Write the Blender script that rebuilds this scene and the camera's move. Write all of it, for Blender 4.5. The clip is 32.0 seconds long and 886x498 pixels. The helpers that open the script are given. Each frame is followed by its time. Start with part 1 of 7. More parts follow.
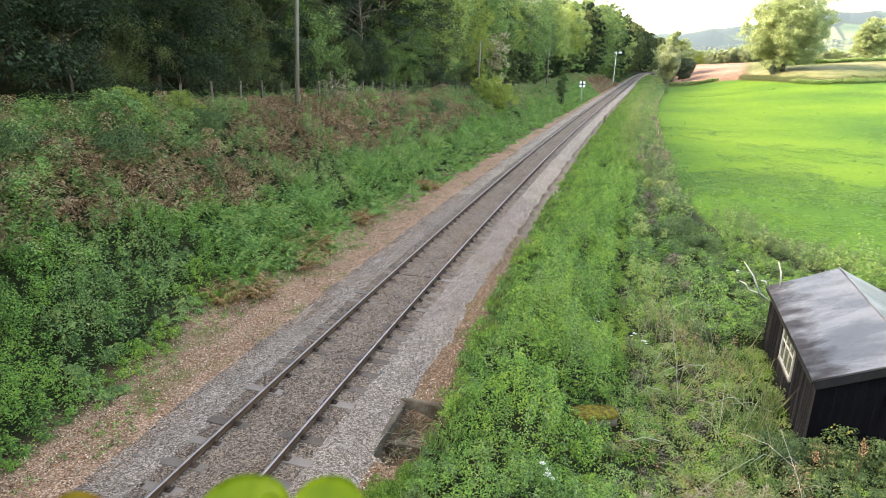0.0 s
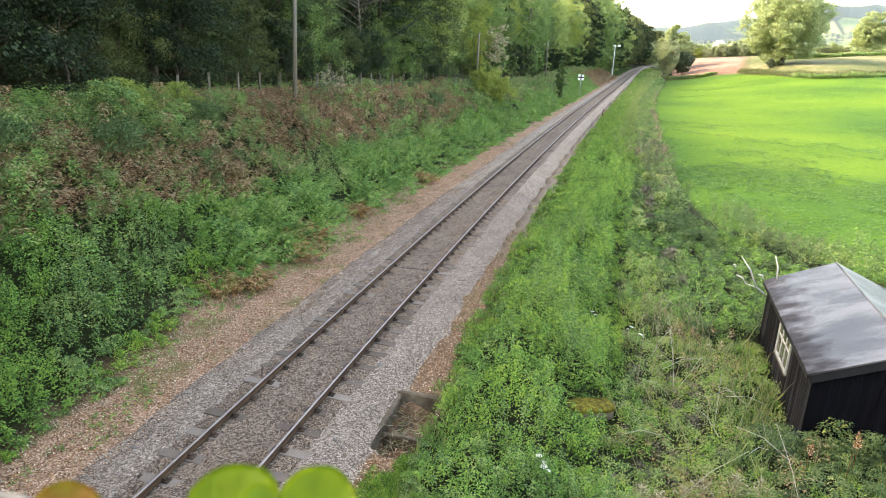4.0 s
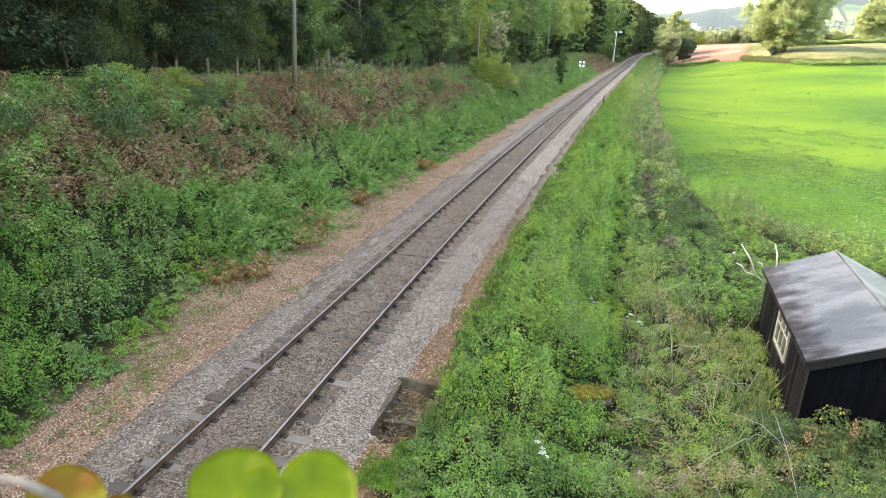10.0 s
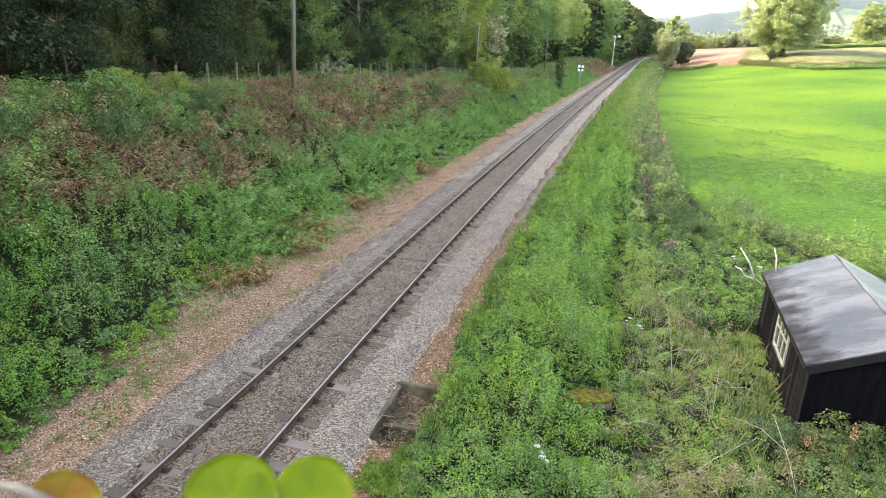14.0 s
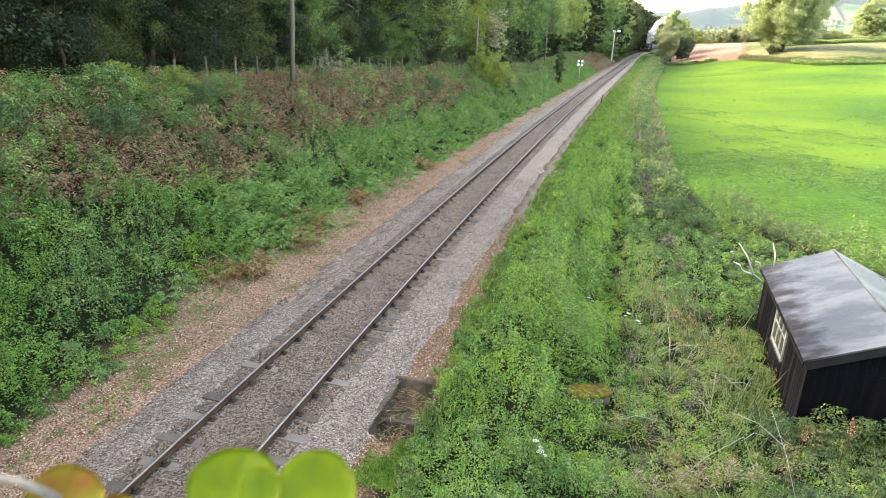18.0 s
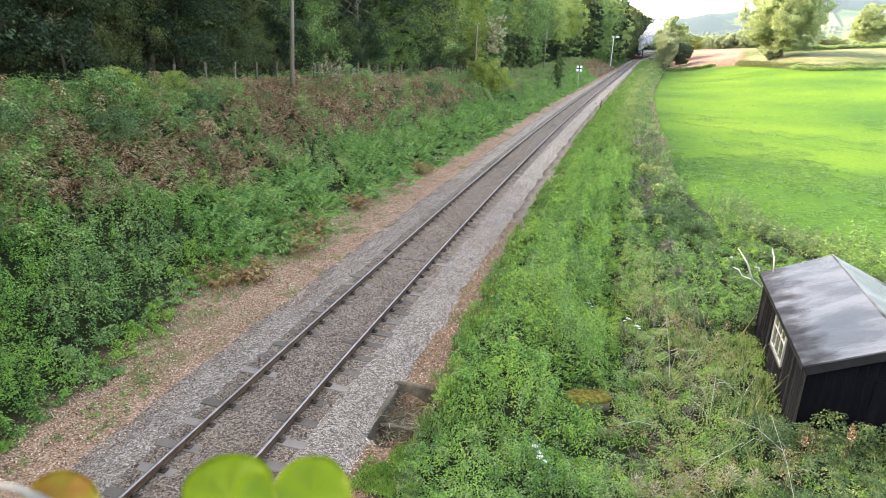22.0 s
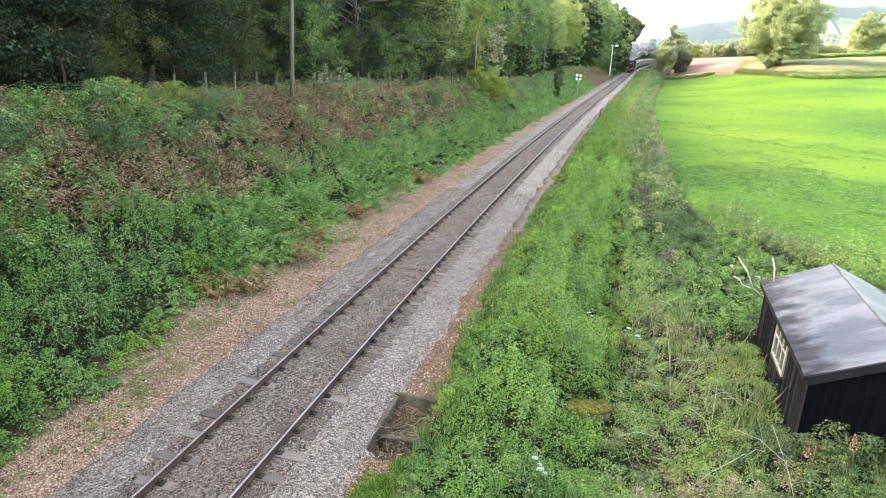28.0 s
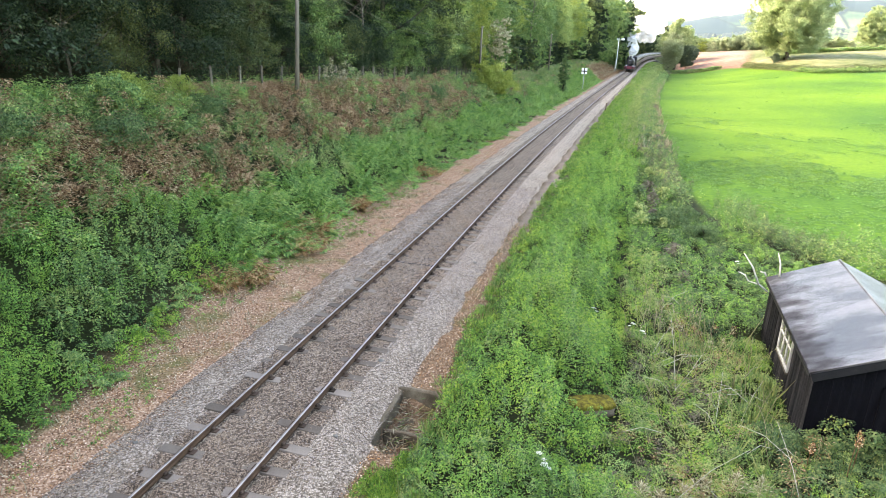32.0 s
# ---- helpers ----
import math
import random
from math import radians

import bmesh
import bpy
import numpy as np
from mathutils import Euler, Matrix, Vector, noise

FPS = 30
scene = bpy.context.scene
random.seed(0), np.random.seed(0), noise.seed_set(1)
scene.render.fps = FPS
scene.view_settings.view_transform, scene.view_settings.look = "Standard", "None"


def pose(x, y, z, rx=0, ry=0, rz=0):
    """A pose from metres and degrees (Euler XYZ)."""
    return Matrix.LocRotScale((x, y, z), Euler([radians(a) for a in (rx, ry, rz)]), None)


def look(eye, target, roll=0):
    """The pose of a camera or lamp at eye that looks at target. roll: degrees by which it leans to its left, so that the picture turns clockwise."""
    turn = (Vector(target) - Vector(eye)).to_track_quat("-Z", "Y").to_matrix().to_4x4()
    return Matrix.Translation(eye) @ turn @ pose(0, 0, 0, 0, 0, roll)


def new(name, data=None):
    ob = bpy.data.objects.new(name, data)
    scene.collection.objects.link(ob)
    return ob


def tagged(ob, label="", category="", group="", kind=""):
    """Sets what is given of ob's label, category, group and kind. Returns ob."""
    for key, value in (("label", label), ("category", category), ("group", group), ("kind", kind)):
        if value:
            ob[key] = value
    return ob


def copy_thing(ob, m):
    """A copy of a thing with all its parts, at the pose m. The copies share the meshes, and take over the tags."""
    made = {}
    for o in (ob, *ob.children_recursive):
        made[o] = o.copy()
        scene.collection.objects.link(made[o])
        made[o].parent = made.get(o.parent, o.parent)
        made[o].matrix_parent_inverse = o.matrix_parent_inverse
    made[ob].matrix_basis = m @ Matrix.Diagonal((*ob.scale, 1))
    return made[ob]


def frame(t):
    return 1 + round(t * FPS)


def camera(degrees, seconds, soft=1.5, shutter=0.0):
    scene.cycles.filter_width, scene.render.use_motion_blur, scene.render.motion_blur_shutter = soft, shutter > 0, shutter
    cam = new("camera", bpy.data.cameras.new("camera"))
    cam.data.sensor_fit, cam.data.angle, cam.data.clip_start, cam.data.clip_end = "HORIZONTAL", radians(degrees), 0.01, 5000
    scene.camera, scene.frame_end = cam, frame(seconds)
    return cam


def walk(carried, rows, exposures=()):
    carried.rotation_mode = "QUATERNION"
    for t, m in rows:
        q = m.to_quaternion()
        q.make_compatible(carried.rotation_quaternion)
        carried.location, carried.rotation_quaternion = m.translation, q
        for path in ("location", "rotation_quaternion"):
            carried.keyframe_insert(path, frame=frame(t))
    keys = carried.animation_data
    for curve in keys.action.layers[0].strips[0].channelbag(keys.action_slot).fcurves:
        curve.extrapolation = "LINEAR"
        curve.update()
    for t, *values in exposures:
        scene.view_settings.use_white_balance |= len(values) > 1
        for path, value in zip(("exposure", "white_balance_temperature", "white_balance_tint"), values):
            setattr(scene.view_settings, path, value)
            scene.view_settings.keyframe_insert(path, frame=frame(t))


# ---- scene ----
cam = camera(68.0, 32.0, soft=0.7)
cam.data.dof.use_dof, cam.data.dof.focus_distance, cam.data.dof.aperture_fstop = True, 35.0, 7.0
PATH = [
    (0.0, pose(-0.0036, 0.0000, 7.3290, 73.495, -2.007, 0.886)),
    (0.5, pose(-0.0029, 0.0000, 7.3289, 73.414, -1.997, 0.824)),
    (1.0, pose(-0.0023, 0.0000, 7.3287, 73.386, -2.073, 0.597)),
    (1.5, pose(-0.0016, 0.0000, 7.3286, 73.283, -2.202, 0.537)),
    (2.0, pose(-0.0010, 0.0000, 7.3284, 73.175, -2.154, 0.626)),
    (2.5, pose(-0.0003, 0.0000, 7.3283, 73.078, -2.269, 0.651)),
    (3.0, pose(0.0003, 0.0000, 7.3281, 72.988, -2.279, 0.700)),
    (3.5, pose(0.0010, 0.0000, 7.3280, 72.947, -2.260, 0.726)),
    (5.5, pose(0.0006, 0.0000, 7.3276, 72.661, -2.333, 0.878)),
    (6.0, pose(0.0005, 0.0000, 7.3275, 72.604, -2.281, 0.887)),
    (6.5, pose(0.0005, 0.0000, 7.3275, 72.417, -2.271, 0.854)),
    (7.0, pose(0.0004, 0.0000, 7.3274, 72.263, -2.296, 0.941)),
    (7.5, pose(0.0003, 0.0000, 7.3273, 72.265, -2.304, 0.977)),
    (8.0, pose(0.0002, 0.0000, 7.3272, 72.247, -2.322, 0.950)),
    (8.5, pose(0.0001, 0.0000, 7.3271, 72.143, -2.401, 0.847)),
    (9.0, pose(0.0000, 0.0000, 7.3270, 72.044, -2.378, 0.771)),
    (9.5, pose(0.0004, 0.0000, 7.3271, 71.924, -2.416, 0.775)),
    (10.0, pose(0.0009, 0.0000, 7.3271, 71.768, -2.424, 0.787)),
    (10.5, pose(0.0013, 0.0000, 7.3272, 71.666, -2.408, 0.765)),
    (11.0, pose(0.0018, 0.0000, 7.3273, 71.711, -2.479, 0.711)),
    (11.5, pose(0.0022, 0.0000, 7.3274, 71.994, -2.365, 0.683)),
    (12.0, pose(0.0026, 0.0000, 7.3274, 72.170, -2.413, 0.683)),
    (12.5, pose(0.0031, 0.0000, 7.3275, 72.204, -2.392, 0.649)),
    (13.0, pose(0.0035, 0.0000, 7.3276, 72.122, -2.368, 0.701)),
    (13.5, pose(0.0030, 0.0000, 7.3276, 72.021, -2.427, 0.719)),
    (14.0, pose(0.0025, 0.0000, 7.3277, 72.129, -2.369, 0.712)),
    (14.5, pose(0.0020, 0.0000, 7.3277, 72.039, -2.400, 0.767)),
    (16.5, pose(0.0000, 0.0000, 7.3278, 71.783, -2.548, 0.633)),
    (17.0, pose(0.0002, 0.0000, 7.3278, 71.737, -2.574, 0.631)),
    (17.5, pose(0.0004, 0.0000, 7.3278, 71.699, -2.529, 0.665)),
    (18.0, pose(0.0006, 0.0000, 7.3277, 71.675, -2.509, 0.653)),
    (18.5, pose(0.0008, 0.0000, 7.3277, 71.651, -2.541, 0.682)),
    (19.0, pose(0.0010, 0.0000, 7.3277, 71.608, -2.491, 0.732)),
    (19.5, pose(0.0012, 0.0000, 7.3277, 71.620, -2.518, 0.716)),
    (20.0, pose(0.0014, 0.0000, 7.3277, 71.654, -2.553, 0.674)),
    (20.5, pose(0.0016, 0.0000, 7.3276, 71.687, -2.576, 0.569)),
    (21.0, pose(0.0018, 0.0000, 7.3276, 71.732, -2.522, 0.599)),
    (21.5, pose(0.0020, 0.0000, 7.3276, 71.873, -2.484, 0.586)),
    (22.0, pose(0.0022, 0.0000, 7.3281, 72.128, -2.531, 0.595)),
    (22.5, pose(0.0025, 0.0000, 7.3285, 72.303, -2.579, 0.549)),
    (23.0, pose(0.0027, 0.0000, 7.3290, 72.519, -2.512, 0.540)),
    (23.5, pose(0.0043, 0.0000, 7.3285, 72.830, -2.546, 0.618)),
    (24.0, pose(0.0060, 0.0000, 7.3280, 73.136, -2.532, 0.627)),
    (24.5, pose(0.0050, 0.0000, 7.3282, 73.336, -2.523, 0.648)),
    (25.0, pose(0.0040, 0.0000, 7.3283, 73.370, -2.527, 0.646)),
    (25.5, pose(0.0030, 0.0000, 7.3285, 73.273, -2.539, 0.712)),
    (27.5, pose(0.0140, 0.0300, 7.3415, 73.103, -2.783, 0.835)),
    (28.0, pose(0.0160, 0.0500, 7.3620, 72.832, -2.434, 0.581)),
    (28.5, pose(0.0160, 0.0600, 7.3720, 71.658, -2.191, 0.340)),
    (29.0, pose(0.0160, 0.0600, 7.3820, 70.759, -2.012, 0.376)),
    (29.5, pose(0.0157, 0.0600, 7.3812, 71.169, -2.088, 0.433)),
    (30.0, pose(0.0153, 0.0600, 7.3803, 71.431, -2.393, 0.499)),
    (30.5, pose(0.0150, 0.0600, 7.3795, 71.929, -2.616, 0.497)),
    (31.0, pose(0.0147, 0.0600, 7.3787, 72.425, -2.538, 0.854)),
    (31.5, pose(0.0143, 0.0600, 7.3778, 72.409, -2.525, 1.022)),
    (32.0, pose(0.0140, 0.0600, 7.3770, 72.302, -2.467, 1.018)),
]
walk(cam, PATH, exposures=[(0.0, 3.12, 8600, 15), (17.0, 3.2, 8500, 15), (24.0, 3.3, 8200, 15), (32.0, 3.35, 8100, 15)])

# ---- daylight: hazy sun from over the wood, bright open sky ----
SUN_EL, SUN_AZ = radians(37), radians(-82)          # azimuth from +y towards +x
sun_dir = Vector((math.sin(SUN_AZ) * math.cos(SUN_EL), math.cos(SUN_AZ) * math.cos(SUN_EL), math.sin(SUN_EL)))
world = bpy.data.worlds.new("world")
scene.world = world
world.use_nodes = True
wn, wl = world.node_tree.nodes, world.node_tree.links
sky = wn.new("ShaderNodeTexSky")
sky.sky_type, sky.sun_disc = "NISHITA", False
sky.sun_elevation, sky.sun_rotation = SUN_EL, SUN_AZ
sky.air_density, sky.dust_density, sky.ozone_density = 1.0, 2.0, 1.0
wl.new(sky.outputs[0], wn["Background"].inputs[0])
wn["Background"].inputs[1].default_value = 0.15
sun = new("sun", bpy.data.lights.new("sun", "SUN"))
sun.data.energy, sun.data.angle, sun.data.color = 1.0, radians(9.0), (1.0, 0.94, 0.84)
sun.matrix_world = look(sun_dir * 100, (0, 0, 0))


# ---- materials ----
def ramp(n, stops):
    r = n.new("ShaderNodeValToRGB")
    while len(r.color_ramp.elements) < len(stops):
        r.color_ramp.elements.new(0.5)
    for e, (p, c) in zip(r.color_ramp.elements, stops):
        e.position, e.color = p, (*c, 1)
    return r


def material(name, stops, scale=4.0, rough=0.8, metal=0.0, bump=0.0, bump_scale=60.0, island=0.0, obj=0.0, thin=0.0, fine=0.35, fine_scale=40.0, detail=5.0, stretch=None, clear=0.0, gloss=None):
    """Colour by a ramp over coarse noise, fine noise and a random value for each island or object."""
    m = bpy.data.materials.new(name)
    m.use_nodes = True
    n, l = m.node_tree.nodes, m.node_tree.links
    b = n["Principled BSDF"]
    b.inputs["Roughness"].default_value, b.inputs["Metallic"].default_value = rough, metal
    b.inputs["Specular IOR Level"].default_value = gloss if gloss is not None else (0.12 if rough > 0.7 else 0.5)
    tc = n.new("ShaderNodeTexCoord")
    at = tc.outputs["Object"]
    if stretch:
        mp = n.new("ShaderNodeMapping")
        mp.inputs["Scale"].default_value = stretch
        l.new(at, mp.inputs[0])
        at = mp.outputs[0]
    big, small = n.new("ShaderNodeTexNoise"), n.new("ShaderNodeTexNoise")
    big.inputs["Scale"].default_value, big.inputs["Detail"].default_value = scale, detail
    small.inputs["Scale"].default_value, small.inputs["Detail"].default_value = fine_scale, 3.0
    l.new(at, big.inputs["Vector"])
    l.new(at, small.inputs["Vector"])
    mix = n.new("ShaderNodeMix")
    mix.inputs[0].default_value = fine
    l.new(big.outputs[0], mix.inputs[2])
    l.new(small.outputs[0], mix.inputs[3])
    val = mix.outputs[0]
    for amount, node, out in ((island, "ShaderNodeNewGeometry", "Random Per Island"), (obj, "ShaderNodeObjectInfo", "Random")):
        if amount:
            g, mx = n.new(node), n.new("ShaderNodeMix")
            mx.inputs[0].default_value = amount
            l.new(val, mx.inputs[2])
            l.new(g.outputs[out], mx.inputs[3])
            val = mx.outputs[0]
    r = ramp(n, stops)
    l.new(val, r.inputs[0])
    l.new(r.outputs[0], b.inputs["Base Color"])
    if bump:
        bp, bt = n.new("ShaderNodeBump"), n.new("ShaderNodeTexNoise")
        bt.inputs["Scale"].default_value, bt.inputs["Detail"].default_value = bump_scale, 4.0
        bp.inputs["Strength"].default_value, bp.inputs["Distance"].default_value = min(bump, 1.0), 0.02
        l.new(at, bt.inputs["Vector"])
        l.new(bt.outputs[0], bp.inputs["Height"])
        l.new(bp.outputs[0], b.inputs["Normal"])
    if thin:
        t, ms = n.new("ShaderNodeBsdfTranslucent"), n.new("ShaderNodeMixShader")
        ms.inputs[0].default_value = thin
        l.new(r.outputs[0], t.inputs[0])
        l.new(b.outputs[0], ms.inputs[1])
        l.new(t.outputs[0], ms.inputs[2])
        l.new(ms.outputs[0], n["Material Output"].inputs[0])
        if clear:
            tr, m2 = n.new("ShaderNodeBsdfTransparent"), n.new("ShaderNodeMixShader")
            m2.inputs[0].default_value = clear
            l.new(ms.outputs[0], m2.inputs[1])
            l.new(tr.outputs[0], m2.inputs[2])
            l.new(m2.outputs[0], n["Material Output"].inputs[0])
    return m


def pebbles(name, stops, scale=21.0, tint=0.5, rough=0.95, bump=1.0, patch=0.6):
    """Crushed stone or flakes: a shade for each cell, dark joints, coarse stains."""
    m = material(name, stops, scale=patch, rough=rough, fine=0.3, fine_scale=scale * 2.2)
    n, l = m.node_tree.nodes, m.node_tree.links
    b = n["Principled BSDF"]
    tc, vo, ed = n.new("ShaderNodeTexCoord"), n.new("ShaderNodeTexVoronoi"), n.new("ShaderNodeTexVoronoi")
    ed.feature = "DISTANCE_TO_EDGE"
    for v in (vo, ed):
        v.inputs["Scale"].default_value = scale
        l.new(tc.outputs["Object"], v.inputs["Vector"])
    r = next(x for x in n if x.bl_idname == "ShaderNodeValToRGB")
    src = r.inputs[0].links[0].from_socket
    sep, mx = n.new("ShaderNodeSeparateColor"), n.new("ShaderNodeMix")
    l.new(vo.outputs["Color"], sep.inputs[0])
    mx.inputs[0].default_value = tint
    l.new(src, mx.inputs[2])
    l.new(sep.outputs[0], mx.inputs[3])
    gap, dk = n.new("ShaderNodeMapRange"), n.new("ShaderNodeMath")
    gap.inputs["From Max"].default_value, gap.inputs["To Min"].default_value = 0.12, 0.35
    l.new(ed.outputs["Distance"], gap.inputs[0])
    dk.operation = "MULTIPLY"
    l.new(mx.outputs[0], dk.inputs[0])
    l.new(gap.outputs[0], dk.inputs[1])
    l.new(dk.outputs[0], r.inputs[0])
    bp = n.new("ShaderNodeBump")
    bp.inputs["Strength"].default_value, bp.inputs["Distance"].default_value = bump, 0.02
    l.new(gap.outputs[0], bp.inputs["Height"])
    l.new(bp.outputs[0], b.inputs["Normal"])
    return m


def leaf_mat(name, stops, thin=0.3, rough=0.55, island=0.55, scale=0.75, obj=0.0):
    stops = [(0.5 + (p - 0.5) * 0.62, c) for p, c in stops]
    return material(name, stops, scale=scale, rough=rough, island=island, thin=thin, fine=0.45, fine_scale=3.4, gloss=0.22, obj=obj)


NETTLE = leaf_mat("nettle_leaf", [(0.25, (0.048, 0.11, 0.0276)), (0.42, (0.113, 0.25, 0.0506)), (0.58, (0.192, 0.367, 0.0667)), (0.78, (0.326, 0.48, 0.0874))], 0.3, island=0.3)
LUSH = leaf_mat("lush_leaf", [(0.25, (0.06, 0.14, 0.028)), (0.42, (0.14, 0.29, 0.045)), (0.58, (0.24, 0.42, 0.06)), (0.78, (0.4, 0.51, 0.08))], 0.32, island=0.32)
BRAMBLE = leaf_mat("bramble_leaf", [(0.25, (0.058, 0.118, 0.042)), (0.45, (0.132, 0.245, 0.076)), (0.62, (0.225, 0.35, 0.1)), (0.8, (0.35, 0.41, 0.125))], 0.26, island=0.35)
# grey-green base stands in for what the hut's panes reflect
OLD_GLASS = material("pale_window_glass", [(0.3, (0.06, 0.065, 0.05)), (0.55, (0.13, 0.13, 0.1)), (0.8, (0.26, 0.26, 0.21))], 5, 0.2)
BRACKEN = leaf_mat("brown_bracken", [(0.25, (0.125, 0.066, 0.032)), (0.45, (0.285, 0.16, 0.08)), (0.62, (0.46, 0.285, 0.155)), (0.8, (0.65, 0.48, 0.3))], 0.35, 0.7, 0.45)
RUSTY_FERN = leaf_mat("rusty_fern", [(0.25, (0.162, 0.081, 0.0336)), (0.5, (0.378, 0.211, 0.084)), (0.75, (0.583, 0.41, 0.204))], 0.35, 0.7, 0.4)
WEED = leaf_mat("pasture_weed", [(0.25, (0.045, 0.12, 0.034)), (0.5, (0.09, 0.2, 0.058)), (0.75, (0.16, 0.28, 0.08))], 0.3)
FERN = leaf_mat("green_bracken", [(0.25, (0.08, 0.18, 0.054)), (0.5, (0.19, 0.37, 0.095)), (0.75, (0.37, 0.5, 0.13))], 0.25, island=0.4)
OLIVE = leaf_mat("olive_herb_leaf", [(0.2, (0.11, 0.17, 0.055)), (0.45, (0.24, 0.335, 0.105)), (0.65, (0.35, 0.43, 0.135)), (0.85, (0.5, 0.5, 0.2))], 0.3, island=0.35)
DRY = leaf_mat("dry_grass", [(0.2, (0.2, 0.16, 0.09)), (0.5, (0.33, 0.28, 0.17)), (0.8, (0.47, 0.42, 0.28))], 0.2)
ROUGH_GRASS = leaf_mat("rough_grass", [(0.2, (0.1, 0.18, 0.045)), (0.5, (0.21, 0.3, 0.08)), (0.8, (0.34, 0.37, 0.13))])
LITTER = leaf_mat("fallen_leaf", [(0.1, (0.066, 0.0297, 0.0127)), (0.35, (0.264, 0.117, 0.0424)), (0.58, (0.462, 0.223, 0.0848)), (0.8, (0.594, 0.382, 0.201)), (0.97, (0.792, 0.615, 0.445))], 0.05, 0.8, 0.85)
# the wood's inner shade is put into WOOD_LEAF, its lit faces into ASH_LEAF
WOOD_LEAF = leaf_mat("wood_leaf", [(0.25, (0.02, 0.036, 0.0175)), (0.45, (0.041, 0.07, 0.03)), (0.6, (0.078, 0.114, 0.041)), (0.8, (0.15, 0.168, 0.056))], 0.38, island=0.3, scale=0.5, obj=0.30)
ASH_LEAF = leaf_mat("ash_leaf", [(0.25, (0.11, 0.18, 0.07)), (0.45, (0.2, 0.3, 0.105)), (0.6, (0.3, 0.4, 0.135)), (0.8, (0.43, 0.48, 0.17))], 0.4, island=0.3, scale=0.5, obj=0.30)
# paled so that the far trees carry the haze in their leaf colour
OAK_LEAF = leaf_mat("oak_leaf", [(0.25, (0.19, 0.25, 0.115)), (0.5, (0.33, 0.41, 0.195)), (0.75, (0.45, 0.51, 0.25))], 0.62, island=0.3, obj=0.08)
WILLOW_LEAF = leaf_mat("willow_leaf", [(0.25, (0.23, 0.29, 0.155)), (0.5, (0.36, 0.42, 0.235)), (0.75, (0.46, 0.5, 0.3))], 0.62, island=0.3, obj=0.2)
THORN_LEAF = leaf_mat("thorn_leaf", [(0.25, (0.08, 0.11, 0.07)), (0.5, (0.14, 0.185, 0.11)), (0.75, (0.2, 0.25, 0.145))], 0.5, island=0.3)
HEDGE_LEAF = leaf_mat("dull_hedge_leaf", [(0.25, (0.055, 0.075, 0.028)), (0.5, (0.11, 0.135, 0.05)), (0.75, (0.19, 0.2, 0.085))], 0.4, island=0.3)
GREY_STEM = leaf_mat("grey_dead_herbs", [(0.2, (0.07, 0.06, 0.042)), (0.5, (0.16, 0.14, 0.1)), (0.8, (0.26, 0.23, 0.17))], 0.2, 0.8, 0.3)
YELLOW_LEAF = leaf_mat("yellowing_leaf", [(0.25, (0.15, 0.21, 0.05)), (0.5, (0.3, 0.37, 0.08)), (0.75, (0.45, 0.46, 0.12))], 0.45, island=0.3, obj=0.15)
BARK = material("bark", [(0.3, (0.03, 0.024, 0.018)), (0.6, (0.09, 0.075, 0.055)), (0.8, (0.15, 0.13, 0.1))], 2, 0.95, bump=0.8, bump_scale=20, stretch=(3, 3, 0.6))
POLE = material("grey_pole_wood", [(0.3, (0.1, 0.085, 0.065)), (0.6, (0.19, 0.165, 0.13)), (0.8, (0.27, 0.24, 0.19))], 2, 0.9, bump=0.4, stretch=(8, 8, 0.5))
BLEACHED = material("bleached_dead_wood", [(0.3, (0.42, 0.39, 0.33)), (0.6, (0.58, 0.55, 0.49)), (0.8, (0.72, 0.69, 0.62))], 3, 0.9, bump=0.4)
PLUME = leaf_mat("dead_seed_plume", [(0.2, (0.24, 0.2, 0.105)), (0.5, (0.45, 0.395, 0.24)), (0.8, (0.68, 0.62, 0.44))], 0.4, 0.9, 0.6)
DARK_LEAF = leaf_mat("dark_leaf", [(0.25, (0.04, 0.078, 0.03)), (0.45, (0.08, 0.148, 0.052)), (0.65, (0.135, 0.215, 0.074)), (0.85, (0.23, 0.27, 0.095))], 0.25, island=0.35)
POST = material("weathered_fence_wood", [(0.3, (0.075, 0.065, 0.05)), (0.6, (0.155, 0.135, 0.105)), (0.8, (0.24, 0.215, 0.17))], 4, 0.95, bump=0.5, obj=0.3)
BROWN_STONE = material("brown_stained_stone", [(0.1, (0.038, 0.026, 0.017)), (0.32, (0.165, 0.11, 0.07)), (0.6, (0.285, 0.196, 0.127)), (0.88, (0.46, 0.335, 0.225))], 0.35, 0.9, island=0.75, bump=0.3)
STONE_M = material("ballast_stone", [(0.1, (0.107, 0.0904, 0.0768)), (0.32, (0.203, 0.175, 0.15)), (0.6, (0.339, 0.279, 0.23)), (0.88, (0.52, 0.429, 0.358))], 0.35, 0.9, island=0.7, bump=0.3)
SLEEPER = material("weathered_sleeper", [(0.3, (0.1, 0.08, 0.06)), (0.55, (0.19, 0.155, 0.12)), (0.8, (0.3, 0.25, 0.2))], 3, 0.9, bump=0.6, obj=0.35, stretch=(0.84, 0.882, 0.792))
RUST = material("rusty_rail_side", [(0.3, (0.05, 0.03, 0.019)), (0.6, (0.105, 0.062, 0.038)), (0.8, (0.17, 0.1, 0.062))], 3, 0.9, bump=0.3)
STEEL = material("dull_rail_head", [(0.3, (0.29, 0.255, 0.225)), (0.7, (0.42, 0.375, 0.335))], 3, 0.42, metal=0.8, fine_scale=12)
CHAIR = material("iron_rail_chair", [(0.3, (0.03, 0.021, 0.015)), (0.7, (0.085, 0.055, 0.038))], 5, 0.85, obj=0.4)
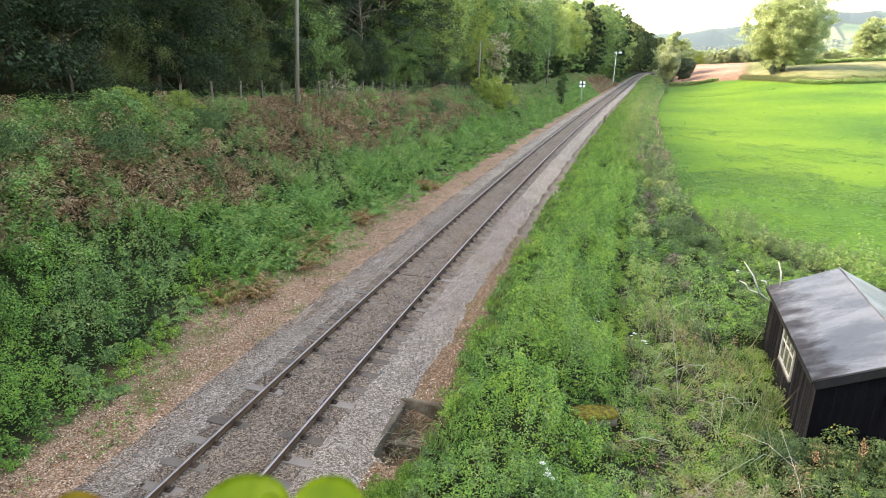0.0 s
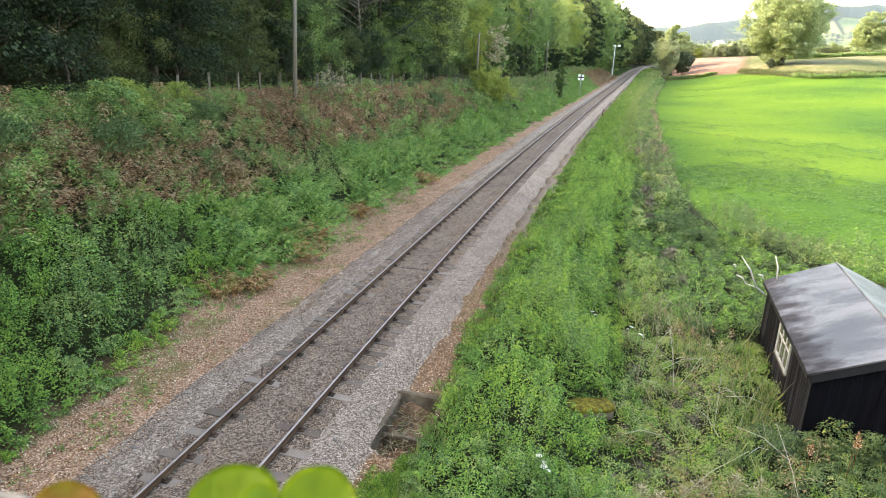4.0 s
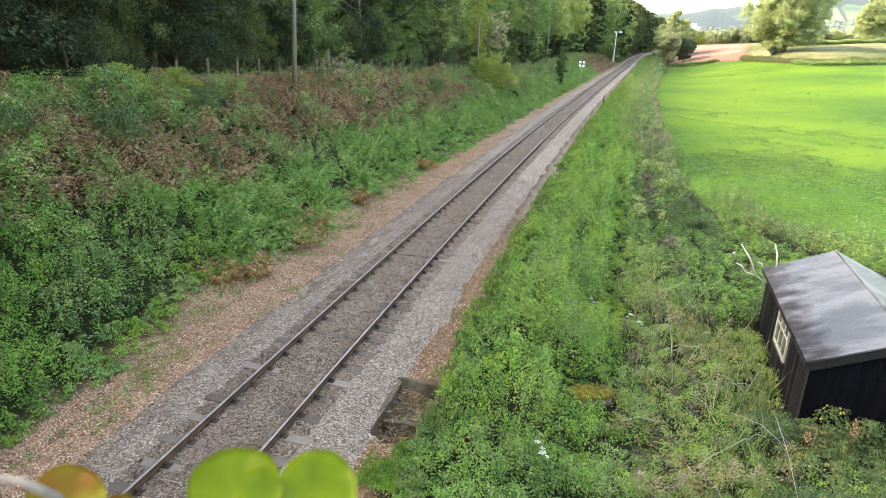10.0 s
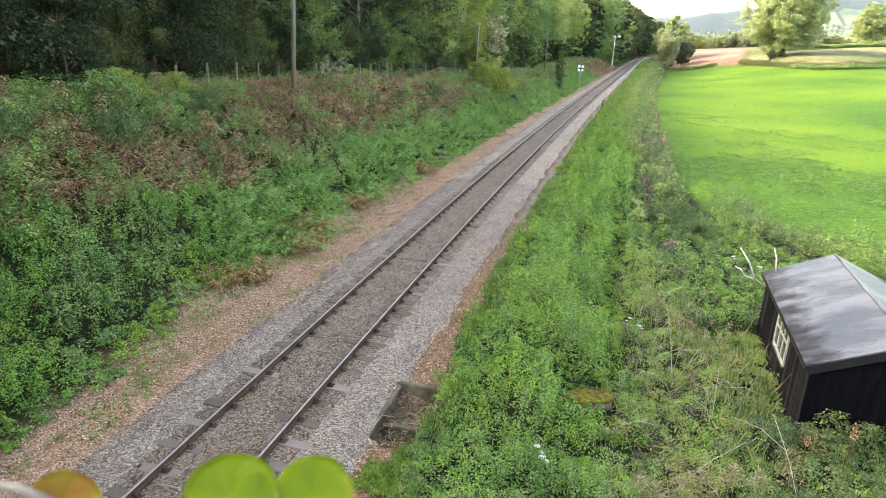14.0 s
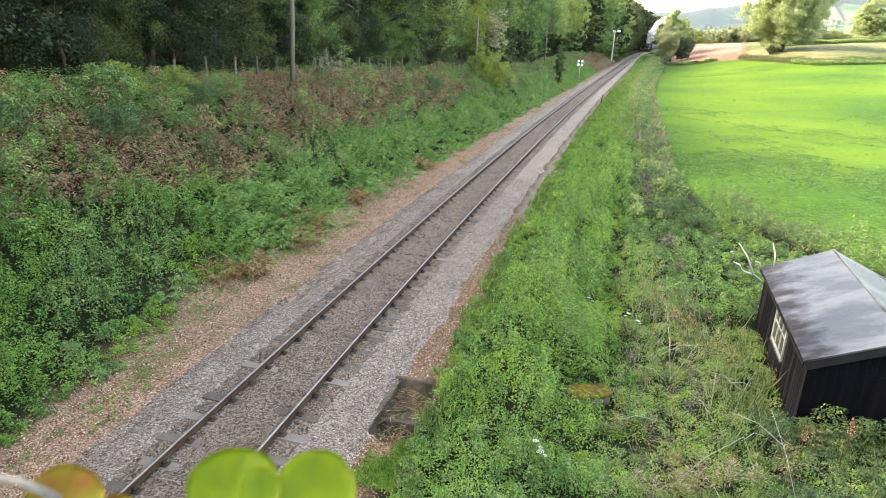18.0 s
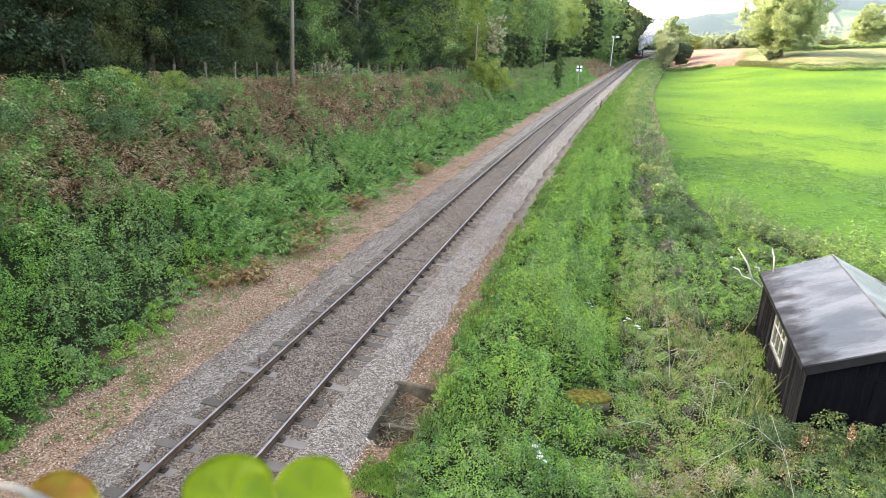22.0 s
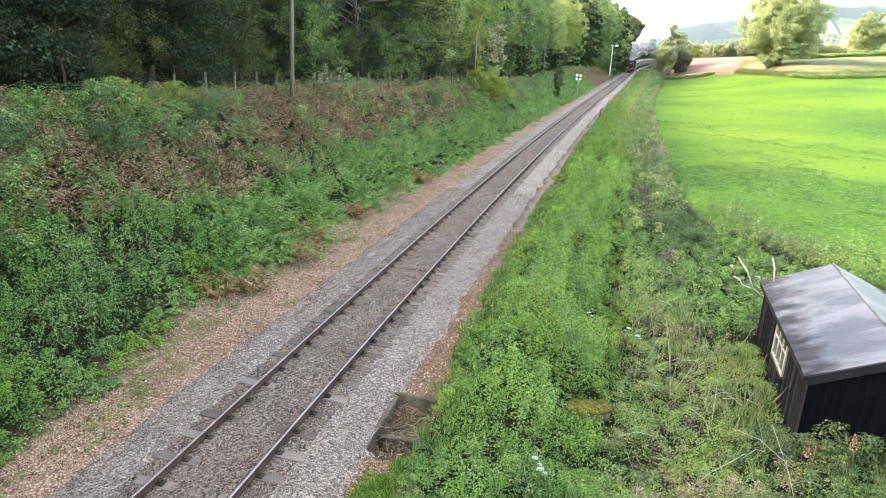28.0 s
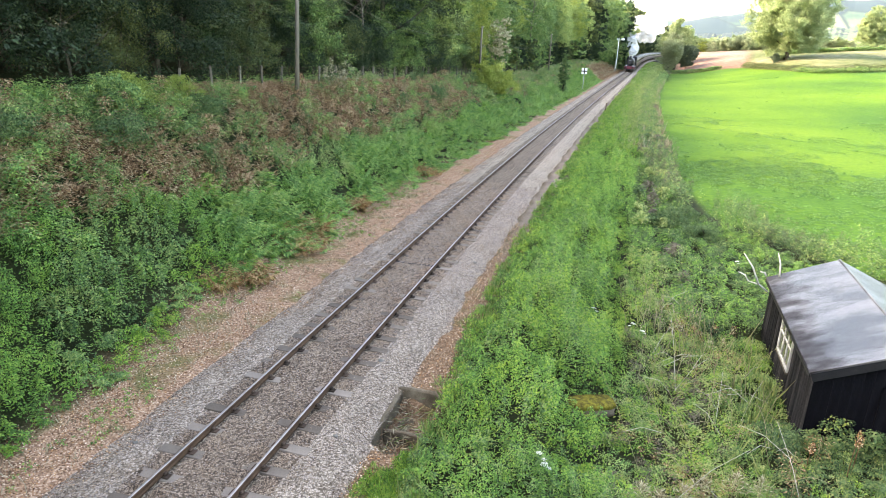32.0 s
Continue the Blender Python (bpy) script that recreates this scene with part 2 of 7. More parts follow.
TAR = material("tarred_boards", [(0.25, (0.002, 0.002, 0.0028)), (0.5, (0.004, 0.004, 0.0055)), (0.65, (0.009, 0.009, 0.011)), (0.85, (0.03, 0.03, 0.031))], 2.5, 0.8, bump=0.5, bump_scale=30, obj=0.06, stretch=(3, 3, 0.5), gloss=0.06)
FASCIA = material("black_painted_fascia", [(0.3, (0.01, 0.01, 0.011)), (0.6, (0.018, 0.018, 0.019)), (0.8, (0.04, 0.04, 0.04))], 2.0, 0.6, bump=0.3, gloss=0.2)
# tar lightened for the light on the long walls, besides worn grey streaks
TAR_WORN_LIT = material("worn_lit_tarred_boards", [(0.3, (0.004, 0.004, 0.005)), (0.48, (0.012, 0.012, 0.014)), (0.6, (0.045, 0.044, 0.046)), (0.8, (0.13, 0.128, 0.125))], 2.5, 0.75, bump=0.5, bump_scale=30, obj=0.2, stretch=(7, 7, 0.45), gloss=0.06)
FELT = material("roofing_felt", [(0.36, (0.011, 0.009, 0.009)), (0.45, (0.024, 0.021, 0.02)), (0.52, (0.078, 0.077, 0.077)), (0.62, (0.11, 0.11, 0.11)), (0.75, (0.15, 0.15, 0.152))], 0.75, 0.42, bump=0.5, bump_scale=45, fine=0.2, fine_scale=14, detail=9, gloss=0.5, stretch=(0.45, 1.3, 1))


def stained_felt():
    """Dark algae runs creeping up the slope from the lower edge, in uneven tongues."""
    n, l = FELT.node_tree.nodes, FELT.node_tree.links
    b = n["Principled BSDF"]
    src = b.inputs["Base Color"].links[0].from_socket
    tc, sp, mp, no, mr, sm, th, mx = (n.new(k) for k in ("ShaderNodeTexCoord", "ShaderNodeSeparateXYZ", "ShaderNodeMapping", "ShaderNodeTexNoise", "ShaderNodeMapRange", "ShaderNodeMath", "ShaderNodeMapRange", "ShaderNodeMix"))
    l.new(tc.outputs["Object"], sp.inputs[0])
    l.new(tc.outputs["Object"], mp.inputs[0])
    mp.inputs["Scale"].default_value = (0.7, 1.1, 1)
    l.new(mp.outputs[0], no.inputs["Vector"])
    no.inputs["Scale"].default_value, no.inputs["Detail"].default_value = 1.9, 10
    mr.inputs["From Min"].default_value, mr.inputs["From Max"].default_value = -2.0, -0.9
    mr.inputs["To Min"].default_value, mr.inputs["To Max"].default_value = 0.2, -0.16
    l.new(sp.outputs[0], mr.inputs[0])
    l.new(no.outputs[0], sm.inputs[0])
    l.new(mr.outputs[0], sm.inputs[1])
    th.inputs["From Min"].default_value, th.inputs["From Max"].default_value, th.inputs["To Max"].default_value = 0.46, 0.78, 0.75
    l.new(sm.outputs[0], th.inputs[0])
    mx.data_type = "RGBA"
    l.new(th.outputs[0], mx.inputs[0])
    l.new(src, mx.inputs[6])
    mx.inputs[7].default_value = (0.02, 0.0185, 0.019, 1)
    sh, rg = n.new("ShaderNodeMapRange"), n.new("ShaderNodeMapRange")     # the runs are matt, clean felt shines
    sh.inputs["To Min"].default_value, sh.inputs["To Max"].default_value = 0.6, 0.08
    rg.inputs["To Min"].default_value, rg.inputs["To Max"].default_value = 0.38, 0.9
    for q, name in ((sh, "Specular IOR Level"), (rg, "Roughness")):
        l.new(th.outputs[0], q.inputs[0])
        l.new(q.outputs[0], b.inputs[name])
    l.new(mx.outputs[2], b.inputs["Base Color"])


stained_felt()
PAINT = material("old_white_paint", [(0.2, (0.2, 0.21, 0.18)), (0.5, (0.38, 0.39, 0.35)), (0.8, (0.52, 0.53, 0.49))], 6, 0.6, bump=0.3)
OLD_CONCRETE = material("mossy_dark_concrete", [(0.25, (0.045, 0.034, 0.022)), (0.45, (0.115, 0.09, 0.058)), (0.6, (0.2, 0.16, 0.108)), (0.75, (0.3, 0.25, 0.18))], 3.0, 0.95, bump=0.9)
CONCRETE = material("weathered_concrete", [(0.25, (0.09, 0.08, 0.065)), (0.5, (0.2, 0.185, 0.155)), (0.75, (0.32, 0.3, 0.26))], 2.0, 0.95, bump=0.7)
MOSS = material("moss", [(0.3, (0.03, 0.024, 0.008)), (0.45, (0.085, 0.07, 0.014)), (0.58, (0.17, 0.15, 0.02)), (0.75, (0.26, 0.22, 0.035))], 7, 0.95, bump=1.0, bump_scale=22, fine=0.4, fine_scale=30)
BLACK = material("black_enamel", [(0.3, (0.008, 0.008, 0.009)), (0.7, (0.022, 0.022, 0.024))], 2, 0.4)
RED = material("red_buffer_beam", [(0.3, (0.14, 0.016, 0.03)), (0.7, (0.224, 0.032, 0.048))], 2, 0.5)
MAROON = material("brown_coach_paint", [(0.3, (0.075, 0.04, 0.036)), (0.7, (0.115, 0.066, 0.056))], 2, 0.4)
COACH_CREAM = material("cream_coach_paint", [(0.3, (0.34, 0.29, 0.2)), (0.7, (0.46, 0.4, 0.29))], 2, 0.4)
ROOF_GREY = material("grey_coach_roof", [(0.3, (0.15, 0.14, 0.125)), (0.7, (0.25, 0.235, 0.21))], 1.5, 0.6)
DARK_GLASS = material("dark_glass", [(0.3, (0.01, 0.012, 0.014)), (0.7, (0.03, 0.034, 0.036))], 2, 0.08)
STEAM = material("white_steam", [(0.3, (0.92, 0.92, 0.93)), (0.7, (0.95, 0.95, 0.95))], 0.6, 1.0, thin=0.7, clear=0.4)
GALV = material("galvanised_steel", [(0.3, (0.3, 0.3, 0.3)), (0.7, (0.5, 0.5, 0.49))], 6, 0.45, metal=0.7)
WHITE = material("white_sign_paint", [(0.3, (0.72, 0.72, 0.7)), (0.7, (0.85, 0.85, 0.83))], 3, 0.5)
FLOWER = material("white_umbel", [(0.3, (0.7, 0.72, 0.62)), (0.7, (0.85, 0.86, 0.78))], 9, 0.8, thin=0.3)
BRICK = material("bridge_brick", [(0.3, (0.1, 0.06, 0.045)), (0.5, (0.18, 0.11, 0.085)), (0.7, (0.27, 0.2, 0.16))], 3, 0.9, bump=0.9, bump_scale=14, fine=0.5, fine_scale=12)
ROUND_LEAF = material("round_yellow_green_leaf", [(0.3, (0.155, 0.255, 0.0034)), (0.55, (0.235, 0.345, 0.0068)), (0.75, (0.3, 0.375, 0.0127))], 18, 0.45, thin=0.45, bump=0.15, bump_scale=120)
RED_LEAF = material("reddening_leaf", [(0.3, (0.27, 0.075, 0.012)), (0.45, (0.29, 0.19, 0.0102)), (0.6, (0.3, 0.3, 0.0127)), (0.75, (0.33, 0.34, 0.0127))], 22, 0.5, thin=0.4, bump=0.15, bump_scale=120)

# ---- the line: plan of the single track ----
_y = np.arange(-60.0, 372.0, 0.5)
_x = -6.32 + 0.23091 * _y + 0.0006171 * _y ** 2 - 2.266e-6 * _y ** 3 + 2.96e-9 * _y ** 4
_x = np.where(_y < 0, -6.32 + 0.23091 * _y, _x)
_px, _py, _h = [_x[-1]], [_y[-1]], math.atan2(_x[-1] - _x[-2], _y[-1] - _y[-2])
for _i in range(1300):                                # long right-hand curve beyond
    _h += 0.5 / 620 if _i < 900 else 0
    _px.append(_px[-1] + 0.5 * math.sin(_h))
    _py.append(_py[-1] + 0.5 * math.cos(_h))
LX, LY = np.append(_x, _px[1:]), np.append(_y, _py[1:])
LS = np.append(0, np.cumsum(np.hypot(np.diff(LX), np.diff(LY))))
LS -= np.interp(0, LY, LS)
LHX, LHY = np.gradient(LX, LS), np.gradient(LY, LS)
CANT = 0.02


def grade(s):
    """Height of the rails along the line."""
    return 0.06 * np.logaddexp(0, (np.minimum(s, 420) - 72) / 12.5)


def bed(s, u):
    """Top of the ballast, measured from the rails."""
    z = np.interp(np.abs(u), [0, 0.3, 0.6, 0.85, 1.05, 1.45, 1.75, 2.1, 2.5, 2.75], [-0.135, -0.14, -0.165, -0.175, -0.165, -0.165, -0.19, -0.28, -0.4, -0.44])
    s, u = np.asarray(s), np.asarray(u)
    z = z + 0.055 * wave(s, 1.5 * u, 1.7, 3) * smooth(np.abs(u), 1.75, 2.2)
    return z - CANT * u + 0.014 * np.sin(3.1 * s + 2 * np.sin(2.3 * u)) * np.sin(2.7 * u + 0.9 * s)


def line(s, u=0.0, z=0.0):
    """World place at s along the line, u to its right, z over the rails."""
    s = np.asarray(s, float)
    x, y, hx, hy = (np.interp(s, LS, a) for a in (LX, LY, LHX, LHY))
    return np.stack([x + u * hy, y - u * hx, grade(s) + z + 0 * x], -1)


def heading(s):
    return -math.degrees(math.atan2(np.interp(s, LS, LHX), np.interp(s, LS, LHY)))


def to_line(x, y):
    """The nearest s along the line and offset u, for arrays."""
    x, y = np.asarray(x, float), np.asarray(y, float)
    s = y * 1.03
    for _ in range(14):
        s = np.clip(s, LS[0], LS[-1])
        cx, cy, hx, hy = (np.interp(s, LS, a) for a in (LX, LY, LHX, LHY))
        s = s + 0.8 * np.clip((x - cx) * hx + (y - cy) * hy, -80, 80)
    cx, cy, hx, hy = (np.interp(s, LS, a) for a in (LX, LY, LHX, LHY))
    return s, (x - cx) * hy - (y - cy) * hx


def smooth(v, a, b):
    t = np.clip((np.asarray(v, float) - a) / (b - a), 0, 1)
    return t * t * (3 - 2 * t)


def wave(x, y, k, seed=0.0):
    """Cheap smooth noise about -1..1, for arrays."""
    x, y = np.asarray(x) * k, np.asarray(y) * k
    v = 0
    for i, (a, f) in enumerate(((0.5, 1.0), (0.3, 2.13), (0.2, 4.37))):
        p = seed + 1.7 * i
        v = v + a * (np.sin(f * (x + 0.6 * y) + p + 1.3 * np.sin(f * 0.7 * y - p)) + np.sin(f * (0.8 * y - 0.5 * x) + 2 * p + 1.1 * np.sin(f * 0.9 * x + p)))
    return v * 0.6


def clump(x, y, cell, seed=0.0):
    """Nearest of scattered centres: distance in cells and a random value of its own."""
    X, Y = np.asarray(x) / cell, np.asarray(y) / cell
    best, pick = np.full(X.shape, 9.0), np.zeros(X.shape)
    for di in (-1, 0, 1):
        for dj in (-1, 0, 1):
            i, j = np.floor(X) + di, np.floor(Y) + dj
            h = np.sin(i * 127.1 + j * 311.7 + seed * 17.3) * 43758.5453
            h = h - np.floor(h)
            k = np.sin(i * 269.5 + j * 183.3 + seed * 7.1) * 24634.633
            k = k - np.floor(k)
            q = np.hypot(X - i - 0.15 - 0.7 * h, Y - j - 0.15 - 0.7 * k)
            near = q < best
            best, pick = np.where(near, q, best), np.where(near, (h * 7.77 + k * 3.33) % 1.0, pick)
    return best, pick


def field_edge(s):
    """Offset at which the pasture begins."""
    return np.interp(s, [0, 20, 31, 35, 40, 51, 74, 111, 143, 188, 230, 270, 340, 900], [30, 24, 18, 15, 11.7, 10.4, 9.6, 9.0, 9.0, 10.4, 12.0, 14.0, 15, 15])


def left_edge(s):
    """Offset of the foot of the undergrowth on the bank side."""
    return np.interp(s, [0, 9.4, 11, 12.6, 14.2, 15.9, 18.3, 21, 24, 33, 49, 90, 900], [-3.6, -3.7, -3.9, -4.05, -4.4, -4.6, -4.6, -4.6, -4.65, -4.55, -3.9, -3.5, -3.2])


def bank_top(s):
    return np.maximum(np.maximum(5.45 - 0.027 * np.asarray(s), 0.5), np.interp(s, [108, 125, 150, 200, 250], [0.5, 2.4, 3.1, 2.6, 0.5]))


def hedge_line(x, y):
    """Distance beyond the hedge at the far end of the pasture; negative inside."""
    return np.hypot(x, y) - np.interp(np.degrees(np.arctan2(x, y)), [14, 17.5, 21.3, 22.7, 24.7, 26.6, 28.5, 30.3, 32.3, 40], [240, 240, 246, 240, 213, 196, 186, 189, 206, 240])


def height(x, y):
    """Ground height everywhere."""
    s, u = to_line(x, y)
    r = np.hypot(x, y)
    g = grade(s)
    # bank and wooded hillside
    bt = bank_top(s)
    k = np.clip((-u - 4.2) / np.interp(s, [108, 128, 205, 240], [6.6, 4.2, 4.2, 6.6]), 0, 1)
    left = -0.32 + (bt + 0.32) * (0.35 * k + 0.65 * smooth(k, 0, 1)) + np.clip(-u - 12, 0, 80) * 0.16
    left += 0.12 * wave(x, y, 0.7) * smooth(-u, 4.5, 7)
    # low side and pasture rising away
    right = -0.32 - 1.0 * smooth(u, 3.0, 8.5) + 0.06 * wave(x, y, 0.9, 3) * smooth(u, 4, 6)
    right += smooth(u, 9, 55) * (6.4 * smooth(r, 45, 230) - 0.2 + 0.035 * np.clip(r - 230, 0, 180)) - g * smooth(u, 12, 60)
    h = np.where(u < 0, left, right) + g
    # ploughed slope and pale pasture rising to a crest, with the valley behind it
    deg = np.degrees(np.arctan2(x, y))
    crest = 6.7 + 0.47 * np.clip(deg - 19.1, -2, 16)
    over = smooth(u, 12, 24) * (deg > 5) * (deg < 60)
    w = np.clip(hedge_line(x, y) / np.maximum(330 - (r - hedge_line(x, y)), 20), 0, 1)
    h = h + over * w * (crest - h)
    # far valley floor
    far = np.maximum(smooth(r, 420, 900), over * smooth(r, 340, 700))
    h = h * (1 - far) + far * (-14.0)
    h = np.where(np.abs(u) < 2.6, g - 0.38, h)
    return h - 0.55 * smooth(u, 2.1, 2.3) * (1 - smooth(u, 3.0, 3.25)) * smooth(s, 12.05, 12.3) * (1 - smooth(s, 14.3, 14.5))


# ---- mesh helpers ----
def mesh_of(name, verts, faces, mats=(), idx=None, smooth_shade=False):
    me = bpy.data.meshes.new(name)
    verts = np.asarray(verts, np.float32)
    if isinstance(faces, np.ndarray):
        n, k = faces.shape
        me.vertices.add(len(verts))
        me.vertices.foreach_set("co", verts.ravel())
        me.loops.add(n * k)
        me.loops.foreach_set("vertex_index", faces.astype(np.int32).ravel())
        me.polygons.add(n)
        me.polygons.foreach_set("loop_start", np.arange(0, n * k, k, dtype=np.int32))
        me.polygons.foreach_set("loop_total", np.full(n, k, np.int32))
        me.update(calc_edges=True)
    else:
        me.from_pydata([tuple(v) for v in verts.tolist()], [], faces)
    for m in mats:
        me.materials.append(m)
    if idx is not None:
        me.polygons.foreach_set("material_index", np.asarray(idx, np.int32))
    if smooth_shade:
        me.polygons.foreach_set("use_smooth", np.ones(len(me.polygons), bool))
    me.update()
    return me


def part(name, bm, mat, parent, label="", m=None):
    """Links a bmesh or a mesh as one object under a thing or part."""
    if isinstance(bm, bpy.types.Mesh):
        me = bm
    else:
        me = bpy.data.meshes.new(name)
        bm.to_mesh(me)
        bm.free()
        me.materials.append(mat)
    ob = new(name, me)
    ob.parent = parent
    if m is not None:
        ob.matrix_basis = m
    if label:
        tagged(ob, label)
    return ob


def thing(name, m, label, category, group="", kind="", data=None):
    ob = new(name, data)
    ob.matrix_basis = m
    return tagged(ob, label, category, group, kind)


def add_box(bm, x0, y0, z0, x1, y1, z1, bevel=0.0, m=None):
    r = bmesh.ops.create_cube(bm, size=1)
    vs = r["verts"]
    for v in vs:
        v.co = Vector(((x0 + x1) / 2 + v.co.x * (x1 - x0), (y0 + y1) / 2 + v.co.y * (y1 - y0), (z0 + z1) / 2 + v.co.z * (z1 - z0)))
    if bevel:
        es = {e for v in vs for e in v.link_edges}
        r = bmesh.ops.bevel(bm, geom=list(es), offset=bevel, segments=1, affect="EDGES")
        vs = list({v for f in r["faces"] for v in f.verts} | {v for v in vs if v.is_valid})
    if m is not None:
        bmesh.ops.transform(bm, matrix=m, verts=vs)
    return bm


def box(*a, **k):
    return add_box(bmesh.new(), *a, **k)


def add_tube(bm, pts, radii, sides=8, cap=True):
    """A tapered round tube along points."""
    rings = []
    pts = [Vector(p) for p in pts]
    for i, p in enumerate(pts):
        d = (pts[min(i + 1, len(pts) - 1)] - pts[max(i - 1, 0)]).normalized()
        a = d.orthogonal().normalized() if abs(d.z) < 0.9 else Vector((1, 0, 0)).cross(d).normalized()
        b = d.cross(a)
        r = radii[i] if hasattr(radii, "__len__") else radii
        rings.append([bm.verts.new(p + (a * math.cos(2 * math.pi * j / sides) + b * math.sin(2 * math.pi * j / sides)) * r) for j in range(sides)])
    for q, w in zip(rings, rings[1:]):
        for j in range(sides):
            f = bm.faces.new((q[j], q[(j + 1) % sides], w[(j + 1) % sides], w[j]))
            f.smooth = True
    if cap:
        bm.faces.new(rings[0][::-1])
        bm.faces.new(rings[-1])
    return bm


def tube(pts, radii, sides=8):
    return add_tube(bmesh.new(), pts, radii, sides)


def leaves(centre, axis, normal, length, width):
    """Folded pointed leaves, four corners and two faces each: vertices and faces."""
    axis = axis / np.linalg.norm(axis, axis=1, keepdims=True)
    side = np.cross(normal, axis)
    side /= np.linalg.norm(side, axis=1, keepdims=True) + 1e-9
    up = np.cross(axis, side)
    L, Wd = length[:, None], width[:, None]
    a = centre - axis * L * 0.5
    b = centre + axis * L * 0.5 - up * L * 0.12
    c = centre - axis * L * 0.05 + side * Wd * 0.5 + up * Wd * 0.14
    d = centre - axis * L * 0.05 - side * Wd * 0.5 + up * Wd * 0.14
    v = np.stack([a, c, b, d], 1).reshape(-1, 3)
    i = np.arange(len(centre))[:, None] * 4
    f = np.concatenate([i + [[0, 2, 1]], i + [[0, 3, 2]]], 1).reshape(-1, 3)
    return v, f


rng = np.random.default_rng(7)


def rand(n, a=0.0, b=1.0):
    return rng.uniform(a, b, n)


def stuff(name, chunks, mat, label, category):
    """One object of kind stuff from (vertices, faces) chunks."""
    vs, fs, o = [], [], 0
    for v, f in chunks:
        vs.append(v)
        fs.append(f + o)
        o += len(v)
    ob = new(name, mesh_of(name, np.concatenate(vs), np.concatenate(fs), [mat]))
    return tagged(ob, label, category, kind="stuff")


# ---- ground: one sheet to the horizon ----
def ground_material():
    m = bpy.data.materials.new("ground")
    m.use_nodes = True
    n, l = m.node_tree.nodes, m.node_tree.links
    b = n["Principled BSDF"]
    b.inputs["Roughness"].default_value, b.inputs["Specular IOR Level"].default_value = 0.95, 0.08
    tc = n.new("ShaderNodeTexCoord")

    def layer(stops, scale, scale2, mixv=0.4):
        a, c, mx = n.new("ShaderNodeTexNoise"), n.new("ShaderNodeTexNoise"), n.new("ShaderNodeMix")
        a.inputs["Scale"].default_value, a.inputs["Detail"].default_value = scale, 8
        c.inputs["Scale"].default_value, c.inputs["Detail"].default_value = scale2, 4
        l.new(tc.outputs["Object"], a.inputs[0])
        l.new(tc.outputs["Object"], c.inputs[0])
        mx.inputs[0].default_value = mixv
        l.new(a.outputs[0], mx.inputs[2])
        l.new(c.outputs[0], mx.inputs[3])
        r = ramp(n, stops)
        l.new(mx.outputs[0], r.inputs[0])
        return r.outputs[0]

    # near-black base puts the shade between plants and in the wood into the soil
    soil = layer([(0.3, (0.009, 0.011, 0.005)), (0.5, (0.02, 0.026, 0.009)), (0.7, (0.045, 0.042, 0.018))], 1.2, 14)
    lit = layer([(0.32, (0.0976, 0.0604, 0.0388)), (0.45, (0.22, 0.137, 0.0889)), (0.56, (0.329, 0.211, 0.142)), (0.7, (0.476, 0.331, 0.234))], 1.6, 22, 0.6)
    flake, fs, fm = n.new("ShaderNodeTexVoronoi"), n.new("ShaderNodeSeparateColor"), n.new("ShaderNodeMix")
    flake.inputs["Scale"].default_value, fm.data_type = 33.0, "RGBA"
    l.new(tc.outputs["Object"], flake.inputs[0])
    l.new(flake.outputs["Color"], fs.inputs[0])
    fr = ramp(n, [(0.05, (0.0915, 0.0426, 0.0198)), (0.35, (0.25, 0.129, 0.0638)), (0.65, (0.415, 0.23, 0.123)), (0.95, (0.659, 0.459, 0.308))])
    l.new(fs.outputs[0], fr.inputs[0])
    fm.inputs[0].default_value = 0.6
    l.new(lit, fm.inputs[6])
    l.new(fr.outputs[0], fm.inputs[7])
    mossy, mn, mr = n.new("ShaderNodeMix"), n.new("ShaderNodeTexNoise"), n.new("ShaderNodeMapRange")
    mossy.data_type, mossy.blend_type = "RGBA", "MIX"
    mn.inputs["Scale"].default_value, mn.inputs["Detail"].default_value = 0.8, 7
    mr.inputs["From Min"].default_value, mr.inputs["From Max"].default_value, mr.inputs["To Max"].default_value = 0.53, 0.66, 0.75
    l.new(tc.outputs["Object"], mn.inputs[0])
    l.new(mn.outputs[0], mr.inputs[0])
    l.new(mr.outputs[0], mossy.inputs[0])
    l.new(fm.outputs[2], mossy.inputs[6])
    mossy.inputs[7].default_value = (0.1, 0.115, 0.03, 1)
    lit = mossy.outputs[2]
    stones = layer([(0.3, (0.1, 0.078, 0.058)), (0.48, (0.215, 0.17, 0.13)), (0.7, (0.35, 0.285, 0.22))], 1.5, 24, 0.6)
    field = layer([(0.38, (0.028, 0.08, 0.012)), (0.46, (0.047, 0.11, 0.012)), (0.54, (0.068, 0.137, 0.011)), (0.63, (0.1, 0.165, 0.018))], 0.04, 3.0, 0.42)
    # paled and greyed to put the distance haze into the ploughed earth
    plough = layer([(0.34, (0.115, 0.064, 0.043)), (0.48, (0.185, 0.112, 0.078)), (0.62, (0.27, 0.185, 0.135))], 0.05, 0.6)
    past = layer([(0.36, (0.055, 0.075, 0.024)), (0.48, (0.1, 0.115, 0.045)), (0.55, (0.16, 0.155, 0.075)), (0.66, (0.26, 0.23, 0.14))], 0.035, 0.5, 0.35)
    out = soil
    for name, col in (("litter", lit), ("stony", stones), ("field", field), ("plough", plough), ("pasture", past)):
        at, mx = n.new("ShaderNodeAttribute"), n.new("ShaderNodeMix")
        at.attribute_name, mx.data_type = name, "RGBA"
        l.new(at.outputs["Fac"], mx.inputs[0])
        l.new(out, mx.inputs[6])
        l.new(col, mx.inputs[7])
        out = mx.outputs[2]
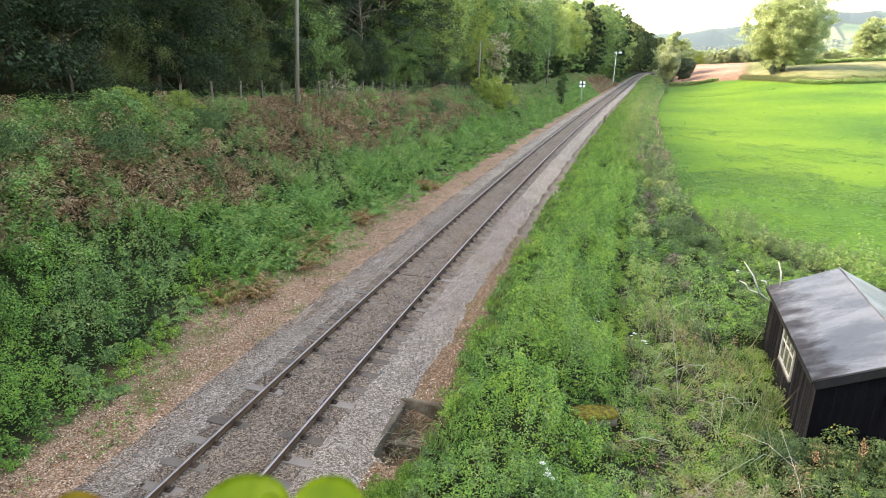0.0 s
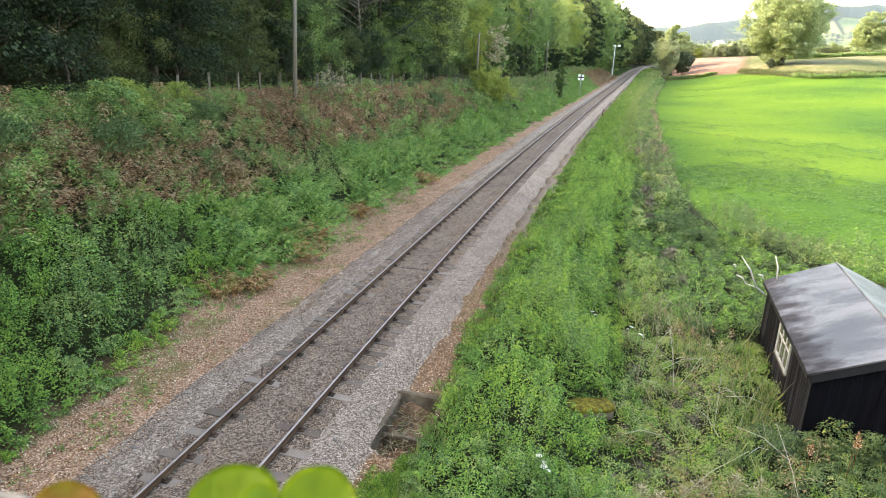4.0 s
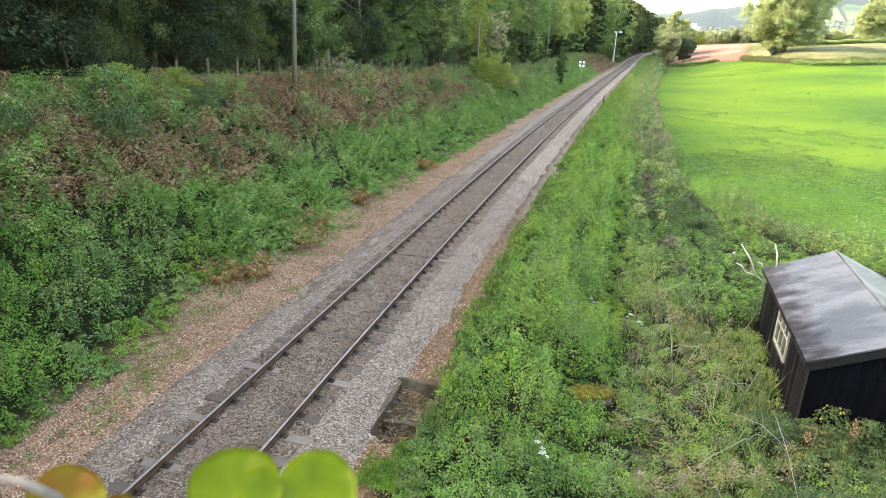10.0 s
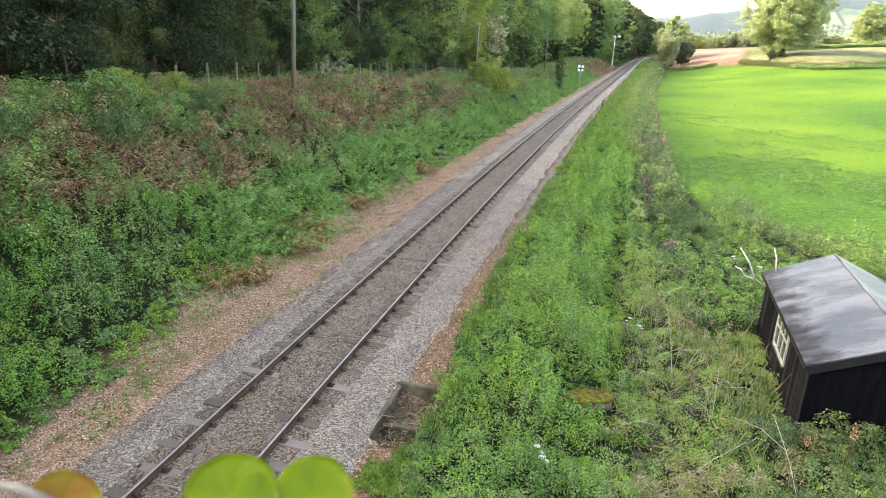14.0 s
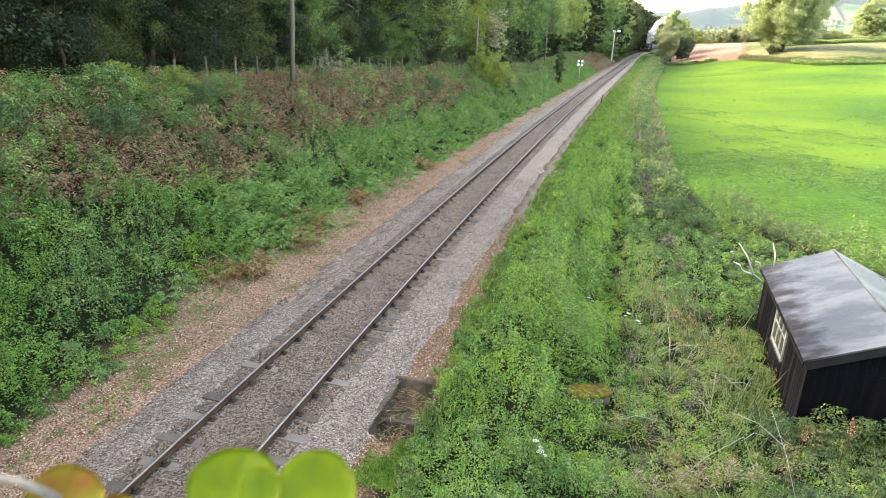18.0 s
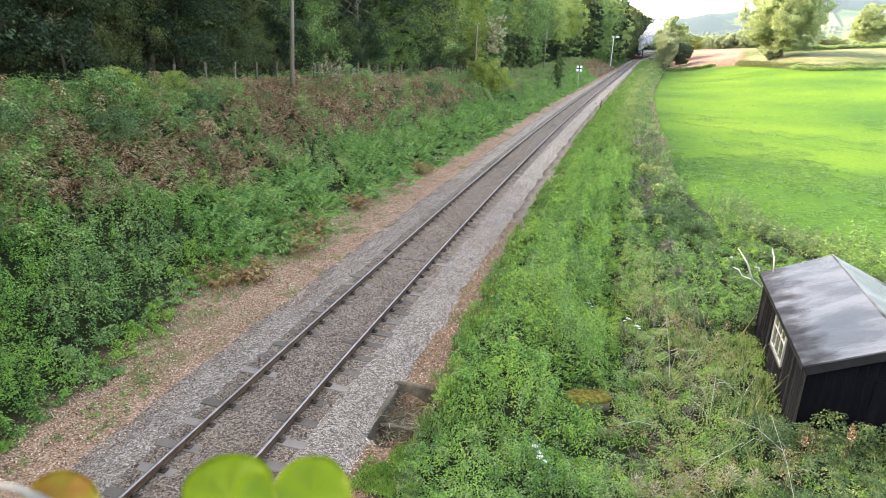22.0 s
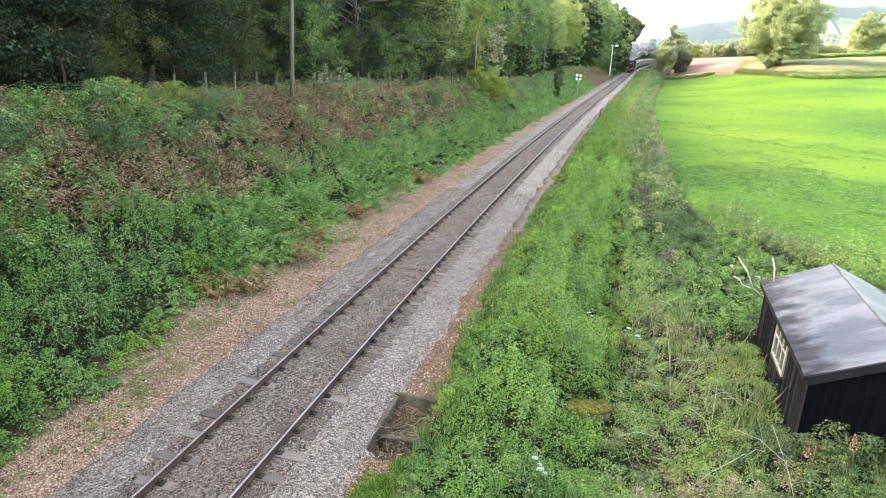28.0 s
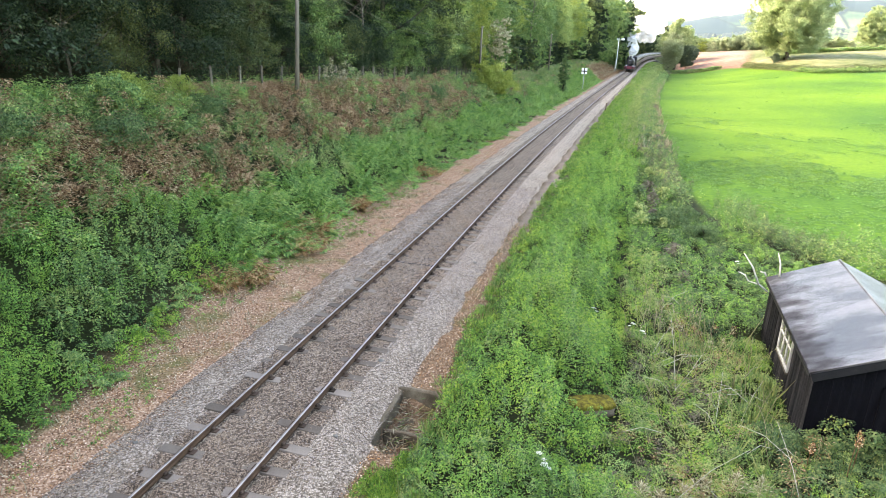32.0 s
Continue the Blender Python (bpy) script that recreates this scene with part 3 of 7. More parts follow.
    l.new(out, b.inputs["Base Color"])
    bp, bt = n.new("ShaderNodeBump"), n.new("ShaderNodeTexNoise")
    bt.inputs["Scale"].default_value, bt.inputs["Detail"].default_value = 6, 8
    bp.inputs["Strength"].default_value, bp.inputs["Distance"].default_value = 0.7, 0.12
    l.new(tc.outputs["Object"], bt.inputs[0])
    l.new(bt.outputs[0], bp.inputs["Height"])
    l.new(bp.outputs[0], b.inputs["Normal"])
    return m


def build_ground():
    ang = np.radians(np.unique(np.concatenate([np.arange(-180, -52, 4.0), np.arange(-52, 52, 0.45), np.arange(52, 180, 4.0)])))
    rad = np.concatenate([[0.001, 2.0], np.geomspace(4.0, 450, 230), np.geomspace(470, 9000, 24)])
    A, R = np.meshgrid(ang, rad)
    x, y = R * np.sin(A), R * np.cos(A)
    z = height(x, y)
    n, k = len(rad), len(ang)
    i = np.arange(n - 1)[:, None] * k
    j = np.arange(k)[None, :]
    j2 = (j + 1) % k
    f = np.stack([i + j, i + k + j, i + k + j2, i + j2], -1).reshape(-1, 4)[:, ::-1]
    me = mesh_of("ground", np.stack([x, y, z], -1).reshape(-1, 3), f, [ground_material()], smooth_shade=True)
    s, u = to_line(x, y)
    nz = wave(x, y, 1.1, 5)
    stony = smooth(u, 2.2, 2.6) * (1 - smooth(u, 3.2 + 0.2 * nz, 3.7 + 0.2 * nz)) * smooth(s, 20, 36) * (s < 320) * 0.9
    litter = smooth(u, left_edge(s) - 0.9 + 0.5 * nz, left_edge(s) + 0.3 + 0.4 * nz) * (1 - smooth(u, 2.9 + 0.25 * nz, 3.4 + 0.25 * nz)) * (s < 320) * np.where(u > 0, 0.62 - 0.4 * smooth(s, 18, 34), 1.0)
    fe = field_edge(s)
    hl = hedge_line(x, y)
    inside = smooth(u, fe - 0.5, fe + 0.3)
    field = inside * (1 - smooth(hl, -1, 2))
    az = x / np.maximum(y, 1)
    beyond = inside * smooth(hl, -1, 2) * (R < 460)
    pl = beyond * (1 - smooth(az, 0.423, 0.433))
    pa = np.maximum(beyond * smooth(az, 0.423, 0.433), (R >= 460) * 0.8)
    for name, v in (("litter", litter), ("stony", stony), ("field", field), ("plough", pl), ("pasture", pa)):
        at = me.attributes.new(name, "FLOAT", "POINT")
        at.data.foreach_set("value", np.asarray(v, np.float32).ravel())
    tagged(new("ground", me), "uneven soil, litter and pasture along a single railway line", "ground", kind="structure")


build_ground()


def build_ballast():
    s = np.concatenate([np.arange(-12, 60, 0.25), np.arange(60, 200, 1.0), np.arange(200, 900, 4.0)])
    us = np.array([-2.5, -2.1, -1.75, -1.45, -1.25, -1.05, -0.85, -0.6, -0.3, 0.0, 0.3, 0.6, 0.85, 1.05, 1.25, 1.45, 1.75, 2.1, 2.5, 2.75])
    S, U = np.meshgrid(s, us, indexing="ij")
    U = np.where((S > 12.0) & (S < 14.6), np.minimum(U, 2.16 + 0.02 * U), U)
    P = line(S, U, bed(S, U))
    n, k = S.shape
    i = np.arange(n - 1)[:, None] * k
    j = np.arange(k - 1)[None, :]
    f = np.stack([i + j, i + j + 1, i + k + j + 1, i + k + j], -1).reshape(-1, 4)
    mb = pebbles("stained_ballast", [(0.1, (0.034, 0.024, 0.017)), (0.3, (0.11, 0.082, 0.058)), (0.5, (0.235, 0.172, 0.12)), (0.75, (0.42, 0.325, 0.235))], 27.0, 0.6)
    m = pebbles("ballast", [(0.1, (0.0565, 0.0418, 0.0288)), (0.3, (0.209, 0.163, 0.116)), (0.5, (0.39, 0.312, 0.232)), (0.75, (0.61, 0.497, 0.39))], 27.0, 0.6)
    tagged(new("ballast_bed", mesh_of("ballast_bed", P.reshape(-1, 3), f, [m, mb], np.tile((np.abs(us[:-1] + us[1:]) / 2 < 1.16).astype(int), n - 1), smooth_shade=True)), "grey crushed-stone ballast bed under the rails", "ballast", kind="structure")


build_ballast()


def build_stones():
    """Loose stones on the bed where it passes below the bridge."""
    n = 120000
    s = 7.0 + 30.0 * rand(n) ** 1.3
    u = rand(n, -2.5, 2.7)
    over = np.abs((s - 3.2) / 0.74 - np.round((s - 3.2) / 0.74)) < 0.17      # most stones slip off the sleepers
    keep = ~(over & (np.abs(u) < 1.3) & (rand(n) < 0.6)) & (np.abs(np.abs(u) - 0.75) > 0.06) & ~((s > 12) & (s < 14.6) & (u > 2.25))
    s, u = s[keep], u[keep]
    n = len(s)
    P = line(s, u, bed(s, u))
    base = np.array([(1, 0, 0), (-0.5, 0.87, 0), (-0.5, -0.87, 0), (0.1, 0.1, 0.75), (0, 0, -0.6)], float)
    size = rand(n, 0.009, 0.019) * (1 + 0.5 * smooth(s, 14, 24))
    V = base[None] * (1 + rng.uniform(-0.4, 0.4, (n, 5, 3)))
    a = rand(n, 0, 2 * np.pi)
    ca, sa = np.cos(a)[:, None], np.sin(a)[:, None]
    V = np.stack([V[..., 0] * ca - V[..., 1] * sa, V[..., 0] * sa + V[..., 1] * ca, V[..., 2]], -1) * size[:, None, None] + P[:, None, :]
    f = np.array([(0, 1, 3), (1, 2, 3), (2, 0, 3), (1, 0, 4), (2, 1, 4), (0, 2, 4)])
    F = (np.arange(n)[:, None, None] * 5 + f[None]).reshape(-1, 3)
    ob = stuff("ballast_stones", [(V.reshape(-1, 3), F)], STONE_M, "loose grey crushed stones covering the track bed", "stones")
    ob.data.materials.append(BROWN_STONE)
    off = np.abs(np.abs(u) - 0.75)                      # brake dust and rust darken the stones beside each rail
    stained = rand(n) < np.where(off < 0.5, 0.95 - 0.45 * smooth(off, 0.2, 0.5), np.where(np.abs(u) < 0.3, 0.55, np.where(u < -1.4, 0.42, 0.2))) + 0.25 * (wave(s * 0.5, u, 1.4, 8) > 0.35)
    ob.data.polygons.foreach_set("material_index", np.repeat(stained.astype(np.int32), 6))


build_stones()


# ---- undergrowth ----
GROW = {}


def grow(kind, v, f):
    GROW.setdefault(kind, []).append((v, f))


def bushy(kind, x, y, z, tall, spread, n, size, width=0.45):
    """Plants as tiers of leaves round a stem; arrays of places."""
    m = len(x)
    if not m:
        return
    rep = lambda a: np.repeat(a, n)
    tall = tall * rand(m, 0.72, 1.22)
    f = rand(m * n) ** 0.36
    a = rand(m * n, 0, 2 * np.pi)
    r = 1.45 * rep(spread) * np.maximum(1.1 - f, 0.08) ** 0.45 * rand(m * n, 0.1, 1.0)
    out = np.stack([np.cos(a), np.sin(a), 0 * a], 1)
    lean = rep(rand(m, -0.15, 0.15)), rep(rand(m, -0.15, 0.15))
    h = rep(tall) * f
    c = np.stack([rep(x) + r * out[:, 0] + lean[0] * h, rep(y) + r * out[:, 1] + lean[1] * h, rep(z) + h], 1)
    ax = out + np.stack([rng.normal(0, 0.35, m * n), rng.normal(0, 0.35, m * n), rng.normal(-0.3, 0.35, m * n)], 1)
    nm = np.array([0, 0, 1.0]) + 0.3 * out + rng.normal(0, 0.28, (m * n, 3))
    L = (rep(size) if hasattr(size, "__len__") else size) * rand(m * n, 0.6, 1.35) * (1.15 - 0.35 * f)
    grow(kind, *leaves(c, ax, nm, L, L * width))


def fronds(kind, x, y, z, tall, length, n=5, pairs=8):
    """Arching fern fronds with side leaflets."""
    m = len(x)
    if not m:
        return
    rep = lambda a, q: np.repeat(a, q)
    a = rand(m * n, 0, 2 * np.pi)
    L, T = rep(length, n) * rand(m * n, 0.7, 1.2), rep(tall, n) * rand(m * n, 0.6, 1.1)
    bx, by, bz = rep(x, n), rep(y, n), rep(z, n)
    q = pairs * 2
    t = np.tile(np.repeat(np.linspace(0.25, 1.0, pairs), 2), m * n)
    sd = np.tile([1.0, -1.0], m * n * pairs)
    A, LL, TT = rep(a, q), rep(L, q), rep(T, q)
    d = np.stack([np.cos(A), np.sin(A), 0 * A], 1)
    sidev = np.stack([-np.sin(A), np.cos(A), 0 * A], 1) * sd[:, None]
    hz = TT * (1.7 * t - 0.95 * t * t)
    c0 = np.stack([rep(bx, q), rep(by, q), rep(bz, q) + hz], 1) + d * (LL * t)[:, None]
    pl = LL * 0.42 * (1.12 - t) + 0.03
    ax = sidev + 0.45 * d + np.array([0, 0, -0.25]) + rng.normal(0, 0.12, (len(t), 3))
    nm = np.array([0, 0, 1.0]) - 0.3 * d + rng.normal(0, 0.2, (len(t), 3))
    grow(kind, *leaves(c0 + ax * pl[:, None] * 0.5, ax, nm, pl, np.maximum(pl * 0.25, 0.022)))


def blades(kind, x, y, z, length, n=7, width=0.012):
    """Grass tufts of bent blades."""
    m = len(x)
    if not m:
        return
    rep = lambda a: np.repeat(a, n)
    a = rand(m * n, 0, 2 * np.pi)
    tilt = rand(m * n, 0.15, 0.9)
    L = rep(length) * rand(m * n, 0.5, 1.2)
    ax = np.stack([np.cos(a) * tilt, np.sin(a) * tilt, 0 * a + 1], 1)
    ax /= np.linalg.norm(ax, axis=1, keepdims=True)
    c = np.stack([rep(x) + rng.normal(0, 0.05, m * n), rep(y) + rng.normal(0, 0.05, m * n), rep(z)], 1) + ax * L[:, None] * 0.45
    nm = np.stack([np.cos(a), np.sin(a), 0 * a - 0.3], 1)
    grow(kind, *leaves(c, ax, nm, L, np.maximum(L * 0.009, width * 0.75)))


SHED_M = pose(9.4, 16.55, -1.3, 0, 0, -16.6)       # centre of the left wall's foot, y along the ridge
SHED_INV = SHED_M.inverted()


def free_ground(x, y, s, u):
    """Where plants may stand: off the shed, the pit and the slab."""
    sx = SHED_INV[0][0] * x + SHED_INV[0][1] * y + SHED_INV[0][3]
    sy = SHED_INV[1][0] * x + SHED_INV[1][1] * y + SHED_INV[1][3]
    shed = (sx > -0.15) & (sx < 3.75) & (np.abs(sy) < 3.3)
    pit = (s > 12.1) & (s < 14.6) & (u > 1.9) & (u < 3.2)
    slab = (s > 14.85) & (s < 16.45) & (u > 5.6) & (u < 7.15)
    return ~(shed | pit | slab)


def scatter(s0, s1, u0, u1, density):
    n = int((s1 - s0) * max(abs(u1 - u0), 0.1) * density)
    s, u = rand(n, s0, s1), rand(n, min(u0, u1), max(u0, u1))
    P = line(s, u)
    x, y = P[:, 0], P[:, 1]
    k = free_ground(x, y, s, u) & (y > 6) & (x < 0.76 * y + 1.5) & (x > -0.76 * y - 2.5)
    return s[k], u[k], x[k], y[k]


BANDS = [(4, 14, 33, 0.066, 68), (14, 24, 28, 0.074, 66), (24, 38, 17, 0.098, 56), (38, 62, 10.5, 0.135, 46), (62, 110, 8, 0.155, 42), (110, 200, 4.4, 0.27, 30), (200, 340, 0.8, 0.7, 18)]
for s0, s1, dens, size, n in BANDS:
    big = max(1.0, size / 0.14)
    # low side: nettles and tall herbs beside the line
    s, u, x, y = scatter(s0, s1, 2.9, 24 if s1 < 40 else 10.5, dens)
    z = height(x, y)
    fe = field_edge(s)
    nz, nz2 = wave(x, y, 0.55, 1), wave(x, y, 1.3, 9)
    cd, ci = clump(x + 0.3 * nz2, y + 0.3 * nz2, 1.35 * max(1.0, big * 0.8), 3)
    mound = np.maximum(1.2 - 1.35 * np.clip(cd, 0, 0.85) ** 1.5, 0.2) * (0.75 + 0.5 * ci)
    hd, hi = clump(x + 0.4 * nz2, y + 0.4 * nz2, 2.4, 21)
    heap = 0.62 + 0.75 * np.maximum(1.0 - 1.3 * np.clip(hd, 0, 0.8) ** 1.5, 0.0) * (0.7 + 0.5 * hi)
    near = smooth(u, 3.05 + 0.25 * nz2, 4.6)
    ok = (u > 3.05 + 0.22 * nz2 + 0.3 * (s < 12.4) - 0.22 * smooth(s, 15, 18)) & (u < fe + 0.45 * nz2 + 0.25 * nz)
    hedge = ok & (u > fe - 2.3 + 0.8 * nz)
    mixed = ok & ~hedge & (u > 6.9 + 0.6 * nz2) & (s < 29)
    mixed = mixed & ~((s > 22 + 0.8 * nz) & (u > 8.6 + 0.8 * nz2))
    trough = (u > 6.45 + 0.35 * nz2) & (u < 7.15 + 0.35 * nz2) & (s > 17.2) & (s < 42)
    mixed = mixed & ~trough
    nett = ok & ~hedge & ~mixed & ~trough
    bushy("lush", x[trough & ok], y[trough & ok], z[trough & ok], rand((trough & ok).sum(), 0.12, 0.32), np.full((trough & ok).sum(), 0.2 * big), n, size * 0.8)
    cover = nett & (u > 7.3) & (s > 20) & (s < 62)
    nett = nett & ~cover
    pickc = rand(len(s))
    for sel, kind in ((cover & (pickc < 0.42), "ivy"), (cover & (pickc >= 0.42) & (pickc < 0.85), "nettle"), (cover & (pickc >= 0.85), "bramble")):
        bushy(kind, x[sel], y[sel], z[sel], np.maximum((0.62 + 0.2 * nz[sel]) * mound[sel], 0.25), np.full(sel.sum(), 0.2 * big), n, size * 0.9, 0.6)
    lush = nett & (s > 13) & (nz + 0.3 * nz2 > 0.25 - 0.3 * (u < 5.5) * (s < 30) + 0.35 * (s > 30)) | (nett & (s > 55) & (rand(len(s)) < 0.4))
    pale = nett & (s > 45) & (rand(len(s)) < smooth(s, 45, 80) * (0.15 + 0.7 * smooth(u + 0.5 * nz, 4.8, 6.4)) + 0.35 * smooth(s, 95, 130))
    tuft = nett & (s > 70) & (u > 4.0) & (rand(len(s)) < 0.35)
    blades("rough_grass", x[tuft], y[tuft], z[tuft], rand(tuft.sum(), 0.5, 0.9), 14, 0.014 * big)
    cool = nett & ~pale & ((ci > 0.7) & (s < 30) | (s < 12.6)) & (rand(len(s)) < 0.35)
    hollow = nett & (np.hypot(x - 5.75, y - 19.7) < 0.7)
    for sel, kind in ((pale, "olive"), (lush & ~pale & ~cool & ~hollow, "lush"), (cool & ~hollow, "bramble"), (nett & ~lush & ~pale & ~cool & ~hollow, "nettle")):
        ridge = 1 + 0.6 * smooth(u[sel], 3.6, 5.2) * (s[sel] > 13.5) * (s[sel] < 45)
        tall = np.maximum(ridge * heap[sel] * (0.22 + 0.66 * near[sel]) * mound[sel] + 0.1 * nz2[sel], 0.12) * np.where(s[sel] < 13, 0.85, 1.0)
        bushy(kind, x[sel], y[sel], z[sel], tall, 0.17 * big * (0.8 + 0.4 * rand(sel.sum())), n, size)
    grey = hedge & (rand(len(s)) < 0.1) & (s < 62)
    bushy("olive", x[grey], y[grey], z[grey], np.full(grey.sum(), 0.85) + 0.3 * nz[grey], np.full(grey.sum(), 0.26 * big), n, size * 0.8, 0.5)
    dead = hedge & ~grey & (s > 31) & (rand(len(s)) < np.where(s > 60, 0.2, 0.28))
    wisp = dead & (s > 60)
    blades("dry", x[wisp], y[wisp], z[wisp], rand(wisp.sum(), 0.8, 1.3), 16, 0.02 * big)
    dead = dead & ~wisp
    bushy("grey_stem", x[dead], y[dead], z[dead], (0.95 + 0.3 * nz[dead]) * (1 + 0.7 * smooth(s[dead], 27, 33)), np.full(dead.sum(), 0.2 * big), n, size * 0.8, 0.22)
    k = hedge & ~grey & ~dead
    high = 1 + 0.7 * smooth(s, 27, 33) * (1 - smooth(s, 40, 46))
    dark = k & (s < 62) & (rand(len(s)) < 0.65)
    bushy("ivy", x[dark], y[dark], z[dark], high[dark] * (0.7 + 0.4 * nz[dark]) * smooth(fe[dark] + 0.4 - u[dark], 0, 1.2) + 0.2, np.full(dark.sum(), 0.24 * big), n, size * 0.95, 0.7)
    k = k & ~dark
    bushy("bramble", x[k], y[k], z[k], high[k] * (0.7 + 0.4 * nz[k] + 0.2 * rand(k.sum())) * smooth(fe[k] + 0.4 - u[k], 0, 1.2) + 0.15, np.full(k.sum(), 0.24 * big), n, size * 0.95, 0.7)
    k = mixed
    pick = rand(len(s))
    pick = np.where(u < 9.3 + 0.6 * nz, 0.25 + 0.75 * pick ** 0.8, 0.75 * pick)    # fresh herbs beside the nettles, brambles by the hut
    foot_hut = k & (u > 10.3 + 0.4 * nz) & (s < 17.5) & (rand(len(s)) < 0.55)
    bushy("ivy", x[foot_hut], y[foot_hut], z[foot_hut], np.maximum((0.5 + 0.15 * nz2[foot_hut]) * mound[foot_hut], 0.28), np.full(foot_hut.sum(), 0.2), int(n * 1.2), size * 0.85, 0.7)
    k = k & ~foot_hut
    tm = (0.36 + 0.12 * nz2 + 0.2 * smooth(nz, 0, 1)) * mound * (1 + 1.3 * smooth(s, 19, 28))
    for sel, kind in ((k & (pick < 0.26), "bramble"), (k & (pick >= 0.26) & (pick < 0.36), "nettle"), (k & (pick >= 0.36) & (pick < 0.66), "olive"), (k & (pick >= 0.66) & (pick < 0.82), "lush"), (k & (pick >= 0.82) & (pick < 0.87), "yellowing"), (k & (pick >= 0.87) & (pick < 0.92), "fern"), (k & (pick >= 0.92), "grey_stem")):
        bushy(kind, x[sel], y[sel], z[sel], np.maximum(tm[sel], 0.24), np.full(sel.sum(), 0.2), int(n * 1.25), size * 0.7, 0.55)
    sel = k & (pick < 0.15)
    blades("rough_grass", x[sel], y[sel], z[sel], 0.4 + 0.3 * rand(sel.sum()), 9)
    # grassy fringe at the ballast's edge
    sel = ok & (u < 3.7) & (rand(len(s)) < 0.6)
    blades("rough_grass", x[sel], y[sel], z[sel], 0.28 + 0.25 * rand(sel.sum()), 8, 0.007 * big)
    # bank side
    s, u, x, y = scatter(s0, s1, -12.4, -2.3, dens * 1.15)
    z = height(x, y)
    nz, nz2 = wave(x, y, 0.5, 4), wave(x, y, 1.4, 6)
    cd, ci = clump(x + 0.35 * nz2, y + 0.35 * nz2, 1.5 * max(1.0, big * 0.7), 5)
    mound = np.maximum(1.25 - 1.4 * np.clip(cd, 0, 0.85) ** 1.5, 0.18) * (0.7 + 0.55 * ci) * (1 - 0.6 * smooth(-u, 10.0, 10.6))
    hd, hi = clump(x + 0.5 * nz2, y + 0.5 * nz2, 2.3 if s1 > 30 else 1.9, 8)
    heap = np.maximum(1.25 - 1.5 * np.clip(hd, 0, 0.8) ** 1.4, 0.12) * (0.75 + 0.5 * hi)
    le = left_edge(s) + 0.35 * nz2 + 0.22 * (heap - 0.6)
    ok = (u < le)
    patch = (s > 156) & (s < 224) & (u > -7.6)
    shade = ok & (s > 206) & ~patch                     # dark growth standing in for the shade under the trees by the signal
    bushy("ivy", x[shade], y[shade], z[shade], 0.3 + 0.5 * rand(shade.sum()), np.full(shade.sum(), 0.2 * big), n, size)
    ok = ok & ~shade
    foot = ok & (u > -7.0 + 0.9 * nz) & ~patch
    upper = ok & ~foot
    edge = smooth(le - u, 0.0, 1.3)
    fern = foot & (s > 19) & (nz > -0.1 - 0.9 * smooth(s, 28, 36))
    pal = foot & ~fern & (s > 27) & (rand(len(s)) < 0.5)
    bushy("olive", x[pal], y[pal], z[pal], 0.3 + 0.5 * edge[pal], np.full(pal.sum(), 0.2 * big), n, size * 0.8, 0.4)
    sel = foot & ~fern & ~pal & (ci > 0.8)
    bushy("lush", x[sel], y[sel], z[sel], np.maximum((0.25 + 0.75 * edge[sel]) * mound[sel] + 0.1 * nz2[sel], 0.12), np.full(sel.sum(), 0.17 * big), n, size)
    cool = (hi > 0.45) & (rand(len(s)) < 0.75)
    sel = foot & ~fern & ~pal & (ci <= 0.8) & cool
    bushy("bramble", x[sel], y[sel], z[sel], np.maximum((0.25 + 0.75 * edge[sel]) * mound[sel] + 0.1 * nz2[sel], 0.12), np.full(sel.sum(), 0.17 * big), n, size, 0.6)
    sel = foot & ~fern & ~pal & (ci <= 0.8) & ~cool
    bushy("nettle", x[sel], y[sel], z[sel], np.maximum((0.25 + 0.75 * edge[sel]) * mound[sel] + 0.1 * nz2[sel], 0.12), np.full(sel.sum(), 0.17 * big), n, size)
    sel = fern & (rand(len(s)) < np.where(heap > 0.45, 0.5, 0.12))
    fronds("fern", x[sel], y[sel], z[sel], 0.2 + 1.0 * edge[sel] * heap[sel], np.full(sel.sum(), 0.62 * max(1, big * 0.8)), 6, 8)
    sel = fern & (rand(len(s)) < np.where(s > 30, 0.22, 0.5))
    bushy("nettle", x[sel], y[sel], z[sel], 0.2 + 0.6 * edge[sel] * heap[sel], np.full(sel.sum(), 0.17 * big), n, size)
    # dead bracken: a wide stretch under the fence further on, a patch over the near nettles; brambles between
    warm = (0.36 + 0.75 * smooth(s, 24.5, 27) * smooth(-u, 6.9, 7.6) * (1 - smooth(s, 48, 62)) + 0.55 * smooth(-u, 6.6, 7.2) * (1 - smooth(-u, 8.9, 9.6)) * (1 - smooth(s, 19.5, 23))
            - 0.2 * smooth(-u, 8.6, 9.4) * (1 - smooth(s, 23.5, 25.5)) - 0.4 * smooth(-u, 8.0, 8.8) * smooth(s, 17, 18.5) * (1 - smooth(s, 24, 25.5)))
    brown = (upper & (rand(len(s)) < np.clip(warm + 0.75 * (0.5 - ci) + 0.25 * nz2, 0.03, 0.93)) & (u > -11.6)) | (ok & patch & (nz > -0.7))
    sel = brown & (rand(len(s)) < 0.95)
    fronds("bracken", x[sel], y[sel], z[sel], 0.4 + 0.6 * rand(sel.sum()) * mound[sel], np.full(sel.sum(), 0.42 * max(1, big * 0.8)), 4, 9)
    sel = upper & ~brown & (rand(len(s)) < 0.42)
    bushy("olive", x[sel], y[sel], z[sel], np.maximum(0.55 + 0.2 * nz[sel], 0.3) * mound[sel], np.full(sel.sum(), 0.2 * big), n, size * 0.8, 0.45)
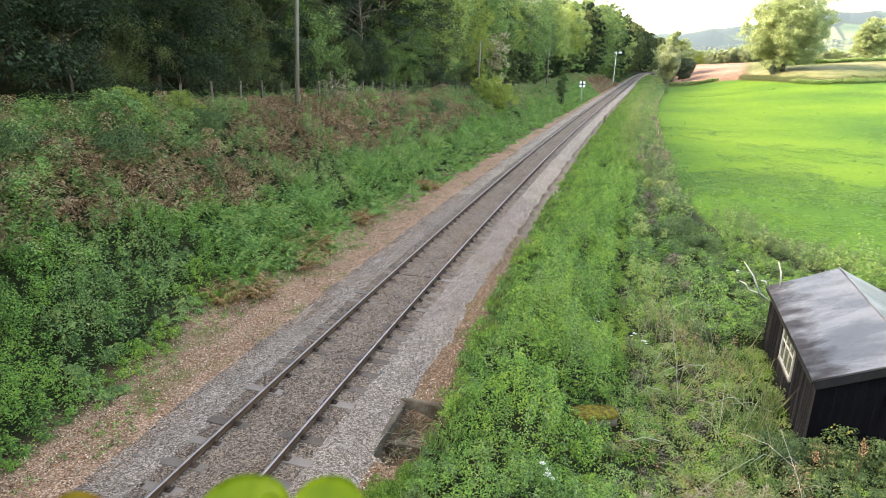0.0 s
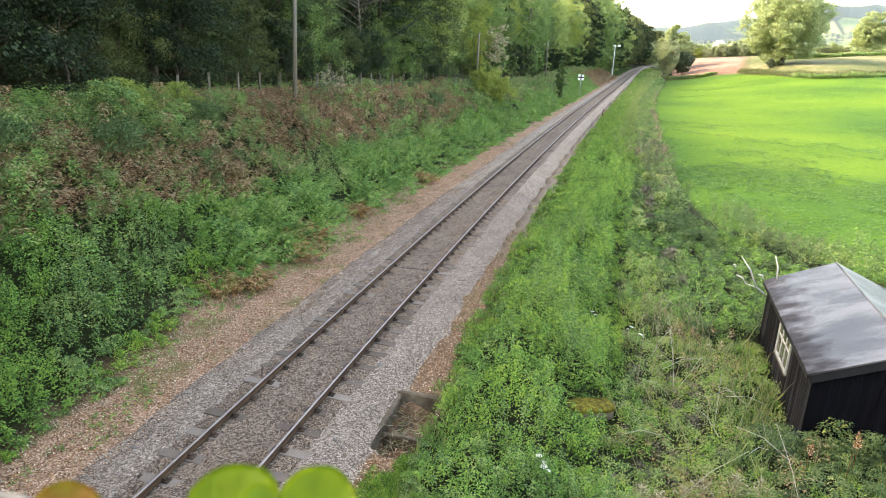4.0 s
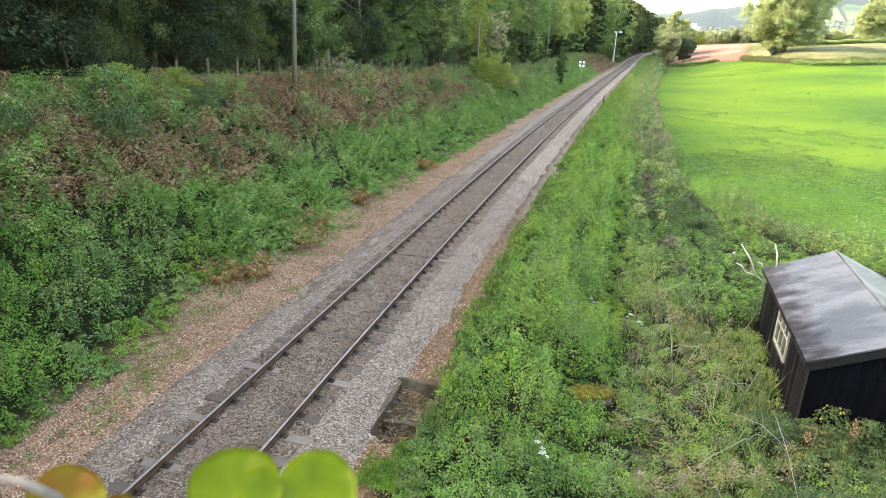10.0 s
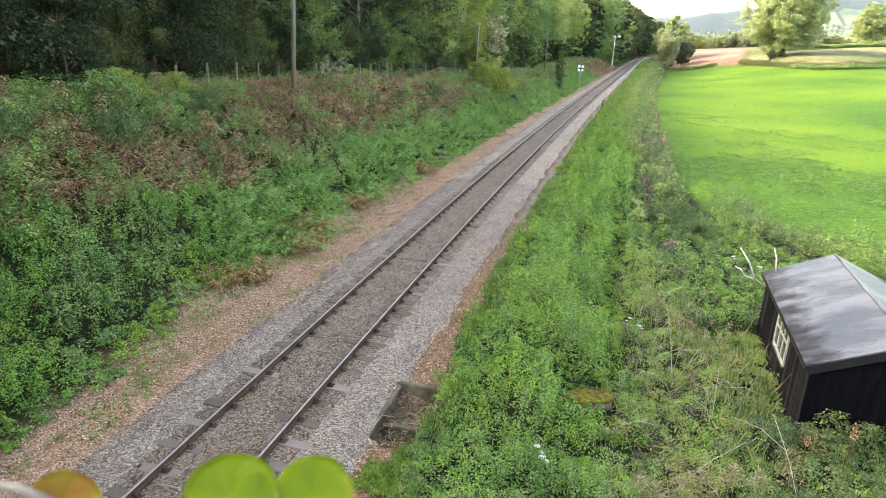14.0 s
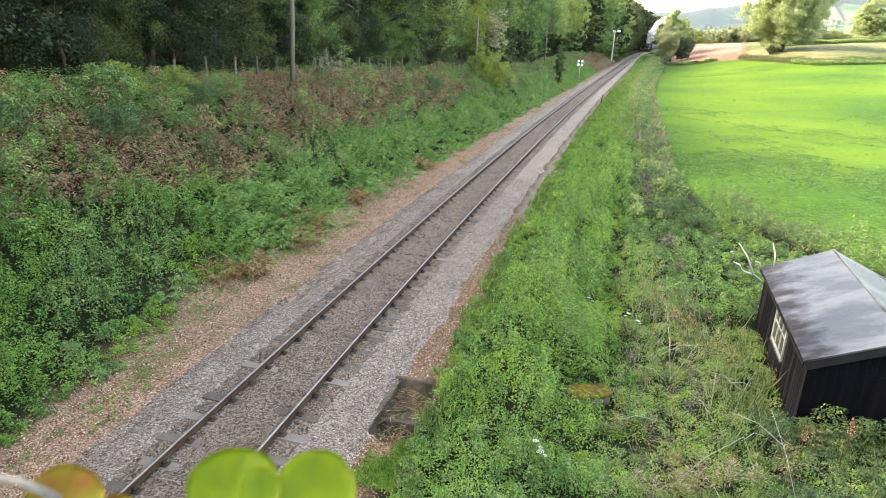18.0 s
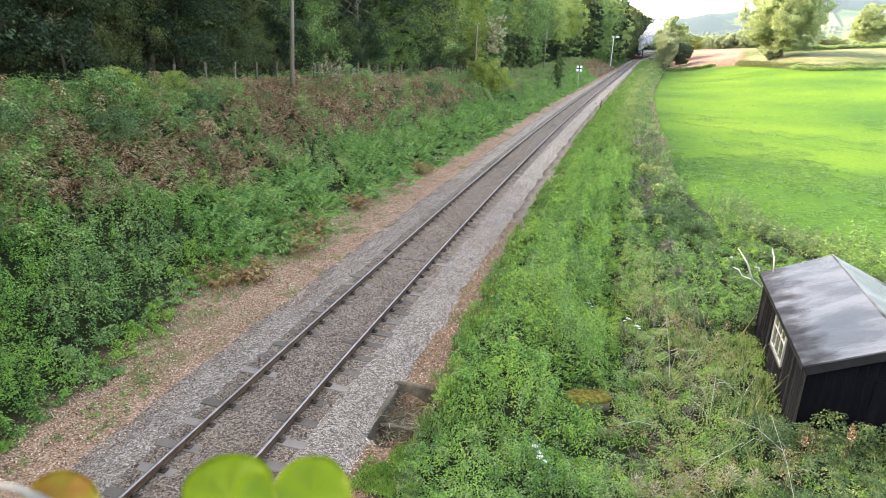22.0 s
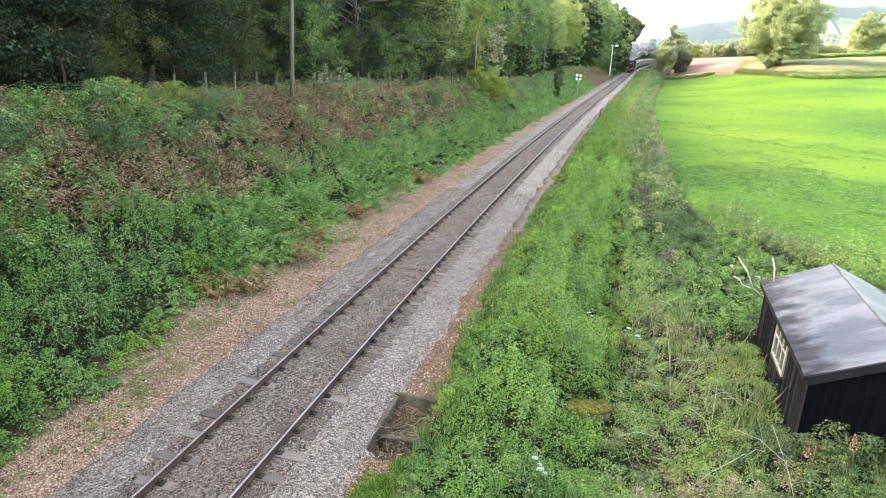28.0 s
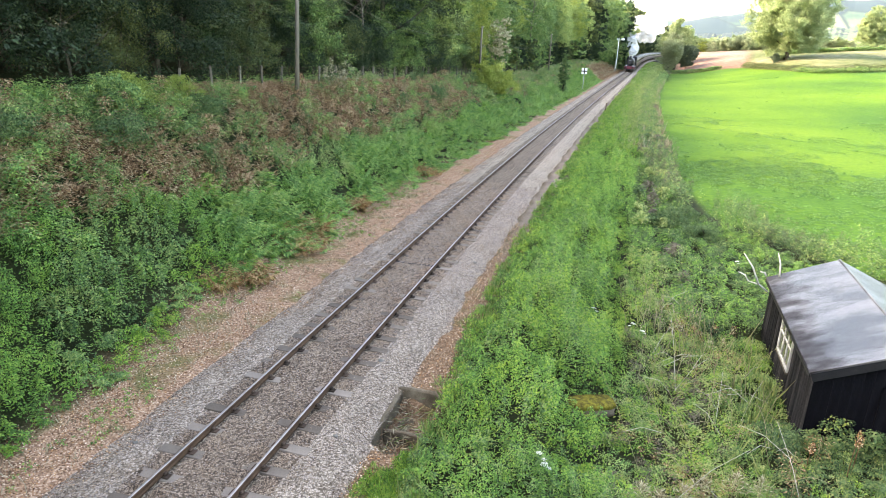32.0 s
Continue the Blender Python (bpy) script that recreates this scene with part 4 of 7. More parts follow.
    sel = (upper & ~brown & ~sel) | (brown & ~patch & (rand(len(s)) < 0.11))
    bushy("bramble", x[sel], y[sel], z[sel], np.maximum(0.62 + 0.2 * nz[sel], 0.35) * mound[sel] + 0.15 * rand(sel.sum()), np.full(sel.sum(), 0.22 * big), n, size * 0.9, 0.7)
    sel = upper & ~brown & (rand(len(s)) < np.where(ci > 0.7, 0.45, 0.1))
    fronds("fern", x[sel], y[sel], z[sel], 0.6 + 0.4 * rand(sel.sum()), np.full(sel.sum(), 0.45 * max(1, big * 0.8)), 5, 6)
    sel = upper & (rand(len(s)) < 0.07 + 0.14 * smooth(s, 36, 46))
    bushy("plume", x[sel], y[sel], z[sel] + 0.2, 0.4 + 0.4 * rand(sel.sum()), np.full(sel.sum(), 0.14 * big), 16, size * 0.6, 0.3)

NAMES = {"nettle": (NETTLE, "nettle_bed", "dense green nettles and herbs beside the line", "nettles"),
         "lush": (LUSH, "lush_herbs", "bright green lush herbs beside the ballast", "herbs"),
         "bramble": (BRAMBLE, "bramble_thicket", "dark green bramble thicket with reddish tips", "brambles"),
         "bracken": (BRACKEN, "brown_bracken", "dead brown bracken on the railway bank", "bracken"),
         "fern": (FERN, "green_bracken", "green bracken fronds at the foot of the bank", "bracken"),
         "dry": (DRY, "dry_grass", "straw-coloured dry stems and grass", "grass"),
         "rough_grass": (ROUGH_GRASS, "rough_grass", "rough yellow-green grass along the edge", "grass"),
         "fresh_grass": (LUSH, "fresh_grass", "fresh green grass growing by the concrete pit", "grass"),
         "yellowing": (YELLOW_LEAF, "yellowing_leaves", "yellowing bramble leaves beside the hut", "brambles"),
         "plume": (PLUME, "faded_seed_heads", "pale faded seed heads standing on the bank", "herbs"),
         "ivy": (DARK_LEAF, "dark_brambles", "dark green brambles at the hut, and growth standing in for tree shade", "brambles"),
         "olive": (OLIVE, "pale_herbs", "pale olive seeding herbs and rank growth", "herbs"),
         "grey_stem": (GREY_STEM, "dead_hedge_herbs", "grey-brown dead herbs along the field hedge", "herbs"),
         "litter": (LITTER, "fallen_leaves", "brown fallen leaves on the trackside", "leaf litter"),
         "field_grass": (WEED, "pasture_tufts", "darker grass tufts on the green pasture", "grass")}

# rounded clumps standing out of the growth, on the bank and along the hedge
for _n, _s0, _s1, _u0, _u1, _kinds in ((60, 11, 62, -7.0, -5.2, ("bramble", "olive", "fern", "nettle")), (60, 11, 25, -10.2, -7.0, ("bramble", "olive", "bracken", "bracken", "fern", "ivy")), (90, 25, 62, -10.4, -7.2, ("bracken", "bracken", "bracken", "olive", "fern", "ivy")), (60, 62, 120, -8.5, -4.0, ("bramble", "olive", "fern")), (90, 15, 45, 3.6, 6.6, ("nettle", "lush")), (60, 24, 110, 7.6, 9.6, ("bramble", "ivy", "grey_stem", "olive"))):
    _s, _u, _pick = rand(_n, _s0, _s1), rand(_n, _u0, _u1), rng.integers(0, len(_kinds), _n)
    _q = line(_s, _u)
    _big = np.clip(_s / 30, 1.0, 2.6)
    for _i, _kind in enumerate(_kinds):
        for _g in (_s < 30, _s >= 30):
            _m = (_pick == _i) & _g & (_u > left_edge(_s) - 8) & ((_u > 0) | (_u < left_edge(_s) - 0.9)) & ~((_s > 14.2) & (_s < 16.9) & (_u > 5.2) & (_u < 7.4))
            if _m.any():
                bushy(_kind, _q[_m, 0], _q[_m, 1], height(_q[_m, 0], _q[_m, 1]), rand(_m.sum(), 0.75, 1.25), rand(_m.sum(), 0.28, 0.5) * _big[_m] ** 0.5, 260, float(0.08 * _big[_m].mean()), 0.55)

# withered stretches among the herbs
for _cx, _cy, _n in ((5.3, 11.3, 26), (4.6, 12.6, 14), (6.6, 15.3, 18), (7.6, 17.2, 16)):
    _x, _y = rng.normal(_cx, 0.45, _n), rng.normal(_cy, 0.4, _n)
    bushy("bracken", _x, _y, height(_x, _y) + 0.2, rand(_n, 0.25, 0.5), rand(_n, 0.12, 0.25), 34, 0.075, 0.16)

# faded patch of dead growth beside the hut
_x, _y = rng.normal(7.7, 0.55, 46), rng.normal(19.4, 0.8, 46)
bushy("bracken", _x[:22], _y[:22], height(_x[:22], _y[:22]) + 0.15, rand(22, 0.3, 0.6), rand(22, 0.1, 0.22), 60, 0.07, 0.3)
bushy("plume", _x[22:], _y[22:], height(_x[22:], _y[22:]) + 0.2, rand(24, 0.35, 0.7), rand(24, 0.1, 0.2), 50, 0.07, 0.22)

# pale dry tussocks under the telegraph pole
_x, _y = line(rand(26, 36.5, 40.5), rand(26, -10.6, -9.6))[:, :2].T
bushy("plume", _x, _y, height(_x, _y) + 0.3, rand(26, 0.9, 1.3), np.full(26, 0.2), 60, 0.11, 0.25)

# grassy corner by the pit
_x, _y = line(rand(1500, 10.6, 12.4), 2.45 + 0.85 * rand(1500) ** 0.7)[:, :2].T
_k = (wave(_x, _y, 2.2, 4) + 0.6 * rand(1500) > 0.2)
_x, _y = _x[_k], _y[_k]
_n = len(_x) - 350
blades("fresh_grass", _x[:350], _y[:350], height(_x[:350], _y[:350]), rand(350, 0.05, 0.13), 14, 0.011)
bushy("lush", _x[350:], _y[350:], height(_x[350:], _y[350:]), rand(_n, 0.02, 0.07), np.full(_n, 0.07), 9, 0.06, 0.25)

# brambles climbing the hut's gable foot
_p = [SHED_M @ Vector((a, -3.3 - 0.55 * q, 0)) for a, q in zip(rand(110, -0.3, 3.9), rand(110))]
_x, _y = np.array([q.x for q in _p]), np.array([q.y for q in _p])
bushy("ivy", _x, _y, height(_x, _y), rand(110, 0.35, 0.95), np.full(110, 0.22), 110, 0.06, 0.7)
bushy("yellowing", _x[::22], _y[::22], height(_x[::22], _y[::22]) + 0.25, rand(len(_x[::22]), 0.5, 0.8), np.full(len(_x[::22]), 0.2), 16, 0.09, 0.7)

# low growth round the slab
_x, _y = line(np.append(rand(90, 14.8, 15.75), rand(60, 16.2, 17.6)), rand(150, 5.4, 7.3))[:, :2].T
bushy("lush", _x[:90], _y[:90], height(_x[:90], _y[:90]), rand(90, 0.08, 0.2), np.full(90, 0.14), 34, 0.055)
bushy("nettle", _x[90:], _y[90:], height(_x[90:], _y[90:]), rand(60, 0.1, 0.24), np.full(60, 0.14), 34, 0.06)

# broad-leaved tufts in the pasture
_s, _u, _x, _y = scatter(26, 100, 9, 60, 7.5)
_k = (_u > field_edge(_s) + 0.3) & (wave(_x, _y, 0.3, 2) + 0.6 * wave(_x, _y, 1.3, 8) + 0.5 * smooth(_y, 70, 35) - 0.25 > 0.05) & (hedge_line(_x, _y) < -2)
_x, _y = _x[_k], _y[_k]
bushy("field_grass", _x, _y, height(_x, _y), rand(len(_x), 0.03, 0.1), rand(len(_x), 0.12, 0.5), 12, 0.1, 0.5)
# a band of docks across the near end, and single tufts further out
_s, _u, _x, _y = scatter(34, 75, 10, 62, 9)
_k = (_u > field_edge(_s) + 0.4) & (1.4 * np.exp(-((np.hypot(_x, _y) - 54) / 12.0) ** 2) + 0.55 * wave(_x, _y, 0.5, 3) + 0.4 * wave(_x, _y, 1.9, 5) > 1.12)
_x, _y = _x[_k], _y[_k]
bushy("field_grass", _x, _y, height(_x, _y), rand(len(_x), 0.06, 0.22), rand(len(_x), 0.12, 0.32), 14, 0.13, 0.45)
_s, _u, _x, _y = scatter(60, 210, 10, 100, 0.35)
_k = (_u > field_edge(_s) + 0.5) & (hedge_line(_x, _y) < -3) & (rand(len(_s)) < 0.06 + 0.3 * (wave(_x, _y, 0.12, 4) > 0.3))
_x, _y = _x[_k], _y[_k]
bushy("field_grass", _x, _y, height(_x, _y), rand(len(_x), 0.04, 0.14), rand(len(_x), 0.12, 0.4), 12, 0.16, 0.5)
# rushes in a wet hollow by the far hedge
_a, _r = np.radians(rand(700, 18.2, 25.5)), rand(700, 150, 182)
_x, _y = _r * np.sin(_a), _r * np.cos(_a)
_k = wave(_x * 0.25, _y, 0.45, 7) > 0.42
_x, _y = _x[_k], _y[_k]
bushy("field_grass", _x, _y, height(_x, _y), rand(len(_x), 0.08, 0.22), rand(len(_x), 0.5, 1.1), 22, 0.26, 0.22)

# grass and weeds creeping over the ballast's right edge
_s, _u, _x, _y = scatter(14, 70, 2.65, 3.35, 26)
_k = wave(_x, _y, 0.9, 15) + 2.2 * (_u - 3.0) > -0.35
blades("fresh_grass", _x[_k], _y[_k], height(_x[_k], _y[_k]), rand(_k.sum(), 0.08, 0.22), 9, 0.008)
_k &= rand(len(_k)) < 0.5
bushy("lush", _x[_k], _y[_k], height(_x[_k], _y[_k]), rand(_k.sum(), 0.06, 0.2), np.full(_k.sum(), 0.1), 10, 0.07)

# weeds and dry strands on the litter
_s, _u, _x, _y = scatter(7, 34, -5.8, -2.6, 26)
_k = (_u > left_edge(_s) - 0.3) & (wave(_x, _y, 1.2, 12) + 1.3 * smooth(_u, -3.6, left_edge(_s) + 0.5) > 0.75)
bushy("nettle", _x[_k], _y[_k], height(_x[_k], _y[_k]), rand(_k.sum(), 0.04, 0.16), np.full(_k.sum(), 0.1), 12, 0.06)
_k = (_u > left_edge(_s) - 0.3) & (rand(len(_s)) < 0.35)
blades("dry", _x[_k], _y[_k], height(_x[_k], _y[_k]) - 0.03, rand(_k.sum(), 0.12, 0.3), 4, 0.005)

# fallen leaves on the cess
_s, _u, _x, _y = scatter(6, 58, -6.0, -1.7, 420)
_k = (_u > left_edge(_s) - 0.6) & (rand(len(_s)) < smooth(-_u, 1.35, 2.3) * 0.75 + 0.03)
_, _u2, _x2, _y2 = scatter(6, 30, 2.3, 3.35, 300)
_x, _y = np.append(_x[_k], _x2), np.append(_y[_k], _y2)
_n = len(_x)
_z = height(_x, _y) + rand(_n, 0.005, 0.04) + np.where(np.append(np.abs(_u[_k]), _u2) < 2.6, np.interp(np.append(np.abs(_u[_k]), _u2), [1.7, 2.2, 2.6], [0.2, 0.1, 0.0]), 0)
_a = rand(_n, 0, 6.3)
_L = rand(_n, 0.02, 0.055)
grow("litter", *leaves(np.stack([_x, _y, _z], 1), np.stack([np.cos(_a), np.sin(_a), rng.normal(0, 0.25, _n)], 1), np.array([0, 0, 1.0]) + rng.normal(0, 0.35, (_n, 3)), _L, _L * 0.6))


# ---- trees ----
def crown_mesh(seed, r, z0, z1, clumps, per, leaf, mat, hollow=0.45, droop=0.0):
    g = np.random.default_rng(seed)
    d = g.normal(size=(clumps, 3))
    d /= np.linalg.norm(d, axis=1, keepdims=True)
    k = g.uniform(hollow, 1.0, clumps) ** 0.7
    bulge = 1 + 0.22 * np.sin(3 * np.arctan2(d[:, 1], d[:, 0]) + seed) + 0.15 * np.sin(5 * d[:, 2] + seed)
    c = d * (k * bulge)[:, None] * [r, r, (z1 - z0) / 2] + [0, 0, (z0 + z1) / 2]
    taper = np.clip(1.15 - 0.5 * (c[:, 2] - z0) / (z1 - z0), 0.5, 1.1)
    c[:, :2] *= taper[:, None]
    cr = r * g.uniform(0.16, 0.3, clumps)
    n = clumps * per
    q = g.normal(size=(n, 3))
    q /= np.linalg.norm(q, axis=1, keepdims=True) + 1e-9
    rr = np.repeat(cr, per) * g.uniform(0.35, 1.0, n)
    p = np.repeat(c, per, axis=0) + q * rr[:, None] * [1.2, 1.2, 0.62]
    p[:, 2] -= droop * g.uniform(0, 1, n) ** 2
    nm = q * [0.7, 0.7, 0.8] + [0, 0, 0.7] + g.normal(0, 0.35, (n, 3))
    ax = q * [1, 1, 0.2] + g.normal(0, 0.6, (n, 3)) + [0, 0, -0.35]
    L = leaf * g.uniform(0.6, 1.4, n)
    v, f = leaves(p, ax, nm, L, L * 0.6)
    return mesh_of("crown", v, f, [mat])


def bough_crown(seed, r, z0, z1, boughs, sprays, per, leaf, mat, low=0.0, hollow=0.62):
    """A full round crown of separate leafy boughs, each a heap of sprays, with gaps between."""
    g = np.random.default_rng(seed)
    i = np.arange(boughs) + 0.5
    v = 1 - 2 * i / boughs
    a = i * 2.39996 + g.uniform(-0.35, 0.35, boughs)
    q = np.sqrt(np.maximum(1 - v * v, 0))
    d = np.stack([q * np.cos(a), q * np.sin(a), v], 1)
    k = g.uniform(hollow, 0.92, boughs)[:, None]
    half = (z1 - z0) / 2
    c = d * k * [r, r, half] + [0, 0, z0 + half * (1 - low)]
    c[:, 2] = np.maximum(c[:, 2], z0 + 0.06 * half)
    br = r * g.uniform(0.24, 0.4, boughs)
    n = boughs * sprays
    e = g.normal(size=(n, 3))
    e /= np.linalg.norm(e, axis=1, keepdims=True)
    sc = np.repeat(c, sprays, 0) + e * np.repeat(br, sprays)[:, None] * (g.uniform(0.3, 1.0, n) ** 0.6)[:, None] * [1, 1, 0.75]
    sr = np.repeat(br, sprays) * g.uniform(0.2, 0.38, n)
    m = n * per
    o = g.normal(size=(m, 3))
    o /= np.linalg.norm(o, axis=1, keepdims=True)
    P = np.repeat(sc, per, 0) + o * (np.repeat(sr, per) * g.uniform(0.2, 1.0, m))[:, None] * [1.2, 1.2, 0.85]
    out = np.repeat(e, per, 0)
    nm = 1.0 * out + [0, 0, 0.35] + g.normal(0, 0.45, (m, 3))
    ax = out * [1, 1, 0.3] + g.normal(0, 0.6, (m, 3)) + [0, 0, -0.3]
    L = leaf * g.uniform(0.6, 1.4, m)
    vv, f = leaves(P, ax, nm, L, L * 0.6)
    return mesh_of("crown", vv, f, [mat])


def wood_crown(seed, r, z0, z1, boughs, sprays, per, leaf, mat):
    """Tiers of drooping boughs, each carrying flat sprays of leaves, with dark gaps between."""
    g = np.random.default_rng(seed)
    q = (np.arange(boughs) + g.uniform(0, 1, boughs)) / boughs
    zb = z0 + (z1 - z0) * q ** 0.9
    a = np.arange(boughs) * 2.39996 + g.uniform(-0.5, 0.5, boughs)
    reach = r * g.uniform(0.7, 1.15, boughs) * np.sqrt(np.clip(1.12 - q ** 2.2, 0.08, 1))
    rise, fall = g.uniform(0.05, 0.4, boughs) * reach, g.uniform(0.2, 0.6, boughs) * reach
    n = boughs * sprays
    rp = lambda v: np.repeat(v, sprays)
    t = np.tile(np.linspace(0.22, 1.0, sprays), boughs) + g.uniform(-0.06, 0.06, n)
    aa = rp(a) + g.normal(0, 0.2, n) * t
    c = np.stack([rp(reach) * t * np.cos(aa), rp(reach) * t * np.sin(aa), rp(zb) + rp(rise) * t - rp(fall) * t * t + g.normal(0, 0.12, n)], 1)
    size = g.uniform(0.5, 1.0, n) * (0.75 + 0.35 * t) * r / 4.9
    m = n * per
    o = g.normal(size=(m, 3))
    o /= np.linalg.norm(o, axis=1, keepdims=True)
    o *= (np.repeat(size, per) * g.uniform(0.1, 1.0, m) ** 0.6)[:, None]
    out = np.repeat(np.stack([np.cos(aa), np.sin(aa), 0 * aa], 1), per, 0)
    along = (o * out).sum(1)
    P = np.repeat(c, per, 0) + o * [1.0, 1.0, 0.3] + out * (0.45 * along)[:, None]
    P[:, 2] -= 0.3 * np.maximum(along, 0) + 0.12 * g.uniform(0, 1, m) ** 2
    nm = np.array([0, 0, 1.0]) + 0.35 * out + g.normal(0, 0.3, (m, 3))
    ax = out + o * 0.6 + g.normal(0, 0.4, (m, 3)) + [0, 0, -0.35]
    L = leaf * g.uniform(0.6, 1.4, m)
    v, f = leaves(P, ax, nm, L, L * 0.6)
    return mesh_of("crown", v, f, [mat])


def trunk_mesh(seed, h, r, spread, limbs=7, z_first=0.3, mat=None):
    g = random.Random(seed)
    bm = bmesh.new()
    pts = [(0.25 * math.sin(i * 0.9 + seed) * i / 6, 0.25 * math.cos(i * 1.1 + seed) * i / 6, h * i / 6 - 0.3) for i in range(7)]
    add_tube(bm, pts, [r * (1.25 if i == 0 else 1 - 0.14 * i) for i in range(7)], 9)
    for k in range(limbs):
        t = g.uniform(z_first, 0.9)
        i = min(int(t * 6), 5)
        p = Vector(pts[i]).lerp(Vector(pts[i + 1]), t * 6 - i)
        a = g.uniform(0, 6.28)
        d = Vector((math.cos(a), math.sin(a), g.uniform(0.3, 0.9)))
        q = p + d * spread * 0.5 * (1.1 - t * 0.5)
        e = q + (d + Vector((g.uniform(-0.4, 0.4), g.uniform(-0.4, 0.4), 0.2))) * spread * 0.45 * (1.1 - t * 0.5)
        add_tube(bm, [p, q, e], [r * 0.42 * (1.2 - t), r * 0.26 * (1.2 - t), r * 0.06], 6)
    me = bpy.data.meshes.new("trunk")
    bm.to_mesh(me)
    bm.free()
    me.materials.append(mat or BARK)
    return me


def tree_thing(name, label, category, x, y, z, trunk, crown, turn=0, scale=1.0, group=""):
    t = thing(name, pose(x, y, z, 0, 0, turn) @ Matrix.Scale(scale, 4), label, category, group)
    part("trunk", trunk, None, t)
    part("crown", crown, None, t)
    return t


def build_wood():
    near, mid, far = [], [], []
    for i in range(4):
        mt = (WOOD_LEAF, WOOD_LEAF, DARK_LEAF, WOOD_LEAF)[i]
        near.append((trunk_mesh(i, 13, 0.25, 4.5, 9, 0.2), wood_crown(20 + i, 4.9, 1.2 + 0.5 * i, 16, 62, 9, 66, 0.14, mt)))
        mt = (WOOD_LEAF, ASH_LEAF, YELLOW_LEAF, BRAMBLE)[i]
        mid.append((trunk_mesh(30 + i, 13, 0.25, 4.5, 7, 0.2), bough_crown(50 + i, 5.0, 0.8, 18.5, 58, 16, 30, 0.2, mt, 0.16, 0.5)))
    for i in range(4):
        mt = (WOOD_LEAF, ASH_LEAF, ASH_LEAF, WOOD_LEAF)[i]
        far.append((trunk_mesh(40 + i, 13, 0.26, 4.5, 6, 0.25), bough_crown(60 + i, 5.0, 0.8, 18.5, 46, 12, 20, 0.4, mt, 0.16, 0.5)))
    g = random.Random(11)
    labels = ("tall dark green woodland tree with hanging branches", "lighter green woodland tree at the edge of the wood")
    rows = [(-15.8, 5.6, 2, 340), (-20.0, 6.2, 0, 340), (-25.5, 7.5, 0, 240), (-34.0, 9.0, -5, 130)]
    for ri, (u0, step, s0, s1) in enumerate(rows):
        s = s0
        while s < s1:
            st = step * g.uniform(0.75, 1.25) * (1 if s < 120 else 1.15)
            u = u0 + g.uniform(-1.2, 1.2) + (max(0, min(s - 125, 105)) / 105 * (7.8 if ri == 0 else 7.0))
            p = line(s, u)
            z = float(height(p[0], p[1]))
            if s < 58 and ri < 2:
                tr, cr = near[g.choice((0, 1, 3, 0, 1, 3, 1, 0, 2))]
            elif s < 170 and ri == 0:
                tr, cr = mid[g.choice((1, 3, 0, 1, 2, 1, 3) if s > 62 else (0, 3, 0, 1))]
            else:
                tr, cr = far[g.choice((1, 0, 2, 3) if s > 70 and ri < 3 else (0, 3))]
            light = cr.materials[0] in (ASH_LEAF, YELLOW_LEAF)
            tree_thing("woodland_tree", labels[1 if light else 0], "tree", p[0], p[1], z, tr, cr, g.uniform(0, 360), g.uniform(0.85, 1.2) * (1 + 0.26 * min(max(s - 185, 0) / 50, 1)), "trees of the wood")
            s += st
    p = line(82, -14.2)
    tree_thing("woodland_tree", "yellowing woodland tree at the edge of the wood", "tree", p[0], p[1], float(height(p[0], p[1])), mid[2][0], mid[2][1], 40, 0.75, "trees of the wood")
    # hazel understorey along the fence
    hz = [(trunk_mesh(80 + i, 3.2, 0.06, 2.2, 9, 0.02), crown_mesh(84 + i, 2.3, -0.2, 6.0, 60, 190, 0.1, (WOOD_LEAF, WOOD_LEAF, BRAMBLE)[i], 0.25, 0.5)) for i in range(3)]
    s = 1.0
    while s < 85:
        p = line(s, -13.8 + g.uniform(-0.7, 0.7))
        tr, cr = hz[g.randrange(3)]
        tree_thing("hazel_shrub", "dark green hazel shrub under the woodland edge", "shrub", p[0], p[1], float(height(p[0], p[1])), tr, cr, g.uniform(0, 360), g.uniform(0.7, 1.15), "shrubs of the wood's edge")
        s += g.uniform(2.6, 4.6)
    hz2 = [(trunk_mesh(88 + i, 3.2, 0.06, 2.2, 7, 0.02), bough_crown(86 + i, 2.6, -0.3, 5.6, 22, 10, 22, 0.3, (WOOD_LEAF, BRAMBLE)[i], 0.1, 0.4)) for i in range(2)]
    s = 86.0
    while s < 240:
        p = line(s, -13.0 + g.uniform(-0.8, 0.8) + max(0, min(s - 125, 105)) / 105 * 6.0)
        tr, cr = hz2[g.randrange(2)]
        tree_thing("hazel_shrub", "dark green hazel shrub under the woodland edge", "shrub", p[0], p[1], float(height(p[0], p[1])), tr, cr, g.uniform(0, 360), g.uniform(0.8, 1.25), "shrubs of the wood's edge")
        s += g.uniform(3.5, 5.5)
    # dying sapling with faded leaves, at the wood's edge
    p = line(86, -11.2)
    tree_thing("woodland_tree", "grey-brown dying sapling at the edge of the wood", "tree", p[0], p[1], float(height(p[0], p[1])), trunk_mesh(70, 4.6, 0.07, 1.6, 9, 0.1), bough_crown(71, 1.7, 0.4, 6.0, 26, 10, 22, 0.17, PLUME, 0.0, 0.3), 0, 1.25, "trees of the wood")
    # bare dead trees showing pale among the crowns
    for s, u, h, r, lab in ((116.0, -12.4, 15.5, 0.17, "pale bare dead birch standing in the wood"), (50.0, -13.6, 8.6, 0.1, "grey dead tree with bare branches in the wood")):
        p = line(s, u)
        t = thing("dead_tree", pose(p[0], p[1], float(height(p[0], p[1]))), lab, "tree")
